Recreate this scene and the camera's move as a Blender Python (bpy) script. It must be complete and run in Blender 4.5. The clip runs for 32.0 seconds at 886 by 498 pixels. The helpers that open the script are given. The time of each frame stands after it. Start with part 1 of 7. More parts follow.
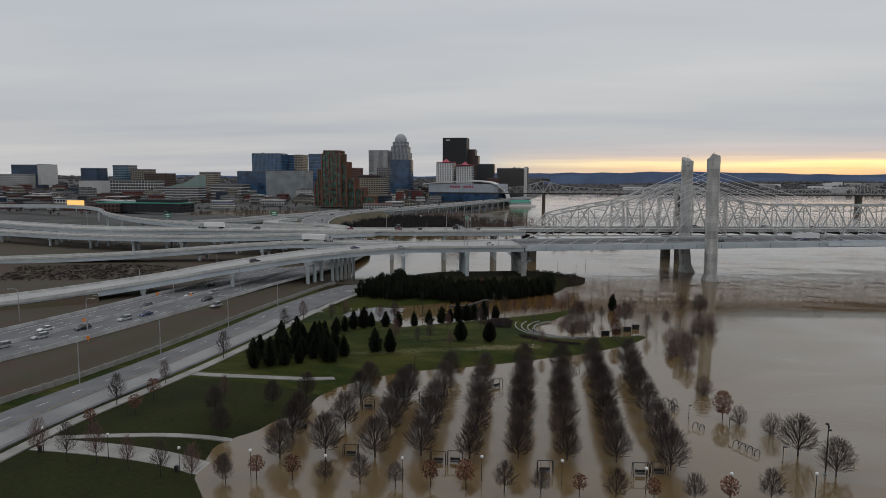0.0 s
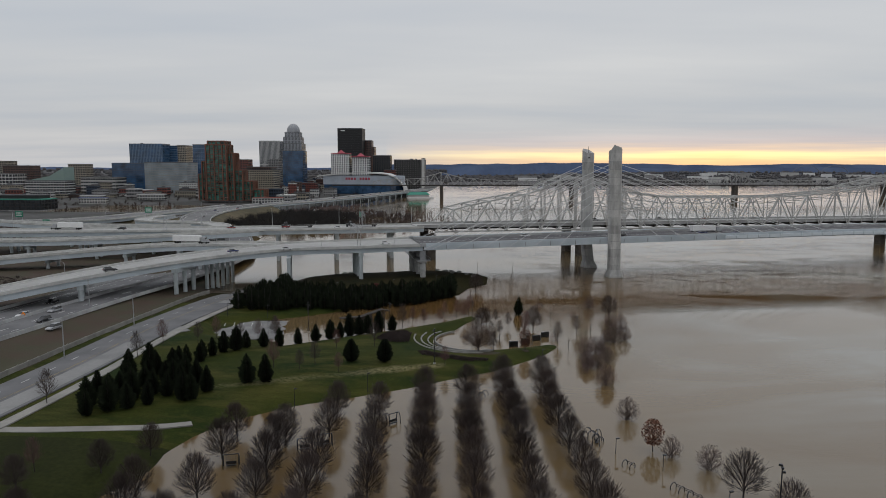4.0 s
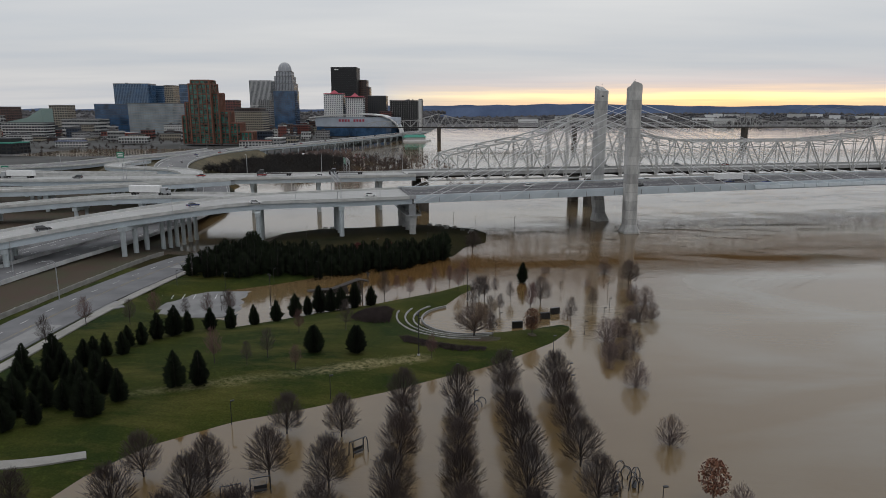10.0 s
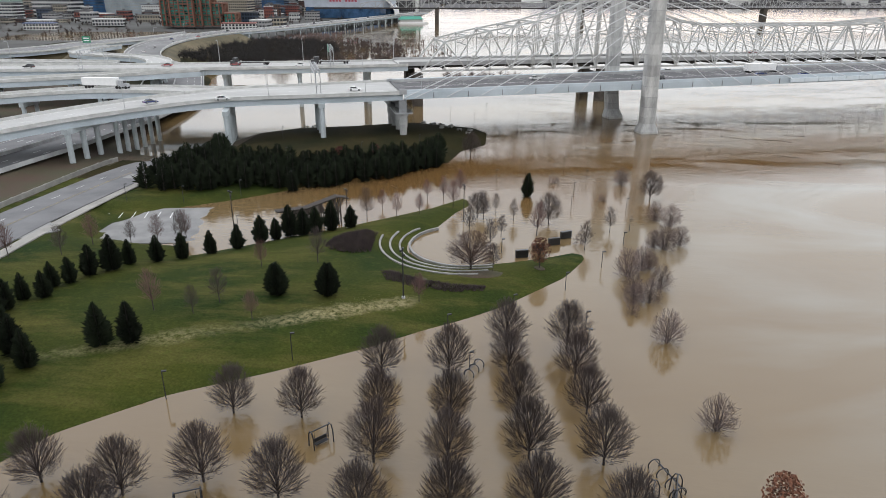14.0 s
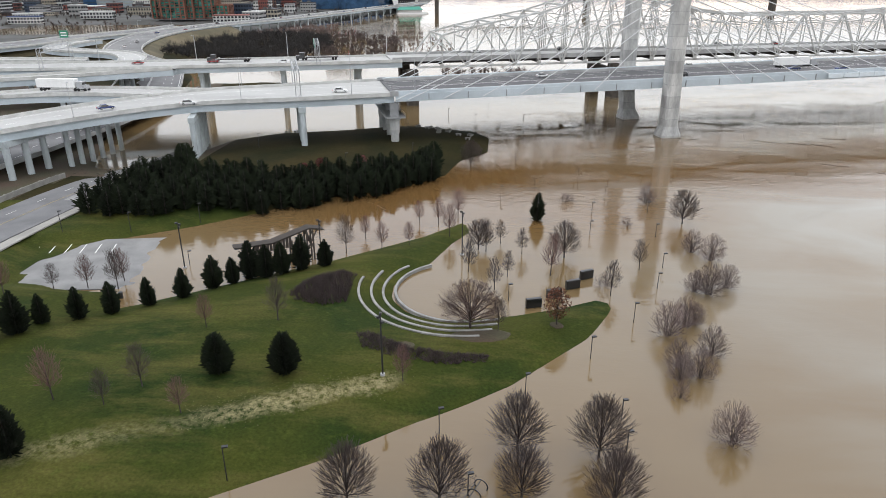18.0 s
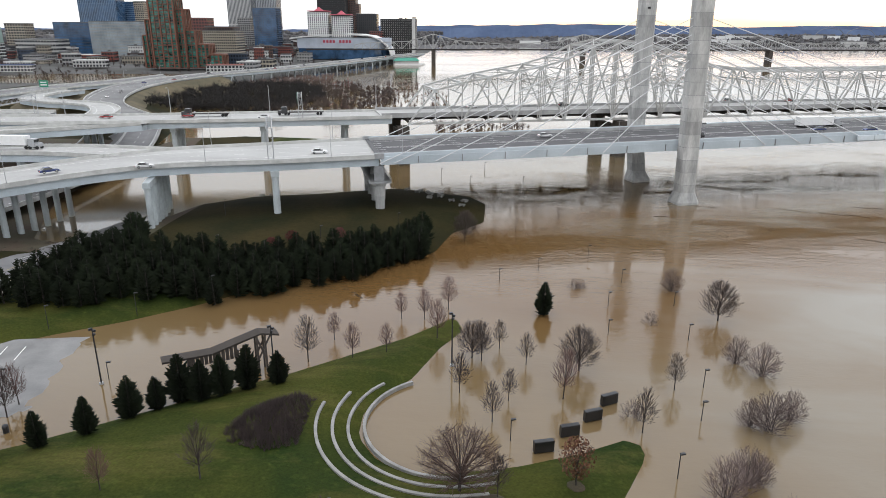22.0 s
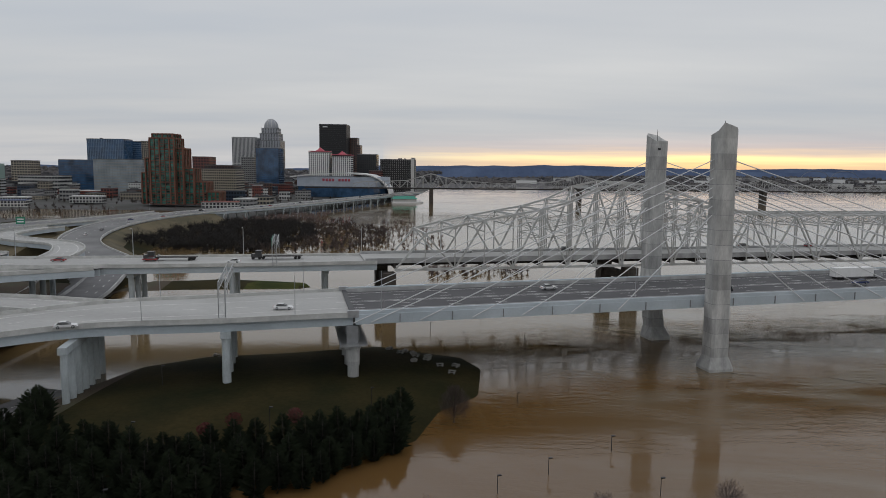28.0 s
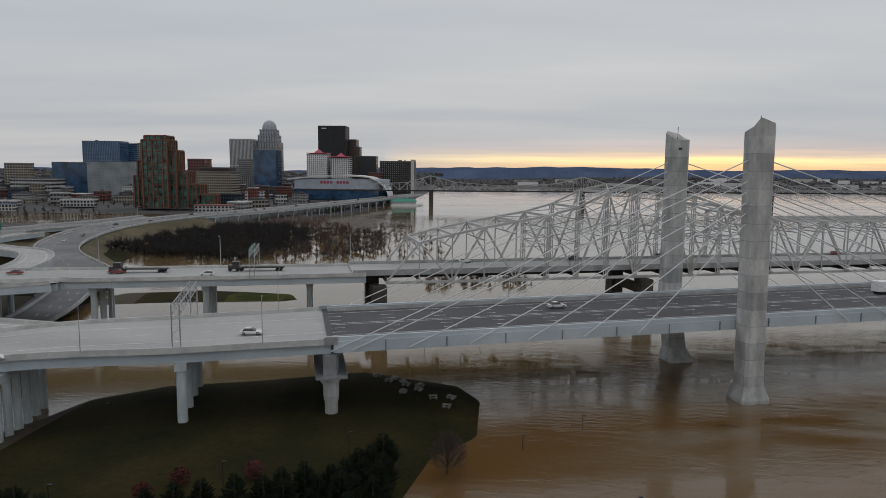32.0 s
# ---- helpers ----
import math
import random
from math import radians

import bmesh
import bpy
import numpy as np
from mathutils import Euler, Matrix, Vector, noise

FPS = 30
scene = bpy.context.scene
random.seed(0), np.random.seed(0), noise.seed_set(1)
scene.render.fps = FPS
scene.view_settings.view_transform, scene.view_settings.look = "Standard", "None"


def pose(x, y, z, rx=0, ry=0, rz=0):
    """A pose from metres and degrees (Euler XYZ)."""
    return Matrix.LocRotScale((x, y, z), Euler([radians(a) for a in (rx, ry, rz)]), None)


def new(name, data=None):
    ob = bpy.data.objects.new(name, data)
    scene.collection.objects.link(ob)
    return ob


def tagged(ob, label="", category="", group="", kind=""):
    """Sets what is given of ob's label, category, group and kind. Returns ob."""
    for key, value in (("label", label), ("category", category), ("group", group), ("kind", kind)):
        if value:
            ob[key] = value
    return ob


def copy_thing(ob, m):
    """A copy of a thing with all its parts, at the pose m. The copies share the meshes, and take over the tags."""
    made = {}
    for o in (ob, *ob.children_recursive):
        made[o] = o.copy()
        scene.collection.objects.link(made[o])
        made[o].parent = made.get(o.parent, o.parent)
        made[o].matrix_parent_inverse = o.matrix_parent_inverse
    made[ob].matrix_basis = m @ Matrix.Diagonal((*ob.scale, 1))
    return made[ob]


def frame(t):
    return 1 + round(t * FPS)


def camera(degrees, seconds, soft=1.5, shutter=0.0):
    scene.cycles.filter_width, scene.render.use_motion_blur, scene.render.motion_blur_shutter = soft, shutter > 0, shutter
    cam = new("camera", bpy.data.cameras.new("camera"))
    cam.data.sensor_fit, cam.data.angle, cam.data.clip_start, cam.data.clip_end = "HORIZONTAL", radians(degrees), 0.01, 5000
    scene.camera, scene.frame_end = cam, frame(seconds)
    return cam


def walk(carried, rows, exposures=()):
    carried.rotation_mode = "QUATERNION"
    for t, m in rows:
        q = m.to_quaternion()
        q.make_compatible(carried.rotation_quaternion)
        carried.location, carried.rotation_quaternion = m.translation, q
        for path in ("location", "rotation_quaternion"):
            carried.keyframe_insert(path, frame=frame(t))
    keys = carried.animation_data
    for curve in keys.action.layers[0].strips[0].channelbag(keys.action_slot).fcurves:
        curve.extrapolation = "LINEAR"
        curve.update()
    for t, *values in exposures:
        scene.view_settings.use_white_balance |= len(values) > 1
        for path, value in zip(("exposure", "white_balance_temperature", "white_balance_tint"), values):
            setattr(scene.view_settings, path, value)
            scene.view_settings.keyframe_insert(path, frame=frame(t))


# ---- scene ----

# ---- camera and its flight ----
cam = camera(67.89, 32.0, soft=0.9)
# seconds, x, y, z, yaw, pitch, roll
PATH = [
    (0.0, 7.53, -94.12, 50.17, 9.92, -6.22, 0.30),
    (0.5, 7.12, -90.32, 50.22, 6.97, -6.24, 0.36),
    (1.0, 6.72, -86.52, 50.27, 4.85, -6.26, 0.40),
    (1.5, 6.31, -82.84, 50.36, 4.70, -6.26, 0.44),
    (2.0, 5.92, -79.18, 50.45, 1.03, -6.24, 0.47),
    (2.5, 6.04, -76.33, 50.59, 1.03, -5.98, 0.40),
    (4.5, 6.48, -64.94, 51.15, 1.08, -8.27, 0.11),
    (5.0, 6.60, -62.02, 51.12, 1.04, -10.93, 0.12),
    (5.5, 6.74, -59.05, 51.09, 1.01, -10.93, 0.10),
    (6.0, 6.88, -56.03, 51.05, 1.01, -10.95, 0.09),
    (6.5, 7.07, -52.93, 51.01, 1.00, -10.95, 0.14),
    (7.0, 7.26, -49.80, 50.96, 1.00, -10.97, 0.19),
    (7.5, 7.42, -46.68, 50.89, 1.01, -11.57, 0.22),
    (8.0, 7.56, -43.58, 50.81, 1.01, -11.90, 0.23),
    (8.5, 7.71, -40.49, 50.73, 1.00, -11.88, 0.21),
    (9.0, 7.90, -37.43, 50.64, 1.00, -11.92, 0.18),
    (9.5, 8.09, -34.31, 50.57, 0.98, -11.92, 0.12),
    (10.0, 8.26, -31.09, 50.53, 1.00, -11.90, 0.13),
    (10.5, 8.40, -27.74, 50.51, 0.98, -11.91, 0.16),
    (11.0, 8.54, -24.36, 50.50, 0.99, -11.92, 0.19),
    (11.5, 8.71, -21.03, 50.47, 0.99, -11.91, 0.14),
    (12.0, 8.89, -17.74, 50.42, 0.98, -12.83, 0.07),
    (12.5, 9.04, -14.45, 50.37, 0.98, -15.71, 0.09),
    (13.0, 9.18, -11.18, 50.31, 0.96, -16.13, 0.15),
    (13.5, 9.29, -7.90, 50.25, 0.96, -18.88, 0.21),
    (14.0, 9.34, -4.59, 50.20, 0.93, -21.54, 0.23),
    (14.5, 9.35, -1.26, 50.14, 0.90, -22.60, 0.24),
    (16.5, 9.89, 12.38, 49.82, 0.94, -22.44, 0.03),
    (17.0, 10.11, 15.83, 49.72, 0.94, -22.37, -0.07),
    (17.5, 10.33, 19.27, 49.61, 0.97, -22.32, -0.14),
    (18.0, 10.50, 22.66, 49.50, 1.00, -22.32, -0.17),
    (18.5, 10.67, 25.99, 49.40, 1.01, -22.31, -0.17),
    (19.0, 10.85, 29.28, 49.32, 0.98, -22.32, -0.16),
    (19.5, 11.04, 32.51, 49.26, 0.95, -21.89, -0.17),
    (20.0, 11.23, 35.71, 49.25, 0.94, -21.17, -0.14),
    (20.5, 11.39, 38.88, 49.26, 0.91, -20.44, -0.08),
    (21.0, 11.52, 42.07, 49.32, 0.88, -19.73, 0.03),
    (21.5, 11.63, 45.30, 49.41, 0.85, -19.03, 0.15),
    (22.0, 11.73, 48.58, 49.52, 0.84, -18.34, 0.27),
    (22.5, 11.82, 51.88, 49.62, 0.80, -17.67, 0.35),
    (23.0, 11.92, 55.13, 49.71, 0.82, -16.99, 0.44),
    (23.5, 12.04, 58.24, 49.76, 0.81, -16.56, 0.56),
    (24.0, 12.20, 61.06, 49.76, 0.78, -16.16, 0.67),
    (24.5, 12.35, 63.56, 49.74, 0.73, -12.13, 0.79),
    (25.0, 12.51, 65.82, 49.72, 0.66, -9.87, 0.87),
    (25.5, 12.72, 67.97, 49.71, 0.67, -9.88, 0.88),
    (26.0, 12.97, 70.10, 49.73, 0.74, -8.95, 0.84),
    (26.5, 13.24, 72.25, 49.74, 0.76, -6.95, 0.82),
    (28.5, 14.31, 81.61, 49.85, 0.83, -6.78, 0.68),
    (29.0, 14.50, 84.18, 49.89, 0.86, -6.74, 0.66),
    (29.5, 14.68, 86.78, 49.93, 0.91, -6.65, 0.74),
    (30.0, 14.85, 89.43, 49.96, 0.94, -6.64, 0.83),
    (30.5, 15.02, 92.12, 50.00, 0.95, -6.60, 0.87),
    (31.0, 15.19, 94.88, 50.03, 0.91, -6.61, 0.86),
    (31.5, 15.37, 97.69, 50.06, 0.89, -6.55, 0.76),
    (32.0, 15.56, 100.54, 50.09, 0.92, -6.64, 0.60),
]
EXPOSURES = [(0, -0.27), (2.5, -0.24), (5.0, -0.14), (11.5, 0.05), (12.5, 0.25), (13.0, 0.4), (14.0, 1.0), (14.5, 1.16), (19.5, 1.15), (21.0, 1.2), (22.0, 1.0), (23.0, 0.74), (24.0, 0.43), (24.5, 0.14), (25.0, -0.11), (26.5, -0.14), (29.0, -0.22), (32.0, -0.27)]
walk(cam, [(t, pose(x, y, z, 90 + pitch, -roll, yaw)) for t, x, y, z, yaw, pitch, roll in PATH], EXPOSURES)

# ---- world and light ----
GLOW_AZ = 21.0     # degrees to the right of +y, where the clear strip under the cloud edge lies
SUN_EL = 82.0      # the cloud deck is brightest overhead


def build_world():
    w = bpy.data.worlds.new("overcast_dusk")
    scene.world = w
    w.use_nodes = True
    nt = w.node_tree
    nt.nodes.clear()
    N, L = nt.nodes.new, nt.links.new
    out = N("ShaderNodeOutputWorld")
    bg = N("ShaderNodeBackground")
    sky = N("ShaderNodeTexSky")
    sky.sky_type = "NISHITA"
    sky.sun_disc = False
    sky.sun_elevation = radians(SUN_EL)
    sky.sun_rotation = radians(GLOW_AZ)
    sky.air_density, sky.dust_density = 1.5, 2.0
    tc = N("ShaderNodeTexCoord")
    sep = N("ShaderNodeSeparateXYZ")
    L(tc.outputs["Generated"], sep.inputs[0])

    def math_node(op, a, b=None, clamp=False):
        n = N("ShaderNodeMath")
        n.operation, n.use_clamp = op, clamp
        for k, v in enumerate((a, b)):
            if v is None:
                continue
            if isinstance(v, (int, float)):
                n.inputs[k].default_value = v
            else:
                L(v, n.inputs[k])
        return n.outputs[0]

    def ramp(fac, stops):
        n = N("ShaderNodeValToRGB")
        e = n.color_ramp.elements
        while len(e) < len(stops):
            e.new(0.5)
        for el, (p, c) in zip(e, stops):
            el.position, el.color = p, (*c, 1)
        L(fac, n.inputs[0])
        return n.outputs[0]

    def mix(fac, a, b):
        n = N("ShaderNodeMix")
        n.data_type = "RGBA"
        if isinstance(fac, (int, float)):
            n.inputs["Factor"].default_value = fac
        else:
            L(fac, n.inputs["Factor"])
        for key, v in (("A", a), ("B", b)):
            sock = [s for s in n.inputs if s.name == key and s.type == "RGBA"][0]
            if isinstance(v, tuple):
                sock.default_value = (*v, 1)
            else:
                L(v, sock)
        return [s for s in n.outputs if s.type == "RGBA"][0]

    z = sep.outputs["Z"]
    zpos = math_node("MAXIMUM", z, 0.0)
    # the cloud deck is flat: streaks narrow towards the horizon
    den = math_node("ADD", zpos, 0.06)
    u = math_node("DIVIDE", sep.outputs["X"], den)
    v = math_node("DIVIDE", sep.outputs["Y"], den)
    comb = N("ShaderNodeCombineXYZ")
    L(math_node("MULTIPLY", u, 0.22), comb.inputs[0])
    L(math_node("MULTIPLY", v, 0.50), comb.inputs[1])
    n1 = N("ShaderNodeTexNoise")
    n1.inputs["Scale"].default_value, n1.inputs["Detail"].default_value = 0.62, 5
    n1.inputs["Roughness"].default_value = 0.5
    L(comb.outputs[0], n1.inputs["Vector"])
    cloud = ramp(n1.outputs["Fac"], [(0.3, (0.45, 0.49, 0.55)), (0.5, (0.57, 0.58, 0.60)), (0.68, (0.68, 0.675, 0.67))])
    # elevation shading of the deck
    lift = ramp(zpos, [(0.0, (0.97, 0.96, 0.96)), (0.05, (0.94, 0.94, 0.95)), (0.3, (1.0, 1.0, 1.0)), (1.0, (1.05, 1.06, 1.1))])
    m = N("ShaderNodeMix")
    m.data_type, m.blend_type = "RGBA", "MULTIPLY"
    m.inputs["Factor"].default_value = 1.0
    cs = [s for s in m.inputs if s.type == "RGBA"]
    L(cloud, cs[0]), L(lift, cs[1])
    deck = [s for s in m.outputs if s.type == "RGBA"][0]
    # the clear strip under the cloud edge, round the sunset's direction
    az = math_node("ARCTAN2", sep.outputs["X"], sep.outputs["Y"])
    away = math_node("ABSOLUTE", math_node("SUBTRACT", az, radians(GLOW_AZ)))
    near = math_node("SUBTRACT", 1.0, math_node("DIVIDE", away, radians(27.0)), True)
    near = math_node("POWER", near, 0.5)
    n2 = N("ShaderNodeTexNoise")
    n2.inputs["Scale"].default_value, n2.inputs["Detail"].default_value = 3.0, 5
    c2 = N("ShaderNodeCombineXYZ")
    L(math_node("MULTIPLY", az, 2.2), c2.inputs[0])
    L(math_node("MULTIPLY", z, 55.0), c2.inputs[1])
    L(c2.outputs[0], n2.inputs["Vector"])
    wob = math_node("MULTIPLY", math_node("SUBTRACT", n2.outputs["Fac"], 0.5), 0.018)
    el = math_node("ADD", z, wob)
    glow = ramp(math_node("MULTIPLY", el, 10.0), [(0.0, (0.95, 0.55, 0.30)), (0.12, (1.25, 0.80, 0.36)), (0.20, (1.65, 1.22, 0.52)),
                                                (0.29, (1.2, 0.82, 0.50)), (0.40, (0.90, 0.63, 0.55)), (0.75, (0.62, 0.60, 0.62))])
    edge = ramp(math_node("MULTIPLY", el, 10.0), [(0.0, (1, 1, 1)), (0.22, (0.9, 0.9, 0.9)), (0.36, (0.35, 0.35, 0.35)), (0.62, (0, 0, 0))])
    bw = N("ShaderNodeRGBToBW")
    L(edge, bw.inputs[0])
    band = math_node("MULTIPLY", near, bw.outputs[0], True)
    clouds = mix(band, deck, glow)
    sk = N("ShaderNodeMix")
    sk.data_type, sk.blend_type = "RGBA", "ADD"
    sk.inputs["Factor"].default_value = 0.012
    cs = [s for s in sk.inputs if s.type == "RGBA"]
    L(clouds, cs[0]), L(sky.outputs[0], cs[1])
    L([s for s in sk.outputs if s.type == "RGBA"][0], bg.inputs["Color"])
    bg.inputs["Strength"].default_value = 1.06
    L(bg.outputs[0], out.inputs[0])


build_world()
sun = new("sun", bpy.data.lights.new("sun", "SUN"))
sun.data.energy, sun.data.angle, sun.data.color = 0.4, radians(50), (1.0, 0.97, 0.94)
sun.matrix_world = pose(0, 0, 300, 90 - SUN_EL, 0, -GLOW_AZ + 180)


# ---- materials ----
def material(name, base, rough=0.7, metal=0.0, var=0.18, scale=1.0, fine=12.0, bump=0.15, spec=0.5, tint=None, coords="Object", rand=0.0, stretch=(1, 1, 1)):
    """A surface with grain and stains at two scales. tint: a second colour for the stains. rand: how much single pieces differ."""
    m = bpy.data.materials.new(name)
    m.use_nodes = True
    nt = m.node_tree
    N, L = nt.nodes.new, nt.links.new
    b = nt.nodes["Principled BSDF"]
    b.inputs["Roughness"].default_value, b.inputs["Metallic"].default_value = rough, metal
    b.inputs["Specular IOR Level"].default_value = spec
    tc, mp = N("ShaderNodeTexCoord"), N("ShaderNodeMapping")
    mp.inputs["Scale"].default_value = stretch
    L(tc.outputs[coords], mp.inputs[0])
    big, small = N("ShaderNodeTexNoise"), N("ShaderNodeTexNoise")
    big.inputs["Scale"].default_value, big.inputs["Detail"].default_value = scale, 4
    small.inputs["Scale"].default_value, small.inputs["Detail"].default_value = scale * fine, 3
    L(mp.outputs[0], big.inputs["Vector"]), L(mp.outputs[0], small.inputs["Vector"])
    r = N("ShaderNodeValToRGB")
    second = tint or tuple(c * (1 - 1.6 * var) for c in base)
    r.color_ramp.elements[0].position, r.color_ramp.elements[0].color = 0.34, (*second, 1)
    r.color_ramp.elements[1].position, r.color_ramp.elements[1].color = 0.66, (*base, 1)
    L(big.outputs["Fac"], r.inputs[0])
    g = N("ShaderNodeMapRange")
    g.inputs["To Min"].default_value, g.inputs["To Max"].default_value = 1 - var, 1 + var
    L(small.outputs["Fac"], g.inputs["Value"])
    mul = N("ShaderNodeVectorMath")
    mul.operation = "SCALE"
    L(r.outputs[0], mul.inputs[0]), L(g.outputs[0], mul.inputs["Scale"])
    col = mul.outputs[0]
    if rand:
        oi, rr, m2 = N("ShaderNodeObjectInfo"), N("ShaderNodeMapRange"), N("ShaderNodeVectorMath")
        rr.inputs["To Min"].default_value, rr.inputs["To Max"].default_value = 1 - rand, 1 + rand
        m2.operation = "SCALE"
        L(oi.outputs["Random"], rr.inputs["Value"]), L(col, m2.inputs[0]), L(rr.outputs[0], m2.inputs["Scale"])
        col = m2.outputs[0]
    L(col, b.inputs["Base Color"])
    if bump:
        bp = N("ShaderNodeBump")
        bp.inputs["Strength"].default_value, bp.inputs["Distance"].default_value = bump, 0.08
        L(small.outputs["Fac"], bp.inputs["Height"]), L(bp.outputs[0], b.inputs["Normal"])
    return m


def grass_material():
    """Winter lawn: deep green in the hollows, olive and straw-coloured on the worn slopes, with a strip of pale dead grass."""
    m = bpy.data.materials.new("grass")
    m.use_nodes = True
    nt = m.node_tree
    N, L = nt.nodes.new, nt.links.new
    b = nt.nodes["Principled BSDF"]
    b.inputs["Roughness"].default_value, b.inputs["Specular IOR Level"].default_value = 0.95, 0.12
    tc = N("ShaderNodeTexCoord")

    def tex(scale, detail, rough=0.5, stretch=(1, 1, 1), turn=0.0):
        n, mp = N("ShaderNodeTexNoise"), N("ShaderNodeMapping")
        mp.inputs["Scale"].default_value, mp.inputs["Rotation"].default_value = stretch, (0, 0, radians(turn))
        n.inputs["Scale"].default_value, n.inputs["Detail"].default_value, n.inputs["Roughness"].default_value = scale, detail, rough
        L(tc.outputs["Object"], mp.inputs[0]), L(mp.outputs[0], n.inputs["Vector"])
        return n.outputs["Fac"]

    def span(v, lo, hi, a=0.0, c=1.0):
        n = N("ShaderNodeMapRange")
        for key, q in zip(("From Min", "From Max", "To Min", "To Max"), (lo, hi, a, c)):
            n.inputs[key].default_value = q
        L(v, n.inputs["Value"])
        return n.outputs[0]

    def calc(op, a, c):
        n = N("ShaderNodeMath")
        n.operation = op
        for k, v in enumerate((a, c)):
            if isinstance(v, (int, float)):
                n.inputs[k].default_value = v
            else:
                L(v, n.inputs[k])
        return n.outputs[0]

    def blend(fac, a, c):
        n = N("ShaderNodeMix")
        n.data_type = "RGBA"
        cs = [q for q in n.inputs if q.type == "RGBA"]
        L(fac, n.inputs["Factor"])
        for sock, v in zip(cs, (a, c)):
            if isinstance(v, tuple):
                sock.default_value = (*v, 1)
            else:
                L(v, sock)
        return [q for q in n.outputs if q.type == "RGBA"][0]

    col = blend(span(tex(0.05, 4), 0.36, 0.64), (0.012, 0.024, 0.004), (0.040, 0.045, 0.007))
    olive = span(tex(0.10, 8, 0.66, (0.55, 1.7, 1), -22), 0.48, 0.70, 0.0, 0.85)
    col = blend(olive, col, (0.076, 0.069, 0.018))
    tuft = span(tex(0.75, 6, 0.7), 0.53, 0.72, 0.0, 0.55)
    col = blend(tuft, col, (0.050, 0.066, 0.011))
    # the strip of dead grass along the old high-water line
    sp = N("ShaderNodeSeparateXYZ")
    L(tc.outputs["Object"], sp.inputs[0])
    off = calc("SUBTRACT", sp.outputs["Y"], calc("ADD", calc("MULTIPLY", sp.outputs["X"], 0.405), 94.1))
    wob = calc("MULTIPLY", calc("SUBTRACT", tex(0.22, 5, 0.6), 0.5), 5.0)
    strip = span(calc("ABSOLUTE", calc("ADD", off, wob), 0.0), 0.5, 2.3, 1.0, 0.0)
    ends = calc("MULTIPLY", span(sp.outputs["X"], -24.0, -14.0), span(sp.outputs["X"], 4.5, 1.5))
    ends = calc("ADD", ends, calc("MULTIPLY", span(sp.outputs["X"], -60.0, -40.0), span(sp.outputs["X"], -18.0, -30.0, 0.0, 0.45)))
    strip = calc("MULTIPLY", calc("MULTIPLY", strip, ends), span(tex(1.1, 7, 0.75), 0.40, 0.58))
    col = blend(strip, col, (0.215, 0.190, 0.100))
    shade = N("ShaderNodeVectorMath")
    shade.operation = "SCALE"
    L(col, shade.inputs[0]), L(span(tex(2.6, 4, 0.7), 0.25, 0.75, 0.62, 1.36), shade.inputs["Scale"])
    L(shade.outputs[0], b.inputs["Base Color"])
    bp = N("ShaderNodeBump")
    bp.inputs["Strength"].default_value, bp.inputs["Distance"].default_value = 0.6, 0.08
    L(tex(3.5, 4), bp.inputs["Height"]), L(bp.outputs[0], b.inputs["Normal"])
    return m


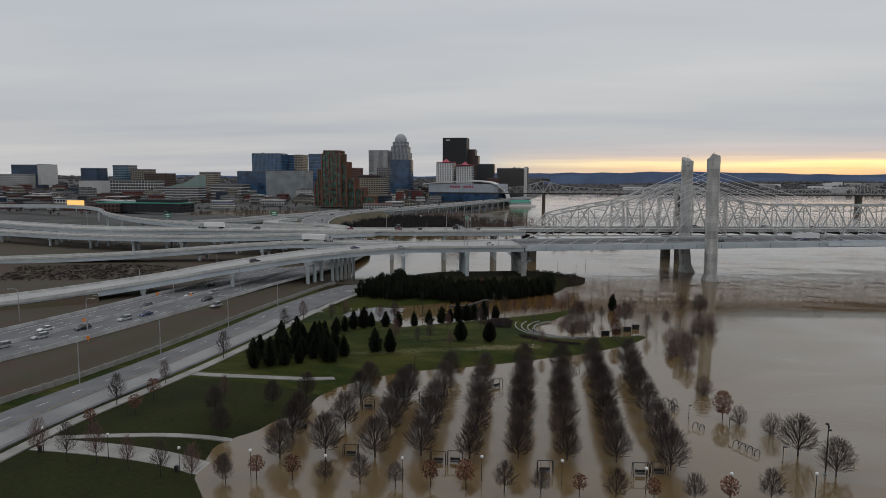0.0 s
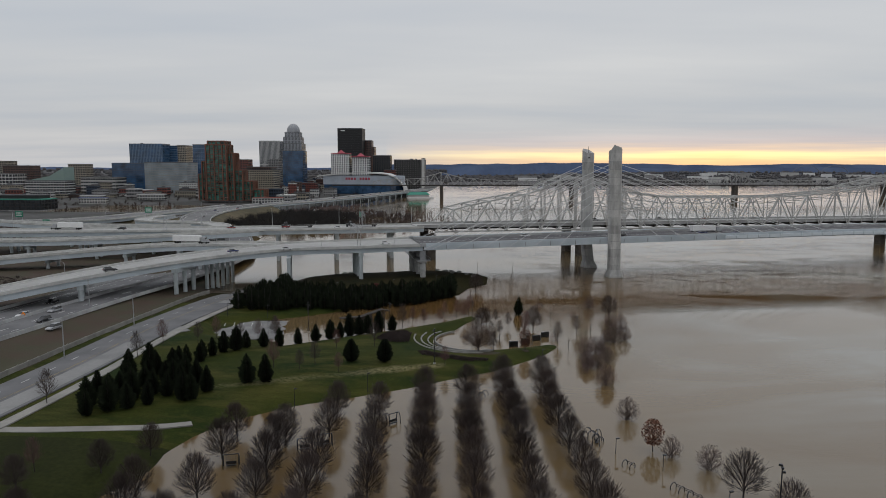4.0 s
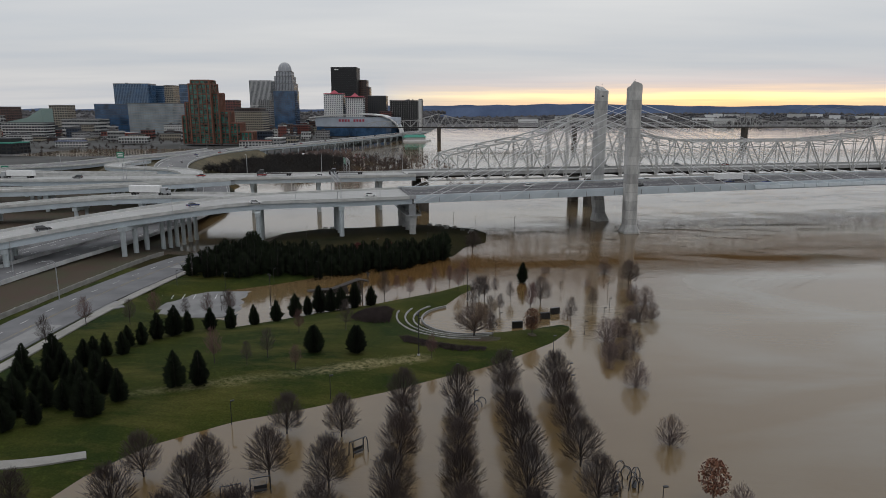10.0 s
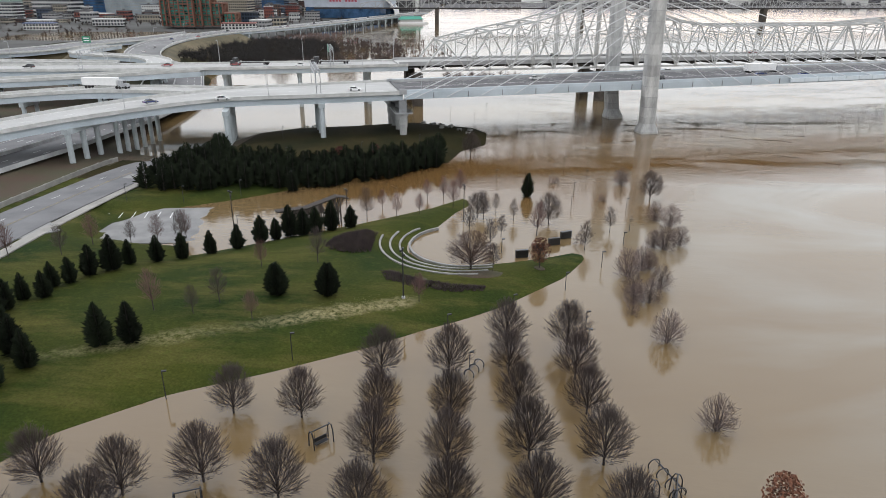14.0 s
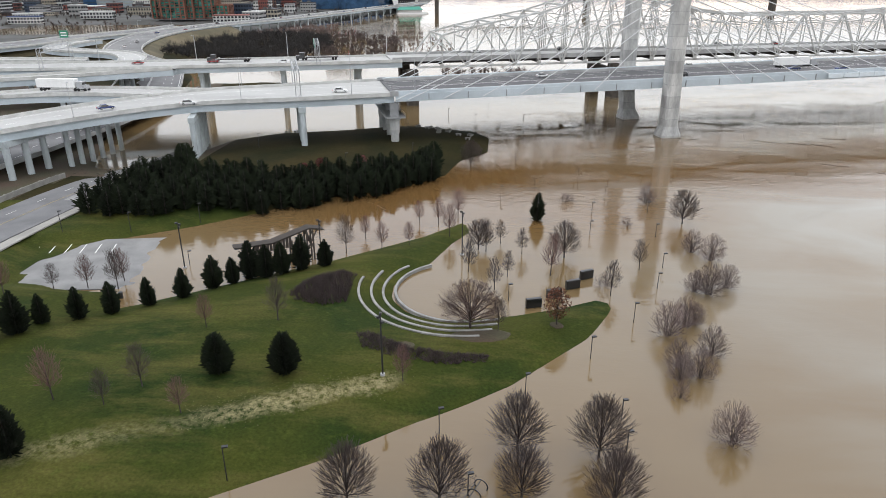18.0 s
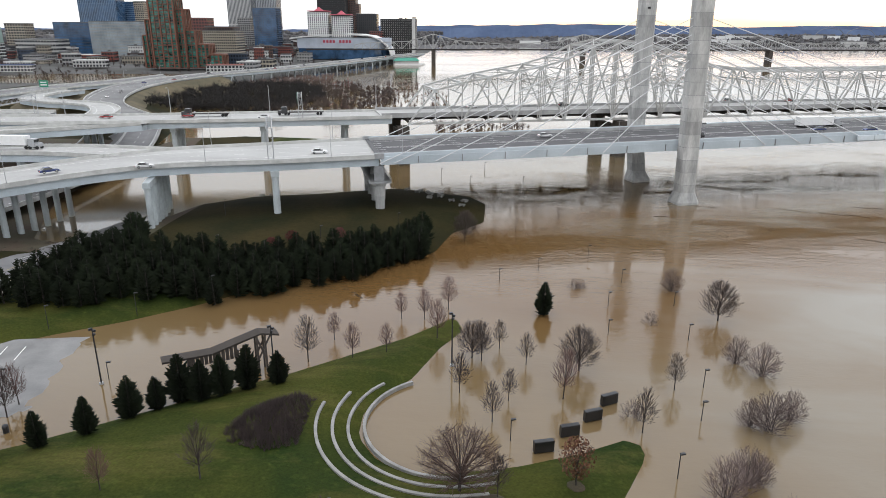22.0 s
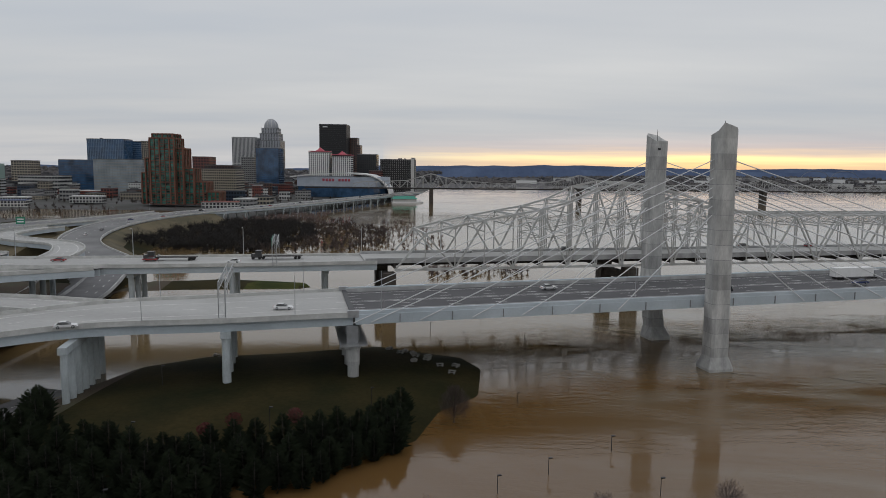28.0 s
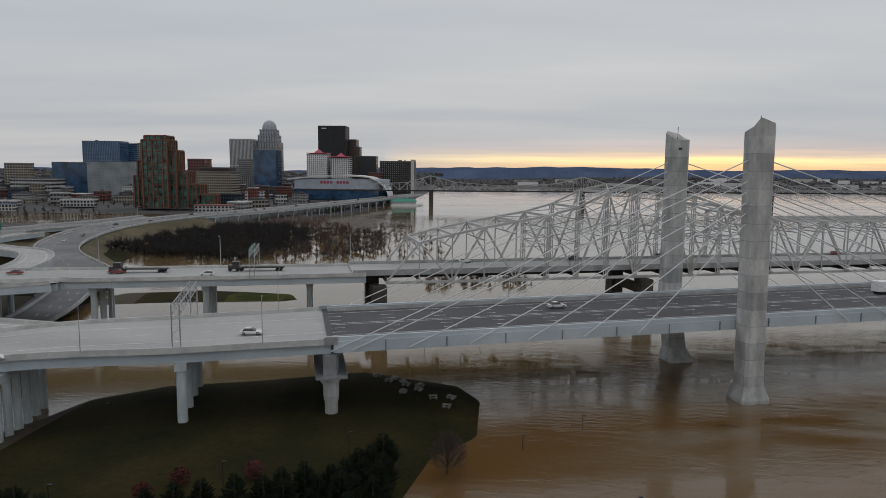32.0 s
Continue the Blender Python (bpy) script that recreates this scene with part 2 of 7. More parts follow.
def water_material():
    """Muddy flood water: a calm mirror over brown silt, a ruffled redder lane of current, a greyer main stream with sky
    reflection painted in.
    """
    m = bpy.data.materials.new("flood_water")
    m.use_nodes = True
    nt = m.node_tree
    N, L = nt.nodes.new, nt.links.new
    b = nt.nodes["Principled BSDF"]
    b.inputs["IOR"].default_value = 1.6
    tc, sp = N("ShaderNodeTexCoord"), N("ShaderNodeSeparateXYZ")
    L(tc.outputs["Object"], sp.inputs[0])

    def tex(scale, detail, stretch=(1, 1, 1), turn=0.0, distort=0.0):
        n, mp = N("ShaderNodeTexNoise"), N("ShaderNodeMapping")
        mp.inputs["Scale"].default_value, mp.inputs["Rotation"].default_value = stretch, (0, 0, radians(turn))
        n.inputs["Scale"].default_value, n.inputs["Detail"].default_value, n.inputs["Distortion"].default_value = scale, detail, distort
        L(tc.outputs["Object"], mp.inputs[0]), L(mp.outputs[0], n.inputs["Vector"])
        return n.outputs["Fac"]

    def calc(op, a, c, clamp=False):
        n = N("ShaderNodeMath")
        n.operation, n.use_clamp = op, clamp
        for k, v in enumerate((a, c)):
            if isinstance(v, (int, float)):
                n.inputs[k].default_value = v
            else:
                L(v, n.inputs[k])
        return n.outputs[0]

    def span(v, lo, hi, a=0.0, c=1.0):
        n = N("ShaderNodeMapRange")
        for key, q in zip(("From Min", "From Max", "To Min", "To Max"), (lo, hi, a, c)):
            n.inputs[key].default_value = q
        L(v, n.inputs["Value"])
        return n.outputs[0]

    def blend(fac, a, c):
        n = N("ShaderNodeMix")
        n.data_type = "RGBA"
        cs = [q for q in n.inputs if q.type == "RGBA"]
        L(fac, n.inputs["Factor"])
        for sock, v in zip(cs, (a, c)):
            if isinstance(v, tuple):
                sock.default_value = (*v, 1)
            else:
                L(v, sock)
        return [q for q in n.outputs if q.type == "RGBA"][0]

    # silt colours
    silt = blend(span(tex(0.012, 6, (1, 2.2, 1)), 0.35, 0.65), (0.130, 0.084, 0.035), (0.152, 0.108, 0.054))
    # the redder lane runs past the towers' feet and round the lawn
    way = calc("ADD", calc("MULTIPLY", tex(0.016, 6, (0.7, 1.2, 1), 10, 0.6), 100.0), calc("MULTIPLY", sp.outputs["X"], -0.22))
    way = calc("ADD", way, sp.outputs["Y"])
    lane = calc("MULTIPLY", span(way, 178, 205), span(way, 305, 268))
    silt = blend(calc("MULTIPLY", lane, span(sp.outputs["X"], -42.0, -8.0)), silt, (0.120, 0.067, 0.024))
    stream = span(sp.outputs["X"], 5.0, 55.0)
    run = calc("MULTIPLY", lane, stream)
    # paler, greyer streaks out in the main stream: sky reflection painted into the colour
    pale = calc("MULTIPLY", span(tex(0.020, 7, (0.5, 1.3, 1), 38, 1.2), 0.44, 0.66), span(sp.outputs["X"], 25.0, 110.0))
    silt = blend(pale, silt, (0.205, 0.192, 0.155))
    L(silt, b.inputs["Base Color"])
    # eddies and boils in the current
    eddy = span(tex(0.045, 8, (0.55, 1.6, 1), 14, 1.6), 0.40, 0.62)
    wide = span(way, 190, 230)
    wide = calc("MULTIPLY", calc("MULTIPLY", wide, span(way, 460, 380)), stream)
    rough_water = calc("MULTIPLY", wide, eddy)
    L(span(run, 0.0, 1.0, 0.58, 0.34), b.inputs["Specular IOR Level"])
    slick = span(tex(0.02, 5, (0.35, 1.2, 1), -25), 0.38, 0.66)
    L(calc("ADD", span(slick, 0.0, 1.0, 0.02, 0.085), calc("MULTIPLY", rough_water, 0.10)), b.inputs["Roughness"])
    waves = calc("ADD", tex(0.42, 5, (0.6, 1.5, 1), 12), calc("MULTIPLY", tex(1.5, 3, (0.7, 1.4, 1), -14), 0.35))
    bp = N("ShaderNodeBump")
    bp.inputs["Distance"].default_value = 0.3
    L(calc("ADD", span(slick, 0.0, 1.0, 0.025, 0.15), calc("MULTIPLY", rough_water, 0.42)), bp.inputs["Strength"])
    L(waves, bp.inputs["Height"]), L(bp.outputs[0], b.inputs["Normal"])
    return m


def cast_concrete():
    """Board-marked concrete cast in lifts that differ a little in tone, streaked by rain."""
    m = material("tower_concrete", (0.50, 0.50, 0.485), 0.85, var=0.22, scale=0.5, fine=6, bump=0.2, tint=(0.32, 0.322, 0.315), stretch=(1, 1, 0.3))
    nt = m.node_tree
    N, L = nt.nodes.new, nt.links.new
    b = nt.nodes["Principled BSDF"]
    old = b.inputs["Base Color"].links[0].from_socket
    tc, sp, st, fl, wn, rng_, sc = (N("ShaderNodeTexCoord"), N("ShaderNodeSeparateXYZ"), N("ShaderNodeMath"), N("ShaderNodeMath"), N("ShaderNodeTexWhiteNoise"), N("ShaderNodeMapRange"), N("ShaderNodeVectorMath"))
    wn.noise_dimensions = "1D"
    L(tc.outputs["Object"], sp.inputs[0])
    st.operation = "MULTIPLY_ADD"
    st.inputs[1].default_value, st.inputs[2].default_value = 1 / 3.75, -6.0 / 3.75
    L(sp.outputs["Z"], st.inputs[0])
    fl.operation = "FLOOR"
    L(st.outputs[0], fl.inputs[0]), L(fl.outputs[0], wn.inputs["W"])
    rng_.inputs["To Min"].default_value, rng_.inputs["To Max"].default_value = 0.80, 1.14
    L(wn.outputs["Value"], rng_.inputs["Value"])
    sc.operation = "SCALE"
    L(old, sc.inputs[0]), L(rng_.outputs[0], sc.inputs["Scale"]), L(sc.outputs[0], b.inputs["Base Color"])
    return m


M = {
    "grass": grass_material(),
    "water": water_material(),
    "earth": material("earth_bank", (0.055, 0.033, 0.021), 0.95, var=0.45, scale=0.12, fine=30, bump=0.5, tint=(0.045, 0.042, 0.020)),
    "town": material("town_ground", (0.075, 0.073, 0.071), 0.9, var=0.3, scale=0.02, fine=20, bump=0.0, tint=(0.028, 0.028, 0.022)),
    # brown-grey woods, a little distance haze put into the colour
    "wood_far": material("far_woods", (0.050, 0.052, 0.058), 0.95, var=0.4, scale=0.01, fine=25, bump=0.0, tint=(0.088, 0.080, 0.076)),
    "asphalt": material("asphalt", (0.150, 0.150, 0.153), 0.8, var=0.15, scale=0.15, fine=30, bump=0.1, tint=(0.105, 0.105, 0.108)),
    "asphalt_dark": material("asphalt_dark", (0.070, 0.068, 0.072), 0.75, var=0.15, scale=0.15, fine=30, bump=0.1, tint=(0.055, 0.054, 0.057)),
    "concrete": material("concrete", (0.40, 0.405, 0.40), 0.85, var=0.16, scale=0.25, fine=9, bump=0.15, tint=(0.27, 0.272, 0.27), stretch=(1, 1, 0.5)),
    "road_conc": material("road_concrete", (0.385, 0.385, 0.372), 0.85, var=0.18, scale=0.09, fine=26, bump=0.08, tint=(0.325, 0.323, 0.312), stretch=(0.35, 1, 1)),
    "tower_conc": cast_concrete(),
    "lane_paint": material("worn_lane_paint", (0.74, 0.74, 0.71), 0.7, var=0.15, scale=0.4, fine=10, bump=0, tint=(0.5, 0.5, 0.48)),
    "seat_stone": material("seat_stone", (0.26, 0.255, 0.24), 0.85, var=0.2, scale=0.6, bump=0.1),
    "sidewalk": material("sidewalk", (0.30, 0.29, 0.265), 0.85, var=0.18, scale=0.2, fine=20, bump=0.1),
    "steel_blue": material("painted_steel", (0.50, 0.56, 0.60), 0.5, var=0.10, scale=0.1, fine=20, bump=0.05, tint=(0.40, 0.455, 0.49)),
    "truss": material("truss_paint", (0.49, 0.50, 0.495), 0.6, var=0.12, scale=0.15, fine=14, bump=0.05, tint=(0.38, 0.37, 0.35)),
    "joint_gray": material("pour_joint", (0.24, 0.245, 0.25), 0.9, var=0.1, bump=0),
    "cover_white": material("pale_cover_sheet", (0.62, 0.68, 0.72), 0.5, var=0.06, bump=0),
    "parapet": material("parapet_concrete", (0.53, 0.53, 0.51), 0.85, var=0.14, scale=0.3, fine=9, bump=0.1, tint=(0.38, 0.38, 0.365)),
    "cable": material("cable_sheath", (0.62, 0.63, 0.64), 0.45, var=0.04, bump=0),
    "dark": material("dark_metal", (0.02, 0.02, 0.022), 0.5, var=0.1, bump=0),
    "galv": material("galvanised_steel", (0.42, 0.43, 0.44), 0.45, 0.6, var=0.1, bump=0),
    "white": material("white_paint", (0.75, 0.75, 0.74), 0.6, var=0.05, bump=0),
    "bark": material("bark", (0.050, 0.041, 0.036), 0.95, var=0.25, scale=2, bump=0.3),
    "twig": material("bare_twigs", (0.058, 0.042, 0.037), 0.95, var=0.2, scale=0.8, bump=0, rand=0.25),
    "twig_grey": material("grey_twigs", (0.150, 0.108, 0.098), 0.95, var=0.2, scale=0.8, bump=0, rand=0.25),
    "shrub_dark": material("dark_brush", (0.020, 0.017, 0.015), 0.95, var=0.3, scale=0.3, bump=0),
    "dark_grass": material("dark_grass", (0.025, 0.030, 0.007), 0.95, var=0.5, scale=0.05, fine=26, bump=0.6, spec=0.12, tint=(0.015, 0.018, 0.005)),
    "tan_grass": material("tan_winter_grass", (0.115, 0.090, 0.048), 0.95, var=0.3, scale=0.06, fine=20, bump=0.3, tint=(0.06, 0.052, 0.026)),
    # brown-olive winter grass, darkened further to hold the bridge decks' shade
    "dormant_shaded": material("dormant_grass_shaded", (0.030, 0.024, 0.008), 0.95, var=0.45, scale=0.05, fine=20, bump=0.6, spec=0.1, tint=(0.010, 0.012, 0.004)),
    "twig_brown": material("brown_twigs", (0.088, 0.055, 0.044), 0.95, var=0.2, scale=0.8, bump=0),
    "twig_red": material("reddish_twigs", (0.13, 0.070, 0.062), 0.95, var=0.2, scale=0.8, bump=0, rand=0.25),
    "conifer": material("conifer_needles", (0.0065, 0.0105, 0.0050), 0.95, var=0.35, scale=0.7, fine=8, bump=0, spec=0.2, rand=0.3, tint=(0.013, 0.018, 0.008)),
    "shrub": material("dark_shrub", (0.055, 0.038, 0.035), 0.95, var=0.3, scale=0.7, bump=0, rand=0.2),
}


# ---- mesh building ----
class Mesh:
    """Collects boxes, tubes and sheets into one mesh."""

    def __init__(self):
        self.v, self.f = [], []

    def add(self, verts, faces):
        n = len(self.v)
        self.v += [tuple(p) for p in verts]
        self.f += [tuple(i + n for i in q) for q in faces]
        return self

    def box(self, c, s, rz=0.0, top=1.0):
        hx, hy, hz = s[0] / 2, s[1] / 2, s[2] / 2
        cr, sr = math.cos(rz), math.sin(rz)
        pts = []
        for z, k in ((-hz, 1.0), (hz, top)):
            for x, y in ((-hx, -hy), (hx, -hy), (hx, hy), (-hx, hy)):
                x, y = x * k, y * k
                pts.append((c[0] + x * cr - y * sr, c[1] + x * sr + y * cr, c[2] + z))
        return self.add(pts, [(3, 2, 1, 0), (4, 5, 6, 7), (0, 1, 5, 4), (1, 2, 6, 5), (2, 3, 7, 6), (3, 0, 4, 7)])

    def tube(self, p0, p1, r0, r1=None, n=6, caps=True):
        r1 = r0 if r1 is None else r1
        a, b = Vector(p0), Vector(p1)
        d = (b - a).normalized()
        e = d.orthogonal().normalized()
        g = d.cross(e)
        pts = []
        for p, r in ((a, r0), (b, r1)):
            for k in range(n):
                t = 2 * math.pi * k / n
                pts.append(p + e * (r * math.cos(t)) + g * (r * math.sin(t)))
        faces = [(k, (k + 1) % n, n + (k + 1) % n, n + k) for k in range(n)]
        if caps:
            faces += [tuple(range(n - 1, -1, -1)), tuple(range(n, 2 * n))]
        return self.add(pts, faces)

    def pipe(self, line, r, n=6):
        """One bent tube along a line of points."""
        P = [Vector(p) for p in line]
        first = len(self.v)
        for i, p in enumerate(P):
            d = (P[min(i + 1, len(P) - 1)] - P[max(i - 1, 0)]).normalized()
            e = d.cross(Vector((1, 0, 0)))
            e = e.normalized() if e.length > 0.2 else d.cross(Vector((0, 1, 0))).normalized()
            g = d.cross(e)
            self.v += [tuple(p + e * (r * math.cos(2 * math.pi * k / n)) + g * (r * math.sin(2 * math.pi * k / n))) for k in range(n)]
        for i in range(len(P) - 1):
            a = first + i * n
            self.f += [(a + k, a + (k + 1) % n, a + n + (k + 1) % n, a + n + k) for k in range(n)]
        b = first + (len(P) - 1) * n
        self.f += [tuple(range(first + n - 1, first - 1, -1)), tuple(range(b, b + n))]
        return self

    def beam(self, p0, p1, w, h):
        """A box of width w and height h from p0 to p1."""
        a, b = Vector(p0), Vector(p1)
        d = (b - a).normalized()
        side = d.cross(Vector((0, 0, 1)))
        side = side.normalized() if side.length > 1e-4 else Vector((1, 0, 0))
        up = side.cross(d)
        pts = []
        for p in (a, b):
            for i, j in ((-1, -1), (1, -1), (1, 1), (-1, 1)):
                pts.append(p + side * (i * w / 2) + up * (j * h / 2))
        return self.add(pts, [(3, 2, 1, 0), (4, 5, 6, 7), (0, 1, 5, 4), (1, 2, 6, 5), (2, 3, 7, 6), (3, 0, 4, 7)])

    def prism(self, outline, z0, z1, top=None):
        """An upright prism over an outline (anticlockwise); top: another outline for its upper end."""
        n = len(outline)
        up = top or outline
        z1 = z1 if isinstance(z1, (list, tuple)) else [z1] * n
        pts = [(x, y, z0) for x, y in outline] + [(x, y, z) for (x, y), z in zip(up, z1)]
        faces = [(k, (k + 1) % n, n + (k + 1) % n, n + k) for k in range(n)]
        return self.add(pts, faces + [tuple(range(n - 1, -1, -1)), tuple(range(n, 2 * n))])

    def sweep(self, line, profile, closed=True):
        """A profile of (sideways, up) swept along a line of points; sideways is to the left of the way."""
        pts = []
        m, n = len(line), len(profile)
        for i, p in enumerate(line):
            a, b = Vector(line[max(i - 1, 0)]), Vector(line[min(i + 1, m - 1)])
            d = (b - a).to_2d().normalized()
            for s, u in profile:
                pts.append((p[0] - d.y * s, p[1] + d.x * s, p[2] + u))
        faces = []
        for i in range(m - 1):
            for k in range(n if closed else n - 1):
                k2 = (k + 1) % n
                faces.append((i * n + k, (i + 1) * n + k, (i + 1) * n + k2, i * n + k2))
        if closed:
            faces += [tuple(range(n)), tuple(range(m * n - 1, (m - 1) * n - 1, -1))]
        return self.add(pts, faces)

    def data(self, name, mat=None, smooth=False):
        me = bpy.data.meshes.new(name)
        me.from_pydata(self.v, [], self.f)
        if mat:
            me.materials.append(M[mat] if isinstance(mat, str) else mat)
        if smooth:
            me.polygons.foreach_set("use_smooth", [True] * len(me.polygons))
        me.update()
        return me

    def ob(self, name, mat, parent=None, label="", smooth=False):
        o = new(name, self.data(name, mat, smooth))
        if parent is not None:
            o.parent = parent
        return tagged(o, label)


def thing(name, label, category, group="", kind="", at=(0, 0, 0), rz=0.0):
    e = new(name)
    e.matrix_basis = pose(*at, 0, 0, rz)
    return tagged(e, label, category, group, kind)


def smooth_line(pts, step=6.0):
    """A smooth line through the points (Catmull-Rom)."""
    P = [Vector(p) for p in pts]
    P = [P[0] * 2 - P[1]] + P + [P[-1] * 2 - P[-2]]
    out = []
    for i in range(1, len(P) - 2):
        a, b, c, d = P[i - 1], P[i], P[i + 1], P[i + 2]
        n = max(1, int((c - b).length / step))
        for k in range(n):
            t = k / n
            out.append(0.5 * ((2 * b) + (c - a) * t + (2 * a - 5 * b + 4 * c - d) * t * t + (3 * b - a - 3 * c + d) * t ** 3))
    return out + [P[-2]]


def offset_line(line, s, up=0.0):
    out = []
    for i, p in enumerate(line):
        d = (Vector(line[min(i + 1, len(line) - 1)]) - Vector(line[max(i - 1, 0)])).to_2d().normalized()
        out.append(Vector((p[0] - d.y * s, p[1] + d.x * s, p[2] + up)))
    return out


# ---- ground, water and roads ----
SHORE = [(-40, -60), (-46, -4), (-51.4, 2.5), (-53.2, 9.6), (-54.6, 15), (-53.0, 19.5), (-50.2, 23.5), (-49.2, 28.4), (-46.2, 33.5), (-45.2, 39), (-45.8, 44.5), (-43.6, 52), (-38.6, 60.6), (-28, 69.0), (-16.2, 74.6), (-3.5, 81.6),
         (5, 87.5), (11, 91), (18, 96), (24, 102), (30.5, 108.5), (35, 116), (36.5, 119.5), (34, 121), (28, 118), (19, 115), (9, 113.5),
         (3, 116), (0, 121), (0, 127), (3, 132), (6, 136), (10, 146), (14, 153), (12.5, 158.5), (4, 149.6), (-4.4, 143.3), (-12.4, 137.3),
         (-24, 130), (-34.6, 123), (-44, 117), (-52, 129), (-55, 137), (-59, 147.5), (-46, 155.4)]
SHORE2 = [(-36.5, 162.5), (-21.7, 176.5), (-6.6, 181.6), (8, 196), (12, 211), (20.5, 221), (22, 241), (17, 251), (-6.4, 261), (-30, 253), (-50, 248),
          (-63, 238), (-68, 222), (-72, 208), (-76, 197), (-92, 203), (-108, 240), (-118, 330), (-135, 400), (-165, 425), (-160, 470), (-215, 560),
          (-215, 660), (-170, 800), (-110, 1000), (-60, 1200), (-40, 2000), (-20, 5200), (-5200, 5200), (-5200, -1500), (-40, -1500)]
ISLET = [(-118, 335), (-90, 343), (-50, 350), (-33, 361), (-50, 373), (-90, 374), (-120, 362)]
INDIANA = [(-20, 1950), (6, 1860), (416, 2350), (900, 2350), (1330, 2300), (3000, 2300), (5200, 2300), (5200, 5200), (-20, 5200)]


def inside_distance(P, poly):
    """Distance to the outline, positive inside, for an array of points."""
    poly = np.array(poly, float)
    best = np.full(len(P), 1e9)
    odd = np.zeros(len(P), bool)
    for a, b in zip(poly, np.roll(poly, -1, 0)):
        ab = b - a
        t = np.clip(((P - a) @ ab) / (ab @ ab), 0, 1)
        best = np.minimum(best, np.hypot(*(P - a - t[:, None] * ab).T))
        cross = (a[1] > P[:, 1]) != (b[1] > P[:, 1])
        with np.errstate(divide="ignore", invalid="ignore"):
            odd ^= cross & (P[:, 0] < (b[0] - a[0]) * (P[:, 1] - a[1]) / (b[1] - a[1]) + a[0])
    return np.where(odd, best, -best)


PARKING = [(-72, 142), (-66.5, 125.5), (-52, 123.5), (-36, 131), (-36, 150), (-52.8, 149)]


FLOODED_LOTS = [(-292, 640), (-340, 632), (-395, 640), (-436, 690), (-545, 715), (-545, 850), (-430, 885), (-330, 850), (-285, 960), (-262, 940), (-268, 800)]


def ground_height(P):
    P = np.atleast_2d(np.asarray(P, float))
    d = inside_distance(P, SHORE + SHORE2)
    d = np.maximum(d, inside_distance(P, ISLET))
    d2 = inside_distance(P, INDIANA)
    z = np.where(d > 0, 2.5 * (1 - np.exp(-d / 9.0)), np.maximum(d * 0.25, -3.0))
    west = np.clip((-104 - P[:, 0]) / 12, 0, 1) * np.clip(d / 20, 0, 1)
    z = z + 1.5 * west * west * (3 - 2 * west) + np.clip((d - 250) / 200, 0, 1) * 2.0
    dp = inside_distance(P, PARKING)
    z = np.where(dp > -4, np.minimum(z, np.clip(-dp / 4, 0, 1) * z + np.clip(1 + dp / 4, 0, 1) * (np.interp(P[:, 0], [-72, -36], [0.72, -0.45]) - 0.2)), z)
    dl = inside_distance(P, FLOODED_LOTS)
    z = np.where(dl > -8, np.minimum(z, np.clip(-dl / 8, 0, 1) * z - np.clip(1 + dl / 8, 0, 1) * 0.6), z)
    # the land rises gently towards the hills
    z = z + np.clip((P[:, 1] - 1700) * 0.014, 0, 34) * (d > 60)
    return np.maximum(z, np.where(d2 > 0, np.minimum(d2 * 0.05, 3.0) + np.clip((d2 - 150) * 0.021, 0, 40), -3.0))


def height_at(x, y):
    return float(ground_height([(x, y)])[0])


def axis_lines(lo, hi, step, far, growth=1.25):
    mid = list(np.arange(lo, hi + step / 2, step))
    out, s = [], step
    a, b = lo, hi
    left, right = [], []
    while b < far:
        s *= growth
        b, a = b + s, a - s
        right.append(min(b, far)), left.append(max(a, -far))
    return sorted(set(left)) + mid + sorted(set(right))


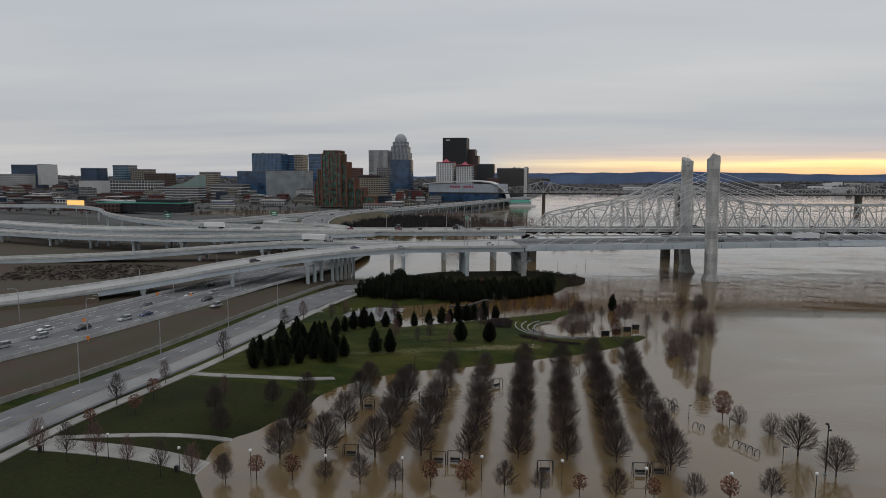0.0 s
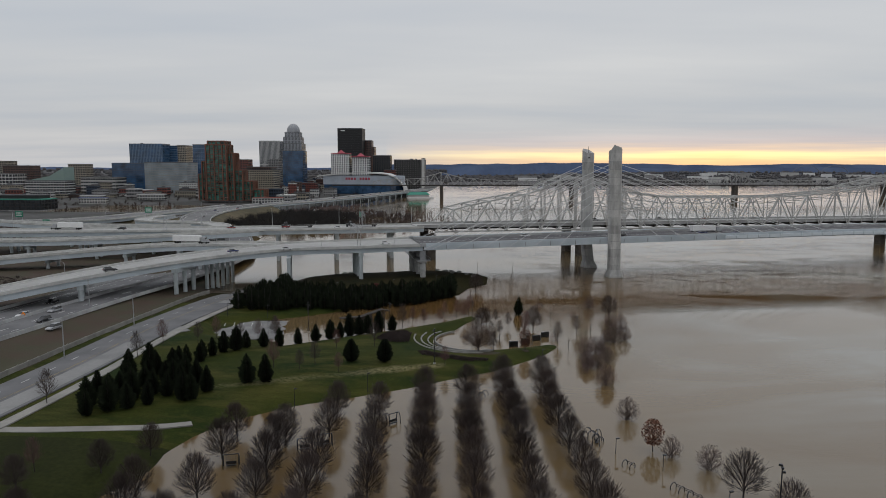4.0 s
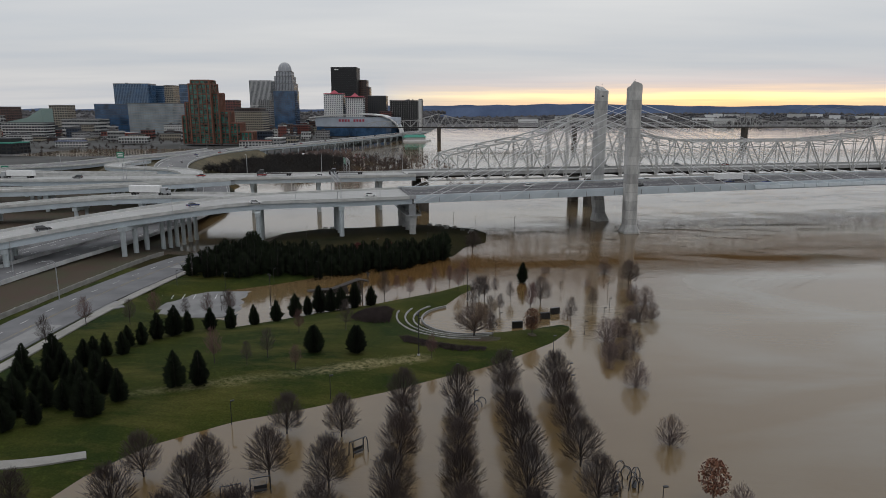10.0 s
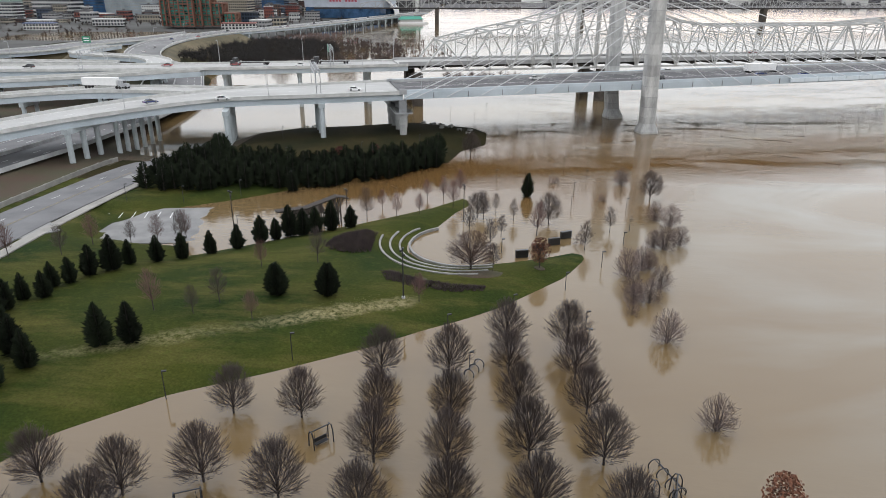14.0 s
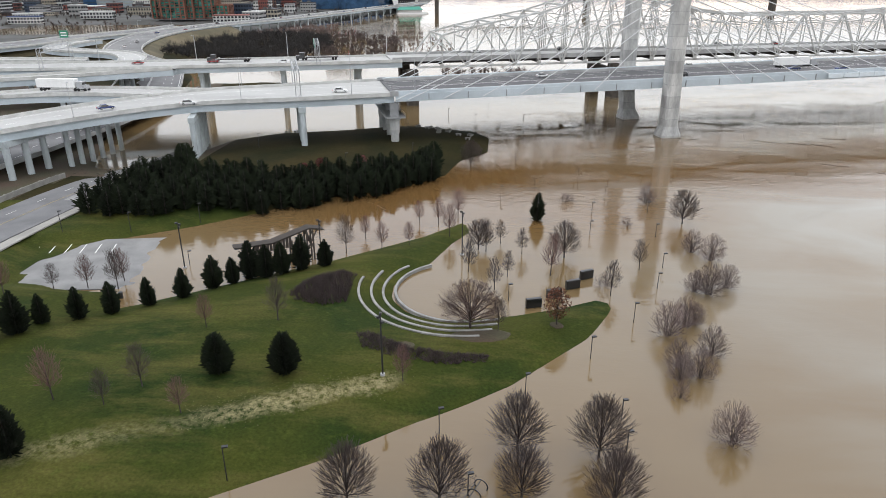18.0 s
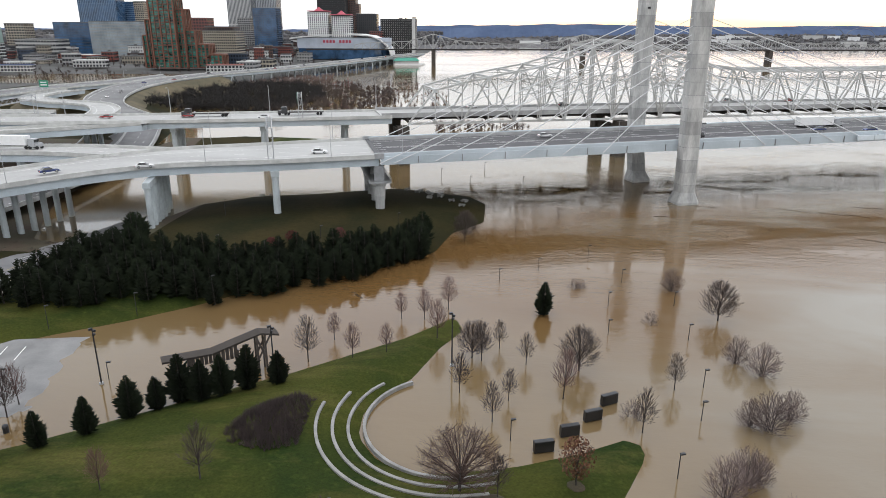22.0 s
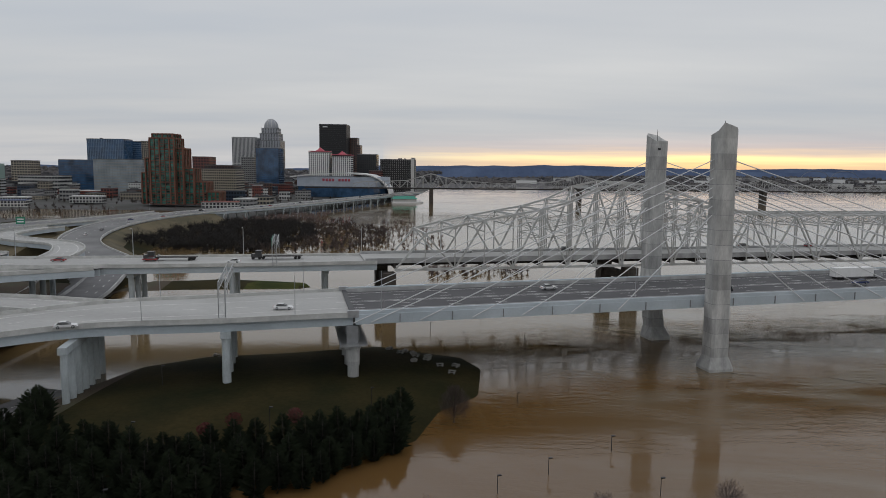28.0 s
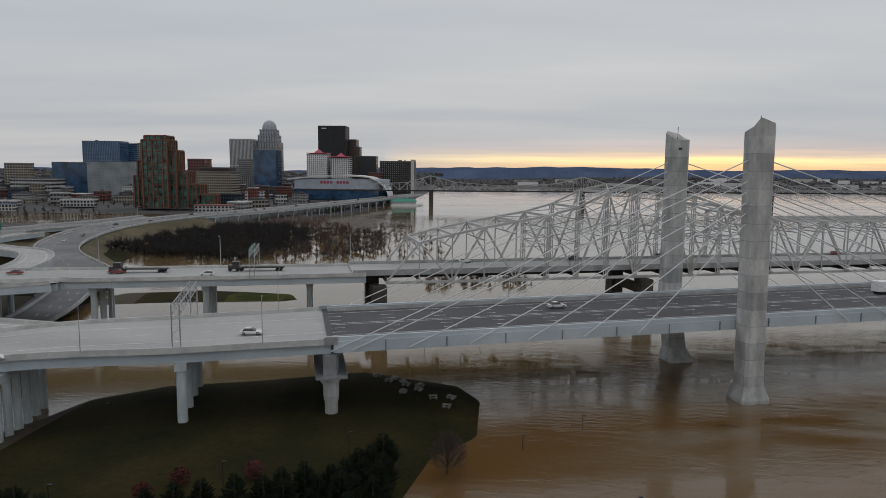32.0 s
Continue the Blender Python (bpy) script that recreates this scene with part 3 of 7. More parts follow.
def build_ground():
    xs, ys = axis_lines(-130, 60, 2.0, 4900), axis_lines(-20, 270, 2.0, 4900)
    X, Y = np.meshgrid(xs, ys)
    P = np.stack([X.ravel(), Y.ravel()], 1)
    Z = ground_height(P)
    near = (np.abs(P[:, 0]) < 300) & (Z > 0.4)
    Z = Z + np.where(near, 0.05 * np.sin(P[:, 0] * 0.31 + 2 * np.sin(P[:, 1] * 0.11)) * np.sin(P[:, 1] * 0.23), 0)
    nx, ny = len(xs), len(ys)
    idx = np.arange(nx * ny).reshape(ny, nx)
    F = np.stack([idx[:-1, :-1], idx[:-1, 1:], idx[1:, 1:], idx[1:, :-1]], -1).reshape(-1, 4)
    me = bpy.data.meshes.new("ground")
    me.from_pydata(np.column_stack([P, Z]).tolist(), [], F.tolist())
    C = P[F].mean(1)
    slot = np.zeros(len(F), int)
    slot[(C[:, 0] < -104) & (C[:, 1] < 420)] = 1
    slot[(C[:, 1] > 420) | (C[:, 0] < -420)] = 2
    slot[C[:, 1] > 1850] = 3
    slot[C[:, 0] < -2200] = 3
    # the lawn below the bridges gets the grass with deck shade in its colour
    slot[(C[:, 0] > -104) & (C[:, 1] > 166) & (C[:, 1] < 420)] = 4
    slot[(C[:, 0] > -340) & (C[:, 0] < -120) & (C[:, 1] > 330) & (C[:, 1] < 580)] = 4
    slot[(inside_distance(C, ISLET) > -6) & (C[:, 0] > -72)] = 0
    wall_x = np.interp(C[:, 1], [-30, 21, 42, 71, 119, 171, 190], [-109.5, -106.2, -102.8, -99.6, -97.2, -92.6, -89])
    slot[(C[:, 0] < wall_x) & (C[:, 0] > -140) & (C[:, 1] < 230)] = 1
    # a darker grass covers the lawn below y = 46
    slot[(C[:, 0] > -104) & (C[:, 1] < 46)] = 5
    slot[(C[:, 0] > wall_x) & (C[:, 0] < -92) & (C[:, 1] < 190)] = 0
    slot[(C[:, 0] > -100) & (C[:, 0] < -62) & (C[:, 1] > 188) & (C[:, 1] < 240)] = 1
    for k in ("grass", "earth", "town", "wood_far", "dormant_shaded", "dark_grass"):
        me.materials.append(M[k])
    me.polygons.foreach_set("material_index", slot.tolist())
    me.polygons.foreach_set("use_smooth", [True] * len(F))
    me.update()
    return tagged(new("ground", me), "park lawn, earth banks and town ground round the flooded river", "ground", kind="structure")


build_ground()
w = Mesh().add([(-4900, -4900, 0), (4900, -4900, 0), (4900, 4900, 0), (-4900, 4900, 0)], [(0, 1, 2, 3)]).ob("water", "water")
tagged(w, "brown muddy flood water of the river, reflecting the grey sky", "water", kind="structure")


def build_hills():
    rng = random.Random(5)
    m = Mesh()
    for y0, base, amp, seed in ((4300, 64, 16, 1.3), (4600, 84, 22, 7.7)):
        n = 260
        pts = []
        for k in range(n + 1):
            x = -4300 + 8600 * k / n
            h = base + amp * (noise.noise((x * 0.0011, seed, 0)) + 0.35 * noise.noise((x * 0.006, seed, 3))) - 34 * min(1.0, max(0.0, (300 - x) / 1500))
            h += 1.5 * rng.random()
            pts += [(x, y0 - abs(x) * 0.12, 0), (x, y0 - abs(x) * 0.12 + 60, h)]
        m.add(pts, [(2 * k, 2 * k + 2, 2 * k + 3, 2 * k + 1) for k in range(n)])
    # blue distance haze is painted into the hills' base colour
    mat = material("hills_haze_tint", (0.105, 0.142, 0.228), 1.0, var=0.15, scale=0.004, fine=12, bump=0, spec=0.0, tint=(0.072, 0.100, 0.170))
    return tagged(m.ob("backdrop", mat), "wooded hills along the horizon, coloured with blue distance haze", "hills", kind="structure")


build_hills()


def ground_strip(name, label, line, width, mat, up=0.06, kind="structure", category="road", thick=0.25, step=4.0, ease=3):
    L2 = smooth_line([(x, y, 0) for x, y in line], step)
    L2 = [Vector((p.x, p.y, height_at(p.x, p.y) + up)) for p in L2]
    zs = [p.z for p in L2]
    for i, p in enumerate(L2):
        p.z = sum(zs[max(0, i - ease):i + ease + 1]) / len(zs[max(0, i - ease):i + ease + 1])
    o = Mesh().sweep(L2, [(width / 2, 0), (-width / 2, 0), (-width / 2, -thick), (width / 2, -thick)]).ob(name, mat)
    tagged(o, label, category, kind=kind)
    return o, L2


def markings(line, offsets, parent, dash=(3.0, 9.0), lift=0.03, solid=(), half=0.12, mat="lane_paint"):
    """Painted lane lines along a line: dashes at the offsets, unbroken lines at the solid ones."""
    m = Mesh()
    for k, off in enumerate(list(offsets) + list(solid)):
        L2 = offset_line(line, off, lift)
        run, on_len = 0.0, dash[0] if k < len(offsets) else 1e9
        period = dash[0] + dash[1] if k < len(offsets) else 1e9
        for a, b in zip(L2, L2[1:]):
            ln = (b - a).length
            pos = 0.0
            while pos < ln - 1e-6:
                ph = run % period
                if ph < on_len:
                    e = min(ln, pos + on_len - ph)
                    p, q = a.lerp(b, pos / ln), a.lerp(b, e / ln)
                    d = (q - p).to_2d().normalized() * half
                    m.add([(p.x - d.y, p.y + d.x, p.z), (p.x + d.y, p.y - d.x, p.z), (q.x + d.y, q.y - d.x, q.z), (q.x - d.y, q.y + d.x, q.z)], [(0, 1, 2, 3)])
                else:
                    e = min(ln, pos + period - ph)
                run += e - pos
                pos = e
    return tagged(m.ob("lane_marking", mat, parent), kind="stuff")


# ---- roads ----
M["lane_conc"] = material("worn_concrete_lane", (0.25, 0.248, 0.24), 0.85, var=0.15, scale=0.1, fine=20, bump=0.05, tint=(0.17, 0.17, 0.168))
rd, rl = ground_strip("road", "grey two-way riverside asphalt road, wet at the low end", [(-94, -60), (-94.5, 10), (-90.5, 48), (-87.5, 85), (-86, 130), (-80, 172), (-74, 200), (-66, 235)], 15, "asphalt", 0.22)
markings(rl, (3.6,), rd, (3.0, 6.0), half=0.07)
markings(rl, (), rd, solid=(-0.15, 0.15), half=0.05, mat=material("worn_yellow_paint", (0.36, 0.27, 0.10), 0.8, var=0.3, scale=0.5, bump=0, tint=(0.2, 0.18, 0.13)))
ground_strip("road_lane", "lighter concrete lane along the riverside road", [(-90.2, -60), (-90.6, 10), (-86.6, 48), (-83.6, 85), (-82.1, 130), (-76.5, 170)], 5.2, "lane_conc", 0.235)
ground_strip("sidewalk", "pale concrete sidewalk along the riverside road", [(-84.5, -60), (-84.3, 0), (-84, 18), (-79.5, 51), (-77.5, 80), (-77, 120), (-75, 150), (-70.5, 172), (-66, 200)], 2.6, "sidewalk", 0.26, category="pavement")
hw, hl = ground_strip("highway", "wide grey interstate carriageways at grade", [(-165, -60), (-150, 20), (-140, 62), (-133, 110), (-127, 165), (-121, 215), (-125, 300), (-150, 380)], 31, "asphalt", 0.25)
markings(hl, (-11, -7.4, 5, 8.6), hw, (3.0, 9.0), solid=(-14.4, 12.4))
for off in (-15.6, -1.0, 14.6):
    o = Mesh().sweep(offset_line(hl, off), [(0.12, 1.0), (-0.12, 1.0), (-0.3, -0.2), (0.3, -0.2)]).ob("highway_barrier", "concrete")
    tagged(o, "pale concrete barrier along the interstate", "barrier", "interstate barriers")

# ---- the cable-stayed bridge ----
AX = radians(13.3)
O = Vector((-7.5, 226.0, 0))
EA, EW = Vector((math.cos(AX), math.sin(AX), 0)), Vector((-math.sin(AX), math.cos(AX), 0))


def on(s, w, z):
    return O + EA * s + EW * w + Vector((0, 0, z))


def road_z(s):
    return 16.7 + 0.012 * min(max(s, -20), 220)


def cable_bridge():
    b = thing("cable_stayed_bridge", "pale concrete cable-stayed bridge with two slender tower legs over the river", "bridge")
    ss = list(np.arange(0, 640, 8.0))
    c = [on(s, 16, road_z(s)) for s in ss]
    Mesh().sweep(c, [(15, 0), (-15, 0), (-15, -0.4), (15, -0.4)]).ob("deck", "asphalt_dark", b, "dark asphalt roadway")
    for w in (0.6, 31.4):
        k = 1 if w < 16 else -1
        e = [on(s, w, road_z(s)) for s in ss]
        Mesh().sweep(e, [(0.3, 1.05), (-0.3, 1.05), (-0.35, 0.2), (-0.5, 0.2), (-0.5, -2.1), (0.5, -2.1), (0.5, 0.0), (0.4, 0.0)]).ob("edge_girder", "steel_blue", b, "pale blue-grey edge girder with barrier")
        Mesh().sweep([on(s, w + k * 1.6, road_z(s)) for s in ss], [(0.2, 0.95), (-0.2, 0.95), (-0.3, 0), (0.3, 0)]).ob("barrier", "concrete", b)
    markings(c, (-7.4, -3.7, 3.7, 7.4), b, (3.0, 9.0), solid=(-11.2, -0.6, 0.6, 11.2))
    for s in np.arange(4, 640, 6.25):
        Mesh().beam(on(s, 1, road_z(s) - 1.3), on(s, 31, road_z(s) - 1.3), 0.5, 1.7).ob("floor_beam", "steel_blue", b)
        if s < 260 and round((s - 4) / 6.25) % 2:
            Mesh().box(on(s, -0.02, road_z(s) - 0.95), (0.16, 0.3, 2.0), AX).ob("stiffener", "joint_gray", b)
    # pale covers hung on the girder over the river
    for k in range(30):
        s = 152 + 6.25 * k
        Mesh().beam(on(s + 0.1, -0.75, road_z(s) - 0.75), on(s + 6.1, -0.75, road_z(s + 6) - 0.75), 0.5, 1.5).ob("cover_panel", "cover_white", b, "pale blue-white cover panel")
    # tower legs; below the deck they lean in towards their common footing
    for w0, s0 in ((-2.2, 90.6), (34.2, 93.6)):
        leg = Mesh()
        out = -1 if w0 < 0 else 1

        def ring(a, d, ch):
            return [(-a + ch, -d), (a - ch, -d), (a, -d + ch), (a, d - ch), (a - ch, d), (-a + ch, d), (-a, d - ch), (-a, -d + ch)]

        levels = [(-3, 3.5, 3.2, 0.5, -4.6), (0.7, 3.5, 3.2, 0.5, -4.4), (3.6, 2.5, 2.4, 0.5, -3.2), (14.5, 2.5, 2.4, 0.7, 0.0), (40, 2.6, 2.4, 0.85, 0.0), (56.5, 2.7, 2.4, 0.95, 0.0)]
        pts = []
        for z, a, d, ch, sh in levels:
            sh = sh if out > 0 else 0.0
            lean = 1.2 * (1 - z / 58) if out < 0 else 0.0
            pts += [on(s0 + x + lean, w0 + y + sh, z) for x, y in ring(a, d, ch)]
        crown = (62.3, 61.2, 60.6, 59.8, 59.2, 59.2, 59.4, 60.4) if out < 0 else (59.5, 59.3, 59.4, 60.2, 61.2, 61.9, 61.2, 60.2)
        pts += [on(s0 + x, w0 + y, z) for (x, y), z in zip(ring(2.7, 2.4, 0.95), crown)]
        faces = []
        for i in range(len(levels)):
            for k in range(8):
                k2 = (k + 1) % 8
                faces.append((8 * i + k, 8 * i + k2, 8 * i + 8 + k2, 8 * i + 8 + k))
        n = 8 * len(levels)
        pts.append(on(s0, w0, 59.6))
        faces += [(n + k, n + (k + 1) % 8, n + 8) for k in range(8)]
        leg.add(pts, faces)
        lg = leg.ob("tower_leg", "tower_conc", b, "tall chamfered concrete tower leg")
        # pour joints round the leg
        for k in range(14):
            z = 6.0 + 3.75 * k
            j = Mesh()
            a2 = 2.51 + 0.0047 * max(z - 14, 0)
            wsh = (-3.2 * (14.5 - z) / 10.3 if z < 14.5 else 0.0) if out > 0 else 0.0
            jl = 1.2 * (1 - z / 58) if out < 0 else 0.0
            ca = [on(s0 + x + jl, w0 + y + wsh, 0).to_2d() for x, y in ring(a2 + 0.015, 2.415, 0.56 + 0.0068 * z)]
            j.prism([tuple(p) for p in ca], z - 0.04, z + 0.04)
            j.ob("pour_joint", "joint_gray", lg)
        # maintenance platform and vents near the top
        Mesh().box(on(s0 - 0.6 * out, w0 - out * 2.45, 57.0), (0.9, 0.3, 0.6), AX).ob("vent", "dark", lg)
        Mesh().tube(on(s0, w0, 59.5), on(s0, w0, 62.9), 0.07, n=6).ob("warning_light_mast", "dark", lg)
        # cables
        for side in (-1, 1):
            anchors = [92 - 92.5, 92 - 88.5, 92 - 77, 92 - 64.5, 92 - 52, 92 - 39.5, 92 - 27] if side < 0 else [92 + 27 + 12.5 * k for k in range(9)][::-1]
            for k, s in enumerate(anchors):
                wa = 0.2 if w0 < 0 else 31.8
                zt = 53.5 - 2.3 * k
                cb = Mesh().tube(on(s, wa - 0.5 * (1 if w0 < 0 else -1), road_z(s) - 1.6), on(s0 + side * 2.1, w0, zt), 0.13, n=6)
                cb.ob("stay_cable", "cable", b)
    return b


cable_bridge()


M["pier_stone"] = material("dark_pier_stone", (0.085, 0.072, 0.060), 0.9, var=0.3, scale=0.5, bump=0.2)
# dark steel; below the truss deck its near-black stands in for shade
M["dark_steel"] = material("dark_steel_and_shade", (0.035, 0.030, 0.027), 0.8, var=0.3, scale=0.5, bump=0)


def truss_bridge():
    b = thing("truss_bridge", "old light-grey steel cantilever truss bridge behind the cable bridge", "bridge")
    prof = [(20, 15.0), (31, 28.5), (56, 33.5), (80, 37.5), (96, 45), (109, 47), (122, 44), (145, 37), (168, 34), (250, 34), (290, 37), (320, 43), (345, 48), (370, 43), (420, 35), (600, 34)]
    xs, zs = [p[0] for p in prof], [p[1] for p in prof]
    step = 10.6
    nodes = [20 + step * k for k in range(52)]
    wn, wf = 74.5, 98.0
    zb = 15.6
    for w in (wn, wf):
        for i in range(len(nodes) - 1):
            s0, s1 = nodes[i], nodes[i + 1]
            z0, z1 = float(np.interp(s0, xs, zs)), float(np.interp(s1, xs, zs))
            Mesh().beam(on(s0, w, zb), on(s1, w, zb), 0.6, 0.85).ob("lower_chord", "truss", b)
            if i > 0:
                Mesh().beam(on(s0, w, z0), on(s1, w, z1), 0.62, 0.72).ob("upper_chord", "truss", b)
                Mesh().beam(on(s0, w, zb), on(s0, w, z0), 0.42, 0.36).ob("post", "truss", b)
                Mesh().box(on(s0, w, z0 - 0.3), (1.6, 0.6, 1.25), AX).ob("gusset_plate", "truss", b)
                Mesh().box(on(s0, w, zb + 0.4), (1.6, 0.6, 1.3), AX).ob("gusset_plate", "truss", b)
            if i % 2:
                Mesh().beam(on(s0, w, z0), on(s1, w, zb), 0.5, 0.5).ob("diagonal", "truss", b)
            else:
                Mesh().beam(on(s0, w, zb), on(s1, w, z1), 0.5, 0.62).ob("diagonal", "truss", b)
            if 96 < s0 < 150:
                # sub-diagonals in the deep panels over the pier
                zm = (zb + max(z0, z1)) / 2
                Mesh().beam(on(s0, w, zm), on(s1, w, zm + 0.8), 0.4, 0.4).ob("sub_tie", "truss", b)
    lat = Mesh()
    for i, s in enumerate(nodes[1:], 1):
        z = float(np.interp(s, xs, zs))
        lat.beam(on(s, wn, z), on(s, wf, z), 0.5, 0.8)
        if z > 27:
            lat.beam(on(s, wn, z - 4), on(s, wf, z - 4), 0.3, 0.4)
            lat.beam(on(s, wn, z), on(s, (wn + wf) / 2, z - 4), 0.25, 0.25)
            lat.beam(on(s, wf, z), on(s, (wn + wf) / 2, z - 4), 0.25, 0.25)
        if z > 36 and s < 180:
            for k in range(3):
                za, zc = zb + 8 + (z - zb - 12) * k / 3, zb + 8 + (z - zb - 12) * (k + 1) / 3
                lat.beam(on(s, wn, za), on(s, wf, zc), 0.22, 0.22)
                lat.beam(on(s, wf, za), on(s, wn, zc), 0.22, 0.22)
                lat.beam(on(s, wn, zc), on(s, wf, zc), 0.25, 0.3)
            for k in range(8):
                za = zb + 2 + (z - zb - 3) * k / 8
                for w in (wn, wf):
                    lat.beam(on(s - 0.7, w, za), on(s + 0.7, w, za + (z - zb - 3) / 8), 0.12, 0.14)
                    lat.beam(on(s + 0.7, w, za), on(s - 0.7, w, za + (z - zb - 3) / 8), 0.12, 0.14)
            for w in (wn, wf):
                for ds in (-0.8, 0.8):
                    lat.beam(on(s + ds, w, zb), on(s + ds, w, z), 0.25, 0.25)
        if i < len(nodes) - 1:
            z2 = float(np.interp(nodes[i + 1], xs, zs))
            lat.beam(on(s, wn, z), on(nodes[i + 1], wf, z2), 0.25, 0.25)
            lat.beam(on(s, wf, z), on(nodes[i + 1], wn, z2), 0.25, 0.25)
    lat.ob("sway_bracing", "truss", b)
    ss = list(np.arange(10, 570, 10.0))
    Mesh().sweep([on(s, (wn + wf) / 2, 18.6) for s in ss], [(10.5, 0), (-10.5, 0), (-10.5, -0.5), (10.5, -0.5)]).ob("deck", "road_conc", b)
    for w in (wn + 1.4, wf - 1.4):
        Mesh().sweep([on(s, w, 18.6) for s in ss], [(0.2, 1.0), (-0.2, 1.0), (-0.3, -0.8), (0.3, -0.8)]).ob("barrier", "concrete", b)
    # beams and stringers coloured near-black to paint the shade under the deck
    for s in nodes:
        Mesh().beam(on(s, wn, 17.0), on(s, wf, 17.0), 0.6, 1.8).ob("floor_beam", "dark_steel", b)
    for w in (wn + 3.5, wn + 8, wf - 8, wf - 3.5):
        Mesh().sweep([on(s, w, 17.4) for s in ss], [(0.25, 0.6), (-0.25, 0.6), (-0.25, -0.7), (0.25, -0.7)]).ob("stringer", "dark_steel", b)
    for s in (18, 109, 345):
        p = Mesh()
        for w in (wn + 1, wf - 1):
            p.prism([tuple(on(s + x, w + y, 0).to_2d()) for x, y in ((-2.2, -2.6), (2.2, -2.6), (2.2, 2.6), (-2.2, 2.6))], -4, 14.6)
        p.beam(on(s, wn + 1, 11), on(s, wf - 1, 11), 2.4, 3.0)
        p.ob("pier", "pier_stone", b, "dark weathered stone pier standing in the flood")
    return b


truss_bridge()


# ---- elevated roads ----
def edge_deck(name, label, near, far, group="elevated roads", mat="road_conc", girders=5, depth=2.0):
    """A deck between two edge lines of (x, y, z), with barriers and girders."""
    t = thing(name, label, "viaduct", group)
    A, B = smooth_line(near, 5.0), smooth_line(far, 5.0)
    n = max(len(A), len(B))

    def resample(Ls):
        u = np.linspace(0, len(Ls) - 1, n)
        arr = np.array([tuple(p) for p in Ls])
        return [Vector([float(np.interp(q, range(len(Ls)), arr[:, k])) for k in range(3)]) for q in u]

    A, B = resample(A), resample(B)
    m = Mesh()
    pts, faces = [], []
    for a, c in zip(A, B):
        pts += [a, c, a - Vector((0, 0, 0.45)), c - Vector((0, 0, 0.45))]
    for i in range(n - 1):
        k = 4 * i
        faces += [(k, k + 4, k + 5, k + 1), (k + 2, k + 3, k + 7, k + 6), (k, k + 2, k + 6, k + 4), (k + 1, k + 5, k + 7, k + 3)]
    m.add(pts, faces)
    m.ob("deck", mat, t)
    mid = [a.lerp(c, 0.5) for a, c in zip(A, B)]
    wd = min((a - c).to_2d().length for a, c in zip(A, B))
    k = max(1, round(wd / 2 / 3.7) - 1)
    markings(mid, [3.7 * (i - (k - 1) / 2) for i in range(k)], t, (3.0, 9.0), solid=(wd / 2 - 1.6, -wd / 2 + 1.6))
    for E, s in ((A, 1), (B, -1)):
        Mesh().sweep(E, [(0.18, 0.85), (-0.18, 0.85), (-0.26, -0.35), (0.26, -0.35)]).ob("barrier", "parapet", t)
    for g in range(girders):
        f = 0.04 + 0.92 * g / (girders - 1)
        line = [a.lerp(c, f) - Vector((0, 0, 0.45)) for a, c in zip(A, B)]
        Mesh().sweep(line, [(0.35, 0), (-0.35, 0), (-0.35, -depth), (0.35, -depth)]).ob("girder", "steel_blue", t)
    return t


M["pier_paint"] = material("pale_painted_concrete", (0.47, 0.515, 0.53), 0.75, var=0.14, scale=0.35, fine=8, bump=0.1, tint=(0.36, 0.395, 0.405), stretch=(1, 1, 0.4))


def bent(pts, z_top, r=1.1, cap=True, label="concrete pier bent of round columns under the elevated road"):
    """A pier: a row of columns from the first to the last point, with a cap beam."""
    t = thing("viaduct_pier", label, "pier", "viaduct piers")
    for x, y in pts:
        zb = min(height_at(x, y), 0) - 1.0
        Mesh().tube((x, y, zb), (x, y, z_top - (1.0 if cap else 0)), r * 0.86, n=12).ob("column", "pier_paint", t, smooth=False)
    if cap:
        a, c = Vector((*pts[0], 0)), Vector((*pts[-1], 0))
        d = (c - a).normalized() * (r + 0.1)
        Mesh().beam(a - d + Vector((0, 0, z_top - 0.9)), c + d + Vector((0, 0, z_top - 0.9)), 2.0 * r, 1.5).ob("cap_beam", "pier_paint", t)
    return t


def across(a, b, n):
    return [(a[0] + (b[0] - a[0]) * k / (n - 1), a[1] + (b[1] - a[1]) * k / (n - 1)) for k in range(n)]


edge_deck("bridge_approach", "wide pale concrete bridge approach on blue-grey girders",
          [(*on(-0.5, 0.3, 0).to_2d(), 16.7), (-35.5, 219, 16.5), (-70, 212, 15.8), (-101, 184, 14.6), (-126, 156.5, 12.2), (-150, 131, 9.0), (-185, 96, 5.6), (-230, 55, 4.4)],
          [(*on(-0.5, 31.7, 0).to_2d(), 16.7), (-43, 247, 16.5), (-76, 237, 15.8), (-108, 208, 14.6), (-135, 176, 12.2), (-158, 147, 9.0), (-195, 111, 5.6), (-240, 70, 4.4)], girders=6)
edge_deck("ramp_bridge", "curving concrete ramp bridge branching from the approach",
          [(-84, 229.5, 15.62), (-110, 236, 15.2), (-140, 239, 13.8), (-180, 232, 11), (-230, 217, 7.6), (-290, 200, 5.6)],
          [(-70, 240, 15.9), (-104, 249, 15.2), (-138, 252, 13.8), (-180, 245, 11), (-230, 230, 7.6), (-290, 213, 5.6)], girders=4)
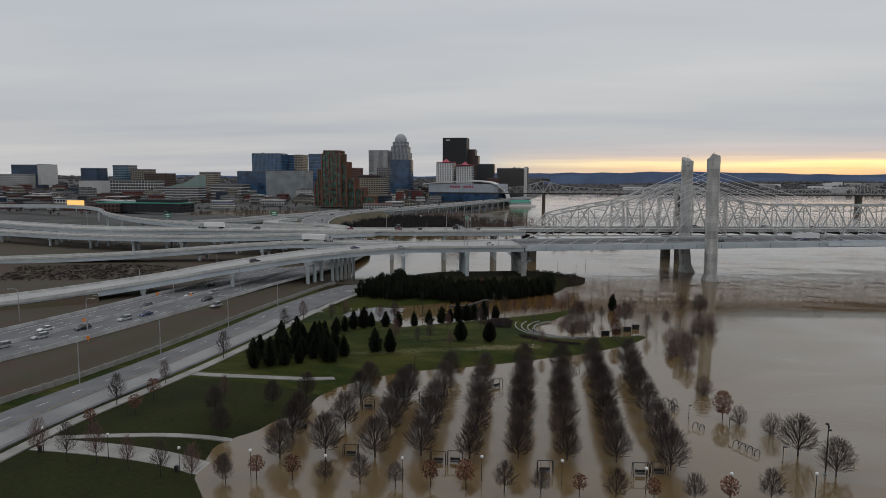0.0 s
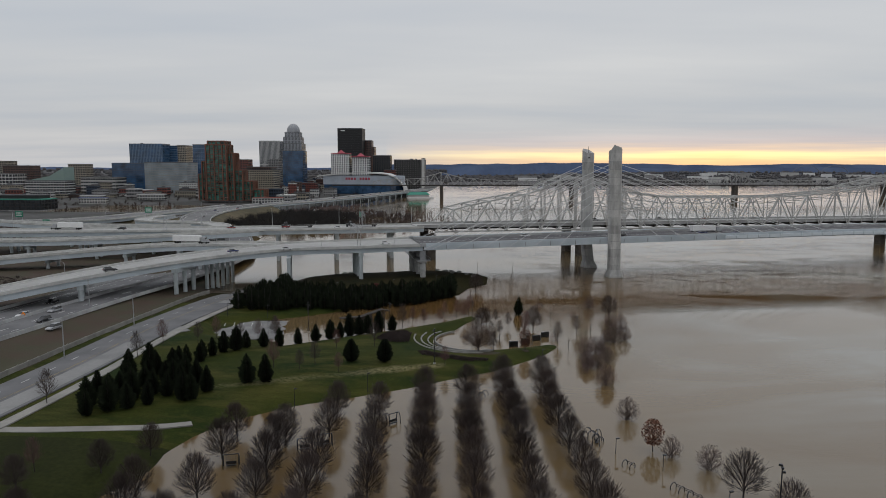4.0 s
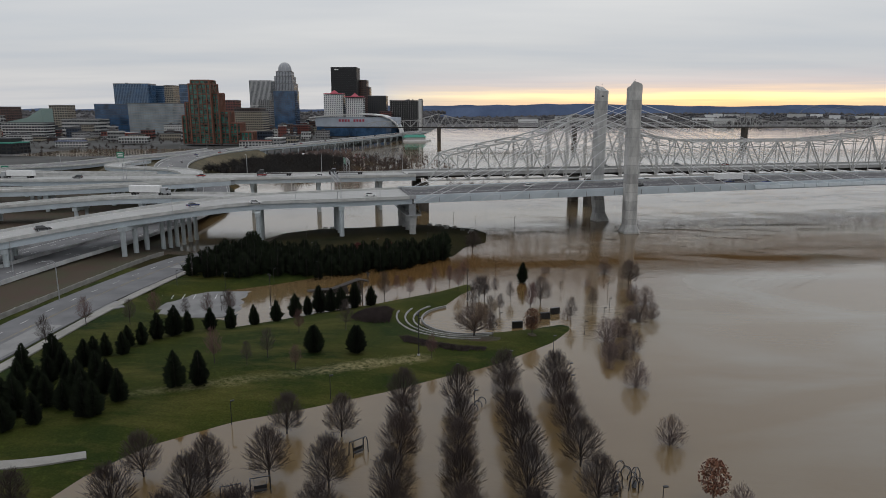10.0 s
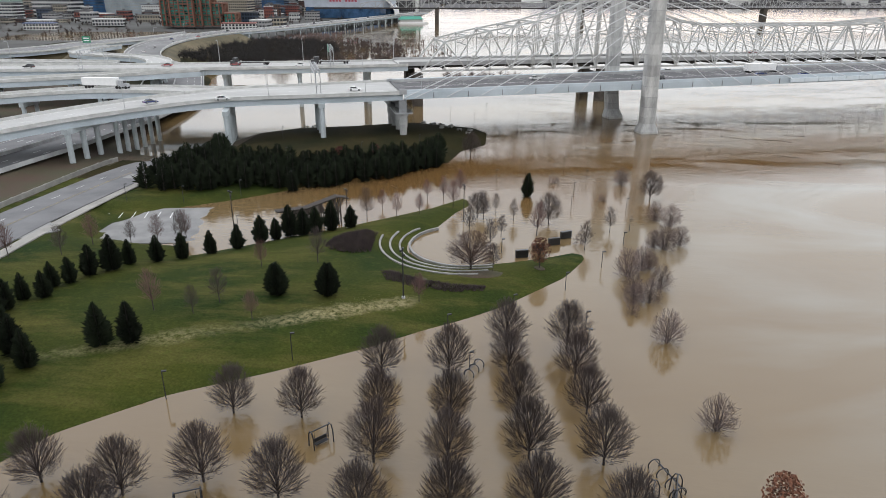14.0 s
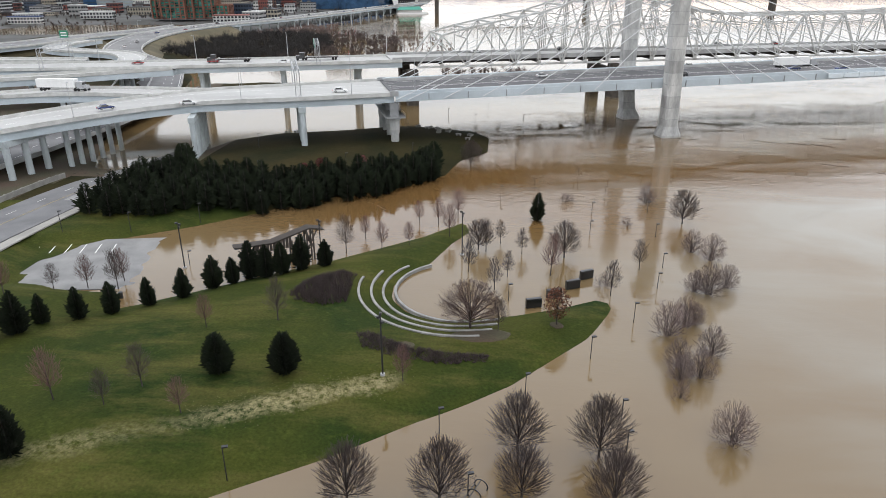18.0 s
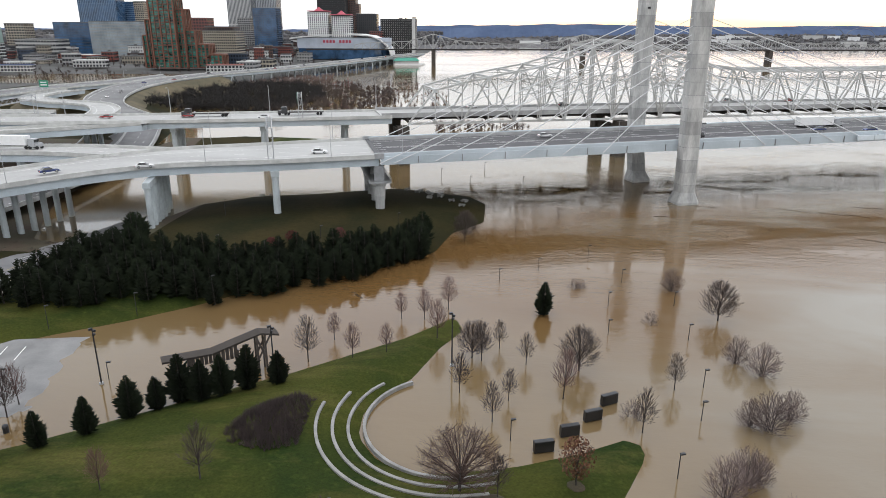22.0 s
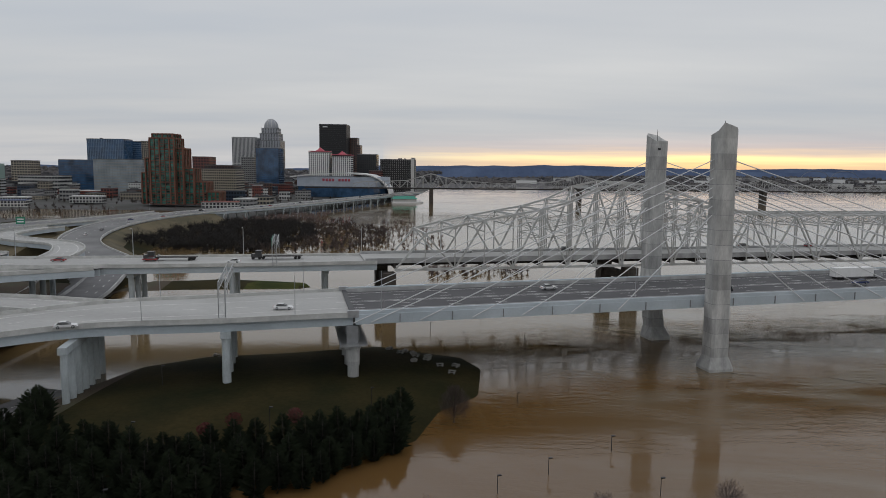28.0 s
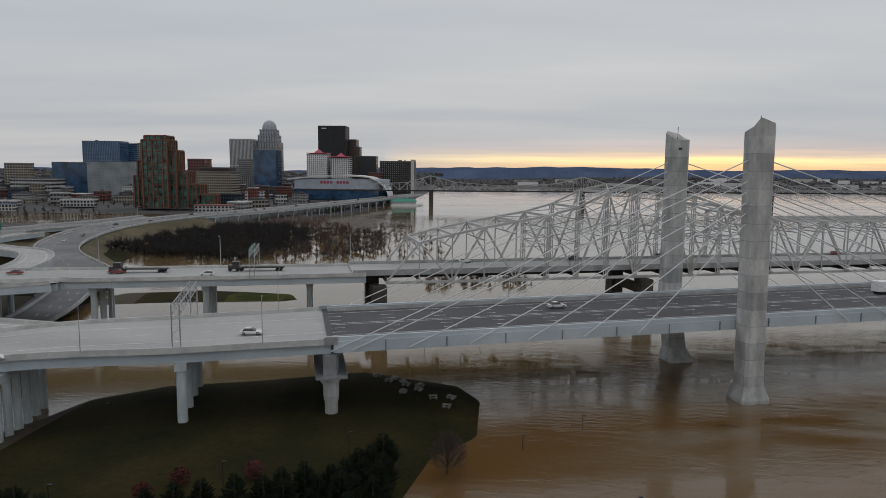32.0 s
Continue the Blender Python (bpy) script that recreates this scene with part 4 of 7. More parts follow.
edge_deck("old_approach", "long concrete approach viaduct of the truss bridge",
          [(*on(14, 75.5, 0).to_2d(), 18.0), (-60, 294.5, 17.6), (-120, 287, 17.2), (-200, 284, 16.5), (-280, 288, 15), (-370, 318, 14), (-480, 378, 12)],
          [(*on(14, 97, 0).to_2d(), 18.0), (-66, 317, 17.6), (-122, 309, 17.2), (-200, 306, 16.5), (-285, 310, 15), (-380, 340, 14), (-490, 400, 12)], girders=5)
# anchor pier with its maintenance platform
ap = thing("anchor_pier", "stepped concrete anchor pier with a railed steel platform", "pier")
for w in (1.0, 11.0, 21.0, 31.0):
    q = on(-0.5, w, 0)
    Mesh().tube((q.x, q.y, -1), (q.x, q.y, 5.0), 1.3, n=12).ob("lower_column", "tower_conc", ap)
    Mesh().tube((q.x, q.y, 5.0), (q.x, q.y, 9.0), 1.5, 1.6, n=12).ob("column", "tower_conc", ap)
    Mesh().prism([(q.x + x, q.y + y) for x, y in ((-1.8, -1.7), (1.8, -1.7), (1.8, 1.7), (-1.8, 1.7))], 9.0, 10.1).ob("column_cap", "tower_conc", ap)
    Mesh().prism([(q.x + x, q.y + y) for x, y in ((-1.3, -1.3), (1.3, -1.3), (1.3, 1.3), (-1.3, 1.3))], 10.2, 14.3).ob("pedestal", "joint_gray", ap)
Mesh().beam(on(-0.5, -1.6, 10.0), on(-0.5, 33.6, 10.0), 6.2, 0.35).ob("platform", "galv", ap)
for ds in (-3.5, 2.5):
    for z in (10.7, 11.2):
        Mesh().tube(on(ds, -1.6, z), on(ds, 33.6, z), 0.06, n=4).ob("rail", "galv", ap)
    for k in range(12):
        Mesh().tube(on(ds, -1.6 + 3.2 * k, 10.0), on(ds, -1.6 + 3.2 * k, 11.2), 0.04, n=4).ob("rail_post", "galv", ap)
Mesh().beam(on(-0.5, 0.2, 17.0), on(-0.5, 31.8, 17.0), 1.2, 0.12).ob("expansion_joint", "dark", ap)
for w in (0.4, 31.6):
    Mesh().box(on(-0.5, w, 17.1), (2.6, 0.9, 1.6), AX).ob("joint_block", "galv", ap)
bent(across((-35.4, 220.5), (-42, 245), 4), 14.2, 1.1)
bent(across((-64.5, 208.5), (-70, 233), 7), 13.4, 0.85)
bent(across((-102.3, 183), (-100.6, 196), 3), 12.4, 1.0)
bent(across((-96.8, 200.5), (-94.0, 224), 6), 13.0, 0.9)
bent(across((-126, 159), (-134, 175), 3), 9.9, 1.0)
bent(across((-150, 134), (-157, 146), 2), 7.0, 1.0)
for x, y in ((-30, 305), (-60, 296), (-92, 291), (-124, 289), (-160, 287), (-200, 286), (-240, 288), (-285, 292), (-330, 304)):
    bent(across((x, y + 2.5), (x - 4, y + 20), 3), 15.0, 1.1)
for x, y, z in ((-115, 238, 12.2), (-150, 237, 10.6), (-185, 233, 8.3)):
    bent(across((x, y + 2), (x, y + 10), 2), z, 0.9)


def deck_pole():
    t = thing("deck_pole", "slender grey light pole on the deck's edge", "lamp", "deck poles")
    Mesh().tube((0, 0, 0), (0, 0, 9), 0.09, 0.05, n=6).ob("pole", "galv", t)
    Mesh().box((0.0, 0.4, 9), (0.2, 0.9, 0.12)).ob("lamp_head", "galv", t)
    return t


dp = deck_pole()
for i, (x, y, z) in enumerate(((*on(6, 0.6, 0).to_2d(), 17.7), (-20.5, 222.6, 17.4), (-52, 216.3, 17.1), (-25, 251, 17.4), (-60, 243.5, 17.0), (-90, 194.6, 15.9), (*on(46, 31.4, 0).to_2d(), 18.1), (*on(70, 0.6, 0).to_2d(), 18.3))):
    m = pose(x, y, z, 0, 0, 10)
    if i:
        copy_thing(dp, m)
    else:
        dp.matrix_basis = m


# ---- plants ----
def bez(a, b, c, u):
    return a * ((1 - u) ** 2) + b * (2 * u * (1 - u)) + c * (u * u)


def bare_tree(name, label, seed, h, trunk_h, rad, limbs=14, subs=9, twigs=8, low=0.25, r=0.12, twig="twig", stems=1, group="", fan=0.65, tr_min=0.011, shoots=0):
    """A leafless tree at the origin: a trunk and a crown of limbs, branches and twigs that fills an egg-shaped space."""
    rng = random.Random(seed)
    t = thing(name, label, "tree", group)
    tr, cr = Mesh(), Mesh()

    def reach(f):
        return rad * max(0.05, math.sin(math.pi * (0.10 + 0.84 * f) ** 0.85)) ** 0.75

    def outer(a, f, k):
        R = reach(f) * k
        return Vector((R * math.cos(a), R * math.sin(a), trunk_h + (h - trunk_h) * f))

    for s in range(stems):
        base = Vector((rng.uniform(-1, 1) * 0.4 * (stems > 1), rng.uniform(-1, 1) * 0.4 * (stems > 1), 0))
        tr.tube(base + Vector((0, 0, -2.0)), base + Vector((0, 0, trunk_h)), r * 1.2, r * 0.95, n=6)
        tr.tube(base + Vector((0, 0, trunk_h)), base * 1.5 + Vector((rng.uniform(-0.2, 0.2), rng.uniform(-0.2, 0.2), h * 0.8)), r * 0.9, r * 0.2, n=5)
        for k in range(limbs):
            a = k * 2.4 + rng.uniform(-0.35, 0.35) + s
            f = low + (0.98 - low) * ((k + 0.5) / limbs) ** 0.8 + rng.uniform(-0.05, 0.05)
            z0 = trunk_h + (h - trunk_h) * max(0.0, f - 0.45) * rng.uniform(0.2, 0.6)
            p0 = base + Vector((0, 0, z0))
            p2 = outer(a, min(f, 0.98), rng.uniform(0.86, 1.0)) + base
            p1 = Vector((p0.x + (p2.x - p0.x) * (1 - fan), p0.y + (p2.y - p0.y) * (1 - fan), p0.z + (p2.z - p0.z) * 0.62))
            q = p0
            for i in range(1, 5):
                e = bez(p0, p1, p2, i / 4)
                cr.tube(q, e, r * 0.5 * (1 - 0.2 * (i - 1)), r * 0.5 * (1 - 0.2 * i), n=4, caps=False)
                q = e
            for j in range(subs):
                u = rng.uniform(0.22, 0.98)
                b0 = bez(p0, p1, p2, u)
                g = min(0.99, max(0.02, (b0.z - trunk_h) / (h - trunk_h) + rng.uniform(0.02, 0.3) * (1.1 - u * 0.5)))
                b2 = b0.lerp(outer(a + rng.uniform(-0.75, 0.75), g, rng.uniform(0.7, 1.05)) + base, rng.uniform(0.45, 0.95))
                b1 = b0.lerp(b2, 0.5) + Vector((0, 0, 0.12 * (b2 - b0).length))
                cr.tube(b0, b1, max(r * 0.17, tr_min * 1.5), max(r * 0.13, tr_min * 1.3), n=3, caps=False)
                cr.tube(b1, b2, max(r * 0.13, tr_min * 1.3), tr_min, n=3, caps=False)
                d = (b2 - b0)
                L2 = max(0.35, d.length * 0.55)
                d.normalize()
                for w2 in range(twigs):
                    c0 = (b0.lerp(b1, rng.uniform(0.3, 1)) if rng.random() < 0.4 else b1.lerp(b2, rng.random()))
                    nd = (d * 0.7 + Vector((rng.uniform(-1, 1), rng.uniform(-1, 1), rng.uniform(-0.2, 1.0))) * 0.62).normalized()
                    cr.tube(c0, c0 + nd * L2 * rng.uniform(0.5, 1.1), tr_min * 1.15, tr_min * 0.8, n=3, caps=False)
    # fine upright shoots fill the crown evenly
    for k in range(shoots):
        f = low * 0.4 + (1 - low * 0.4) * rng.random()
        e = outer(k * 2.39996 + rng.uniform(-0.3, 0.3), f, 1.06 * rng.random() ** 0.42 * rng.uniform(0.9, 1.06))
        foot = Vector((0, 0, trunk_h + (h - trunk_h) * max(0.0, f - 0.42) * 0.8))
        s0 = foot.lerp(e, rng.uniform(0.55, 0.82))
        e = e + Vector((rng.gauss(0, 0.2), rng.gauss(0, 0.2), rng.uniform(-0.05, 0.35)))
        cr.tube(s0, e, tr_min * 1.3, tr_min * 0.75, n=3, caps=False)
        d = (e - s0).normalized()
        c0 = s0.lerp(e, rng.uniform(0.25, 0.7))
        nd = (d * 0.9 + Vector((rng.uniform(-1, 1), rng.uniform(-1, 1), rng.uniform(-0.3, 0.8))) * 0.6).normalized()
        cr.tube(c0, c0 + nd * rng.uniform(0.35, 0.8) * min(1.0, rad / 2.2), tr_min, tr_min * 0.65, n=3, caps=False)
    tr.ob("trunk", "bark", t)
    cr.ob("crown", twig, t)
    return t


def conifer(name, label, seed, h, rad, power=0.85, group="", levels=24, per=13, mat="conifer", rag=1.0):
    rng = random.Random(seed)
    t = thing(name, label, "tree", group)
    Mesh().tube((0, 0, -0.6), (0, 0, h * 0.9), 0.16, 0.03, n=6).ob("trunk", "bark", t)
    m = Mesh()
    lean = rng.uniform(0, 6.28)
    for i in range(levels):
        f = i / levels
        z = 0.25 + (h - 0.3) * f
        R = rad * ((1 - f ** 1.25) ** power) * (0.62 + 0.38 * min(1, f * 5)) * (1 + 0.10 * rag * math.sin(lean + 19 * f)) + 0.10
        for k in range(max(5, int(per * (0.4 + 0.6 * (1 - f))))):
            a = rng.uniform(0, 2 * math.pi)
            L2 = R * rng.uniform(0.62, 1.12) * (1 + rag * (0.10 * math.sin(2 * a + lean + 3 * f) + 0.06 * math.sin(5 * a + 7 * f))) * (1 + 0.2 * rag * (rng.random() < 0.05))
            dz = rng.uniform(0.0, 0.62) * L2
            ca, sa = math.cos(a), math.sin(a)
            w2 = rng.uniform(0.05, 0.12) * (0.5 + L2 * 0.3)
            z1 = z + rng.uniform(-0.15, 0.15)
            inner, mid, tip = 0.15 * L2, 0.7 * L2, L2
            hz = 0.12 * (0.5 + L2 * 0.3)
            pts = [(ca * inner, sa * inner, z1), (ca * mid - sa * w2, sa * mid + ca * w2, z1 + dz * 0.5 - hz), (ca * tip, sa * tip, z1 + dz),
                   (ca * mid + sa * w2, sa * mid - ca * w2, z1 + dz * 0.5 - hz), (ca * mid, sa * mid, z1 + dz * 0.6 + hz)]
            m.add(pts, [(0, 1, 4), (1, 2, 4), (2, 3, 4), (3, 0, 4), (0, 3, 2, 1)])
    m.ob("crown", mat, t)
    return t


def place(protos, spots, lo=0.85, hi=1.15, z=None, seed=1):
    """Copies of the prototypes at the spots, turned and scaled a little; the prototypes take the first spots."""
    rng = random.Random(seed)
    for i, (x, y) in enumerate(spots):
        p = protos[i % len(protos)]
        g = height_at(x, y)
        zz = (max(g, 0.0) if g > 0 else 0.0) if z is None else z
        s = rng.uniform(lo, hi)
        m = pose(x, y, zz, rng.uniform(-2, 2), rng.uniform(-2, 2), rng.uniform(0, 360))
        if i < len(protos):
            p.scale = (1, 1, 1)
            p.matrix_basis = m @ Matrix.Diagonal((s, s, s, 1))
            continue
        q = copy_thing(p, m)
        q.scale = (s, s, s)


# the flooded grove of planted rows
rng_o = random.Random(11)
ROWS = [((-40.4, -43.2), (12.2, 20.8, 28.5)), ((-32.8, -34.9), (15.3, 28.0, 42.6, 52.0)), ((-24.0, -25.4), (16.2, 27.4, 35.5, 44.7, 50.6)), ((-15.7, -18.2), (18.3, 28.2, 37.1, 52.5, 65.0)),
        ((-7.0, -9.2), (18.4, 28.8, 39.4, 50.0, 64.6)), ((1.4, -0.1), (20.0, 29.0, 38.2, 47.0, 56.2, 65.3, 74.8)), ((10.0, 9.0), (21.0, 30.0, 39.0, 47.6, 56.0, 64.8, 75.0)),
        ((19.0, 17.5), (21.6, 30.4, 39.2, 48.0, 57.0, 65.6, 75.8, 82.8)), ((28.0, 26.4), (19.6, 28.4, 37.6, 46.8, 56.2, 65.8, 73.9, 82.1))]
spots = []
for (xa, xb), ys_row in ROWS:
    for y in ys_row:
        u = (y - ys_row[0]) / (ys_row[-1] - ys_row[0])
        spots.append((xa + (xb - xa) * u + rng_o.uniform(-0.3, 0.3), y + rng_o.uniform(-0.3, 0.3)))
orchard = [bare_tree("flooded_tree", "leafless vase-shaped park tree standing in brown flood water", 20 + k, 7.8, 1.4, 3.2, 16, 6, 0, 0.12, 0.14, tr_min=0.0155, shoots=900, group="rows of flooded trees") for k in range(4)]
place(orchard, spots, 0.9, 1.12, z=-0.5, seed=3)
place([copy_thing(orchard[k % 4], pose(0, 0, 0)) for k in range(4)], [(-51.8, 34.3), (-47.4, 42.5), (-55.5, 19.0), (-61.0, 27.0)], 0.62, 0.85, seed=33)

front = [(-46.4, 2.9), (-29.2, 4.6), (-23.4, 5.3), (-17.5, 5.4), (0.1, 6.7), (5.9, 7.2), (17.5, 7.3), (29.6, 8.8), (41.3, 11.0)]
small = [bare_tree("young_tree", "small leafless young tree in the flooded lawn", 40 + k, 5.0, 1.3, 1.9, 10, 2, 0, 0.1, 0.08, tr_min=0.014, shoots=420, group="young trees in the flood") for k in range(2)]
place(small, front, 0.85, 1.15, z=-0.3, seed=4)


def leafy(t, seed, h, rad, mat, n=260, base=1.6):
    """Dry leaves left on a small tree."""
    rng = random.Random(seed)
    m = Mesh()
    for k in range(n):
        a, u = rng.uniform(0, 6.283), rng.random() ** 0.5
        f = rng.random()
        R = rad * u * math.sin(math.pi * (0.12 + 0.8 * f)) ** 0.7
        c = Vector((R * math.cos(a), R * math.sin(a), base + (h - base) * f))
        d1 = Vector((rng.uniform(-1, 1), rng.uniform(-1, 1), rng.uniform(-1, 1))).normalized() * 0.17
        d2 = d1.orthogonal().normalized() * 0.13
        m.add([c - d1, c + d2, c + d1, c - d2], [(0, 1, 2, 3)])
    tagged(m.ob("dry_leaves", mat, t), kind="stuff")


M["dry_leaf"] = material("dry_brown_leaves", (0.16, 0.065, 0.035), 0.9, var=0.3, scale=1.5, bump=0, rand=0.2)
M["red_leaf"] = material("dark_red_leaves", (0.095, 0.018, 0.014), 0.9, var=0.3, scale=1.5, bump=0, rand=0.2)
oak = bare_tree("small_oak", "small oak holding dry brown leaves", 61, 4.2, 1.4, 1.4, 8, 4, 3, 0.15, 0.08, group="small oaks with dry leaves")
leafy(oak, 5, 4.2, 1.5, "dry_leaf")
place([oak], [(-40.9, 3.9), (-34.9, 4.6), (-79.5, 14.0), (-75.4, 21.6), (-11.9, 6.4), (-6.0, 6.4), (11.9, 7.4), (23.3, 7.7), (34.9, 9.4), (-77.3, 30.5)], 0.85, 1.2, seed=7)
big_oak = bare_tree("oak", "oak still full of dry brown leaves", 63, 6.2, 1.3, 2.2, 12, 5, 3, 0.12, 0.1, group="oaks with dry leaves")
leafy(big_oak, 6, 6.2, 2.2, "dry_leaf", 900, 1.4)
place([big_oak], [(26.0, 110.7), (42.6, 47.6)], 0.95, 1.0, seed=8)

# river-edge trees and shrubs standing in the flood
wide = bare_tree("spreading_tree", "broad leafless tree with a low round crown", 71, 7.6, 1.0, 5.4, 30, 9, 4, 0.2, 0.2, twig="twig_brown", fan=0.45, tr_min=0.014, shoots=520)
place([wide], [(12.9, 109.7)], 1.0, 1.0, seed=1)
mid = [bare_tree("riverside_tree", "leafless riverside tree standing in the flood", 73 + k, 7.4, 1.2, 3.4, 17, 7, 2, 0.15, 0.13, tr_min=0.015, shoots=620, group="riverside trees") for k in range(2)]
place(mid, [(31.5, 139.0), (15.2, 142.8), (15.1, 205.2), (51.6, 30.4), (55.0, 22.5), (60.0, 158.1)], 0.9, 1.2, z=-0.2, seed=9)
bush = [bare_tree("flooded_shrub", "wispy leafless willow shrub rising from the flood", 80 + k, 6.0, 0.1, 3.0, 5, 5, 3, 0.15, 0.06, tr_min=0.0125, shoots=300, twig="twig_grey", stems=7, group="flooded shrubs") for k in range(3)]
place(bush, [(55.9, 172.3), (59.0, 138.0), (56.7, 141.8), (53.4, 123.4), (57.4, 126.0), (45.8, 112.2), (42.4, 109.5), (47.6, 113.0), (41.2, 100.8), (43.4, 98.2), (51.4, 124.4), (46.9, 103.9),
             (42.4, 84.6), (41.9, 62.8), (45.2, 45.2), (50.0, 40.3), (40.6, 97.6)], 0.66, 1.0, z=-0.3, seed=10)
low_bush = [bare_tree("drowned_shrub", "top of a small leafless shrub above the flood", 86, 3.4, 0.1, 1.5, 4, 3, 2, 0.15, 0.04, tr_min=0.012, shoots=110, twig="twig_grey", stems=4, group="drowned shrubs")]
place(low_bush, [(36.8, 173.2), (47.4, 156.8), (39.4, 93.9), (38.3, 173.7), (36.4, 126.2)], 0.8, 1.1, z=-0.9, seed=11)
thin = [bare_tree("thin_young_tree", "thin young leafless tree", 90 + k, 6.2, 1.5, 1.6, 11, 3, 0, 0.1, 0.075, tr_min=0.013, shoots=260, twig="twig_red" if k == 1 else "twig", group="thin young trees") for k in range(2)]
place(thin, [(13.1, 132.2), (1.6, 142.7), (16.7, 142.0), (2.9, 157.6), (19.8, 146.2), (-3.7, 141.8), (20.0, 130.1), (27.8, 130.8), (23.6, 140.8), (9.5, 148.9), (17.4, 124.8), (7.0, 157.3),
             (-10.6, 141.0), (11.3, 161.7), (44.4, 133.6), (-7.8, 148.8), (17.0, 108.2), (3.9, 94.9), (-31.6, 88.1), (-21.9, 87.0), (-28.6, 91.9), (-26.0, 107.4), (-15.9, 109.5), (-38.2, 88.9),
             (-57.4, 122.2), (-52.8, 124.3), (-47.6, 124.4), (-48.0, 127.6), (-78, 62), (-80.5, 40), (-75.5, 96), (-75, 110), (-66, 112), (-63, 118), (-82, 25), (-78.3, -0.3), (-72.8, -0.4), (-67.6, 0.1),
             (36.8, 122.7), (-61.6, -0.1), (-55.6, -0.4), (-50.3, 0.1), (-44.4, 0.2), (-62, 33)], 0.8, 1.28, seed=12)

# conifers
firs = [conifer("conifer", "dense dark green conifer on the park lawn", 100 + k, 7.0, 2.1, 0.74, levels=50, per=38, group="park conifers") for k in range(3)]
FIRS = [(-51.4, 109.0), (-47.2, 111.4), (-43.6, 114.5), (-38.9, 117.2), (-34.5, 120.2), (-31.0, 124.6), (-28.3, 127.0), (-25.8, 129.2), (-23.0, 129.0), (-20.5, 130.4), (-17.4, 132.1), (-13.2, 133.2), (-41.4, 78.2),
             (-37.4, 79.2), (-48.4, 72), (-50.0, 67.0), (-55.5, 102.6), (-59, 97), (-61, 92), (-62, 86), (-64, 80), (-66.7, 54.1), (-63.6, 56.8), (-60.4, 58.4), (-57.5, 60.9), (-55.7, 66.0), (-65.2, 60.5),
             (-62, 63.5), (-59, 67), (-68.5, 58), (-66.0, 66), (-63, 71.0), (-60, 75), (-67.5, 72.5), (-70, 65), (-51.3, 66.6), (-57, 72.5), (28.7, 160.2), (-61.5, 88.5), (-58, 93), (-57, 99), (-53, 105.5), (-53.5, 70.5), (-52, 75), (-56, 77), (-64.5, 76.5), (-67, 82), (-69.5, 77)]
place(firs, [(x, y + (2.4 if x < -55 and y < 84 else 0)) for x, y in FIRS], 0.68, 1.05, seed=14)
rounds = [conifer("evergreen_tree", "full rounded evergreen on the open lawn", 120, 5.6, 2.1, 0.55, levels=52, per=58, group="lawn evergreens", rag=0.5)]
place(rounds, [(-20.0, 95.3), (-11.5, 95.6)], 1.0, 1.05, seed=2)
rng_g = random.Random(21)
front_g = [(-69.0, 157.8), (-61.8, 157.8), (-56.2, 157.4), (-50.2, 161.6), (-41.6, 163.7), (-33.6, 164.4), (-25.7, 168.5), (-19.5, 172.5), (-12.8, 175.5), (-6.8, 179.5), (-1.9, 185.0), (2.7, 189), (6.8, 193)]
back_g = [(-66, 186), (-61, 192), (-52, 185), (-44, 182), (-36, 180), (-28, 182), (-22, 185), (-14, 187.5), (-8, 190.5), (-2, 195), (1.5, 198), (4.0, 201), (6.5, 204)]
grove = []
for i in range(len(front_g) - 1):
    for j in range(2):
        u = j / 2
        f = Vector(front_g[i]).lerp(Vector(front_g[i + 1]), u)
        b = Vector(back_g[i]).lerp(Vector(back_g[i + 1]), u)
        n = max(2, round((b - f).length / 4.6))
        for k in range(n + 1):
            p = f.lerp(b, k / n)
            grove.append((p.x + rng_g.uniform(-1.1, 1.1), p.y + rng_g.uniform(-1.1, 1.1)))
grove += [(-64 + rng_g.uniform(-3, 3), 197 + rng_g.uniform(-4, 6)) for k in range(7)]
dense = [conifer("grove_conifer", "dark conifer in the dense riverside grove", 130 + k, 6.4, 2.5, 0.62, levels=28, per=24, group="conifer grove") for k in range(3)]
place(dense, grove, 0.78, 1.12, seed=15)

# bare mulch under the broad tree
for cx, cy, ra, rb, seed in ((14.4, 106.9, 5.0, 2.6, 1), (3.6, 103.2, 1.6, 1.2, 2), (26.0, 110.6, 1.2, 1.0, 3)):
    mb, n_r = Mesh(), 5
    pts = []
    for q in range(n_r + 1):
        for k in range(20):
            a, f = k * 0.3142, q / n_r * (1 + 0.15 * noise.noise((k * 0.9, seed, 0)))
            x, y = cx + ra * f * math.cos(a), cy + rb * f * math.sin(a)
            pts.append((x, y, height_at(x, y) + (0.08 if q < n_r else -0.15)))
    mb.add(pts, [(q * 20 + k, (q + 1) * 20 + k, (q + 1) * 20 + (k + 1) % 20, q * 20 + (k + 1) % 20) for q in range(n_r) for k in range(20)])
    o = mb.ob("mulch_bed", "earth")
    tagged(o, "bare brown mulch bed round a lawn tree", "mulch bed", "mulch beds")

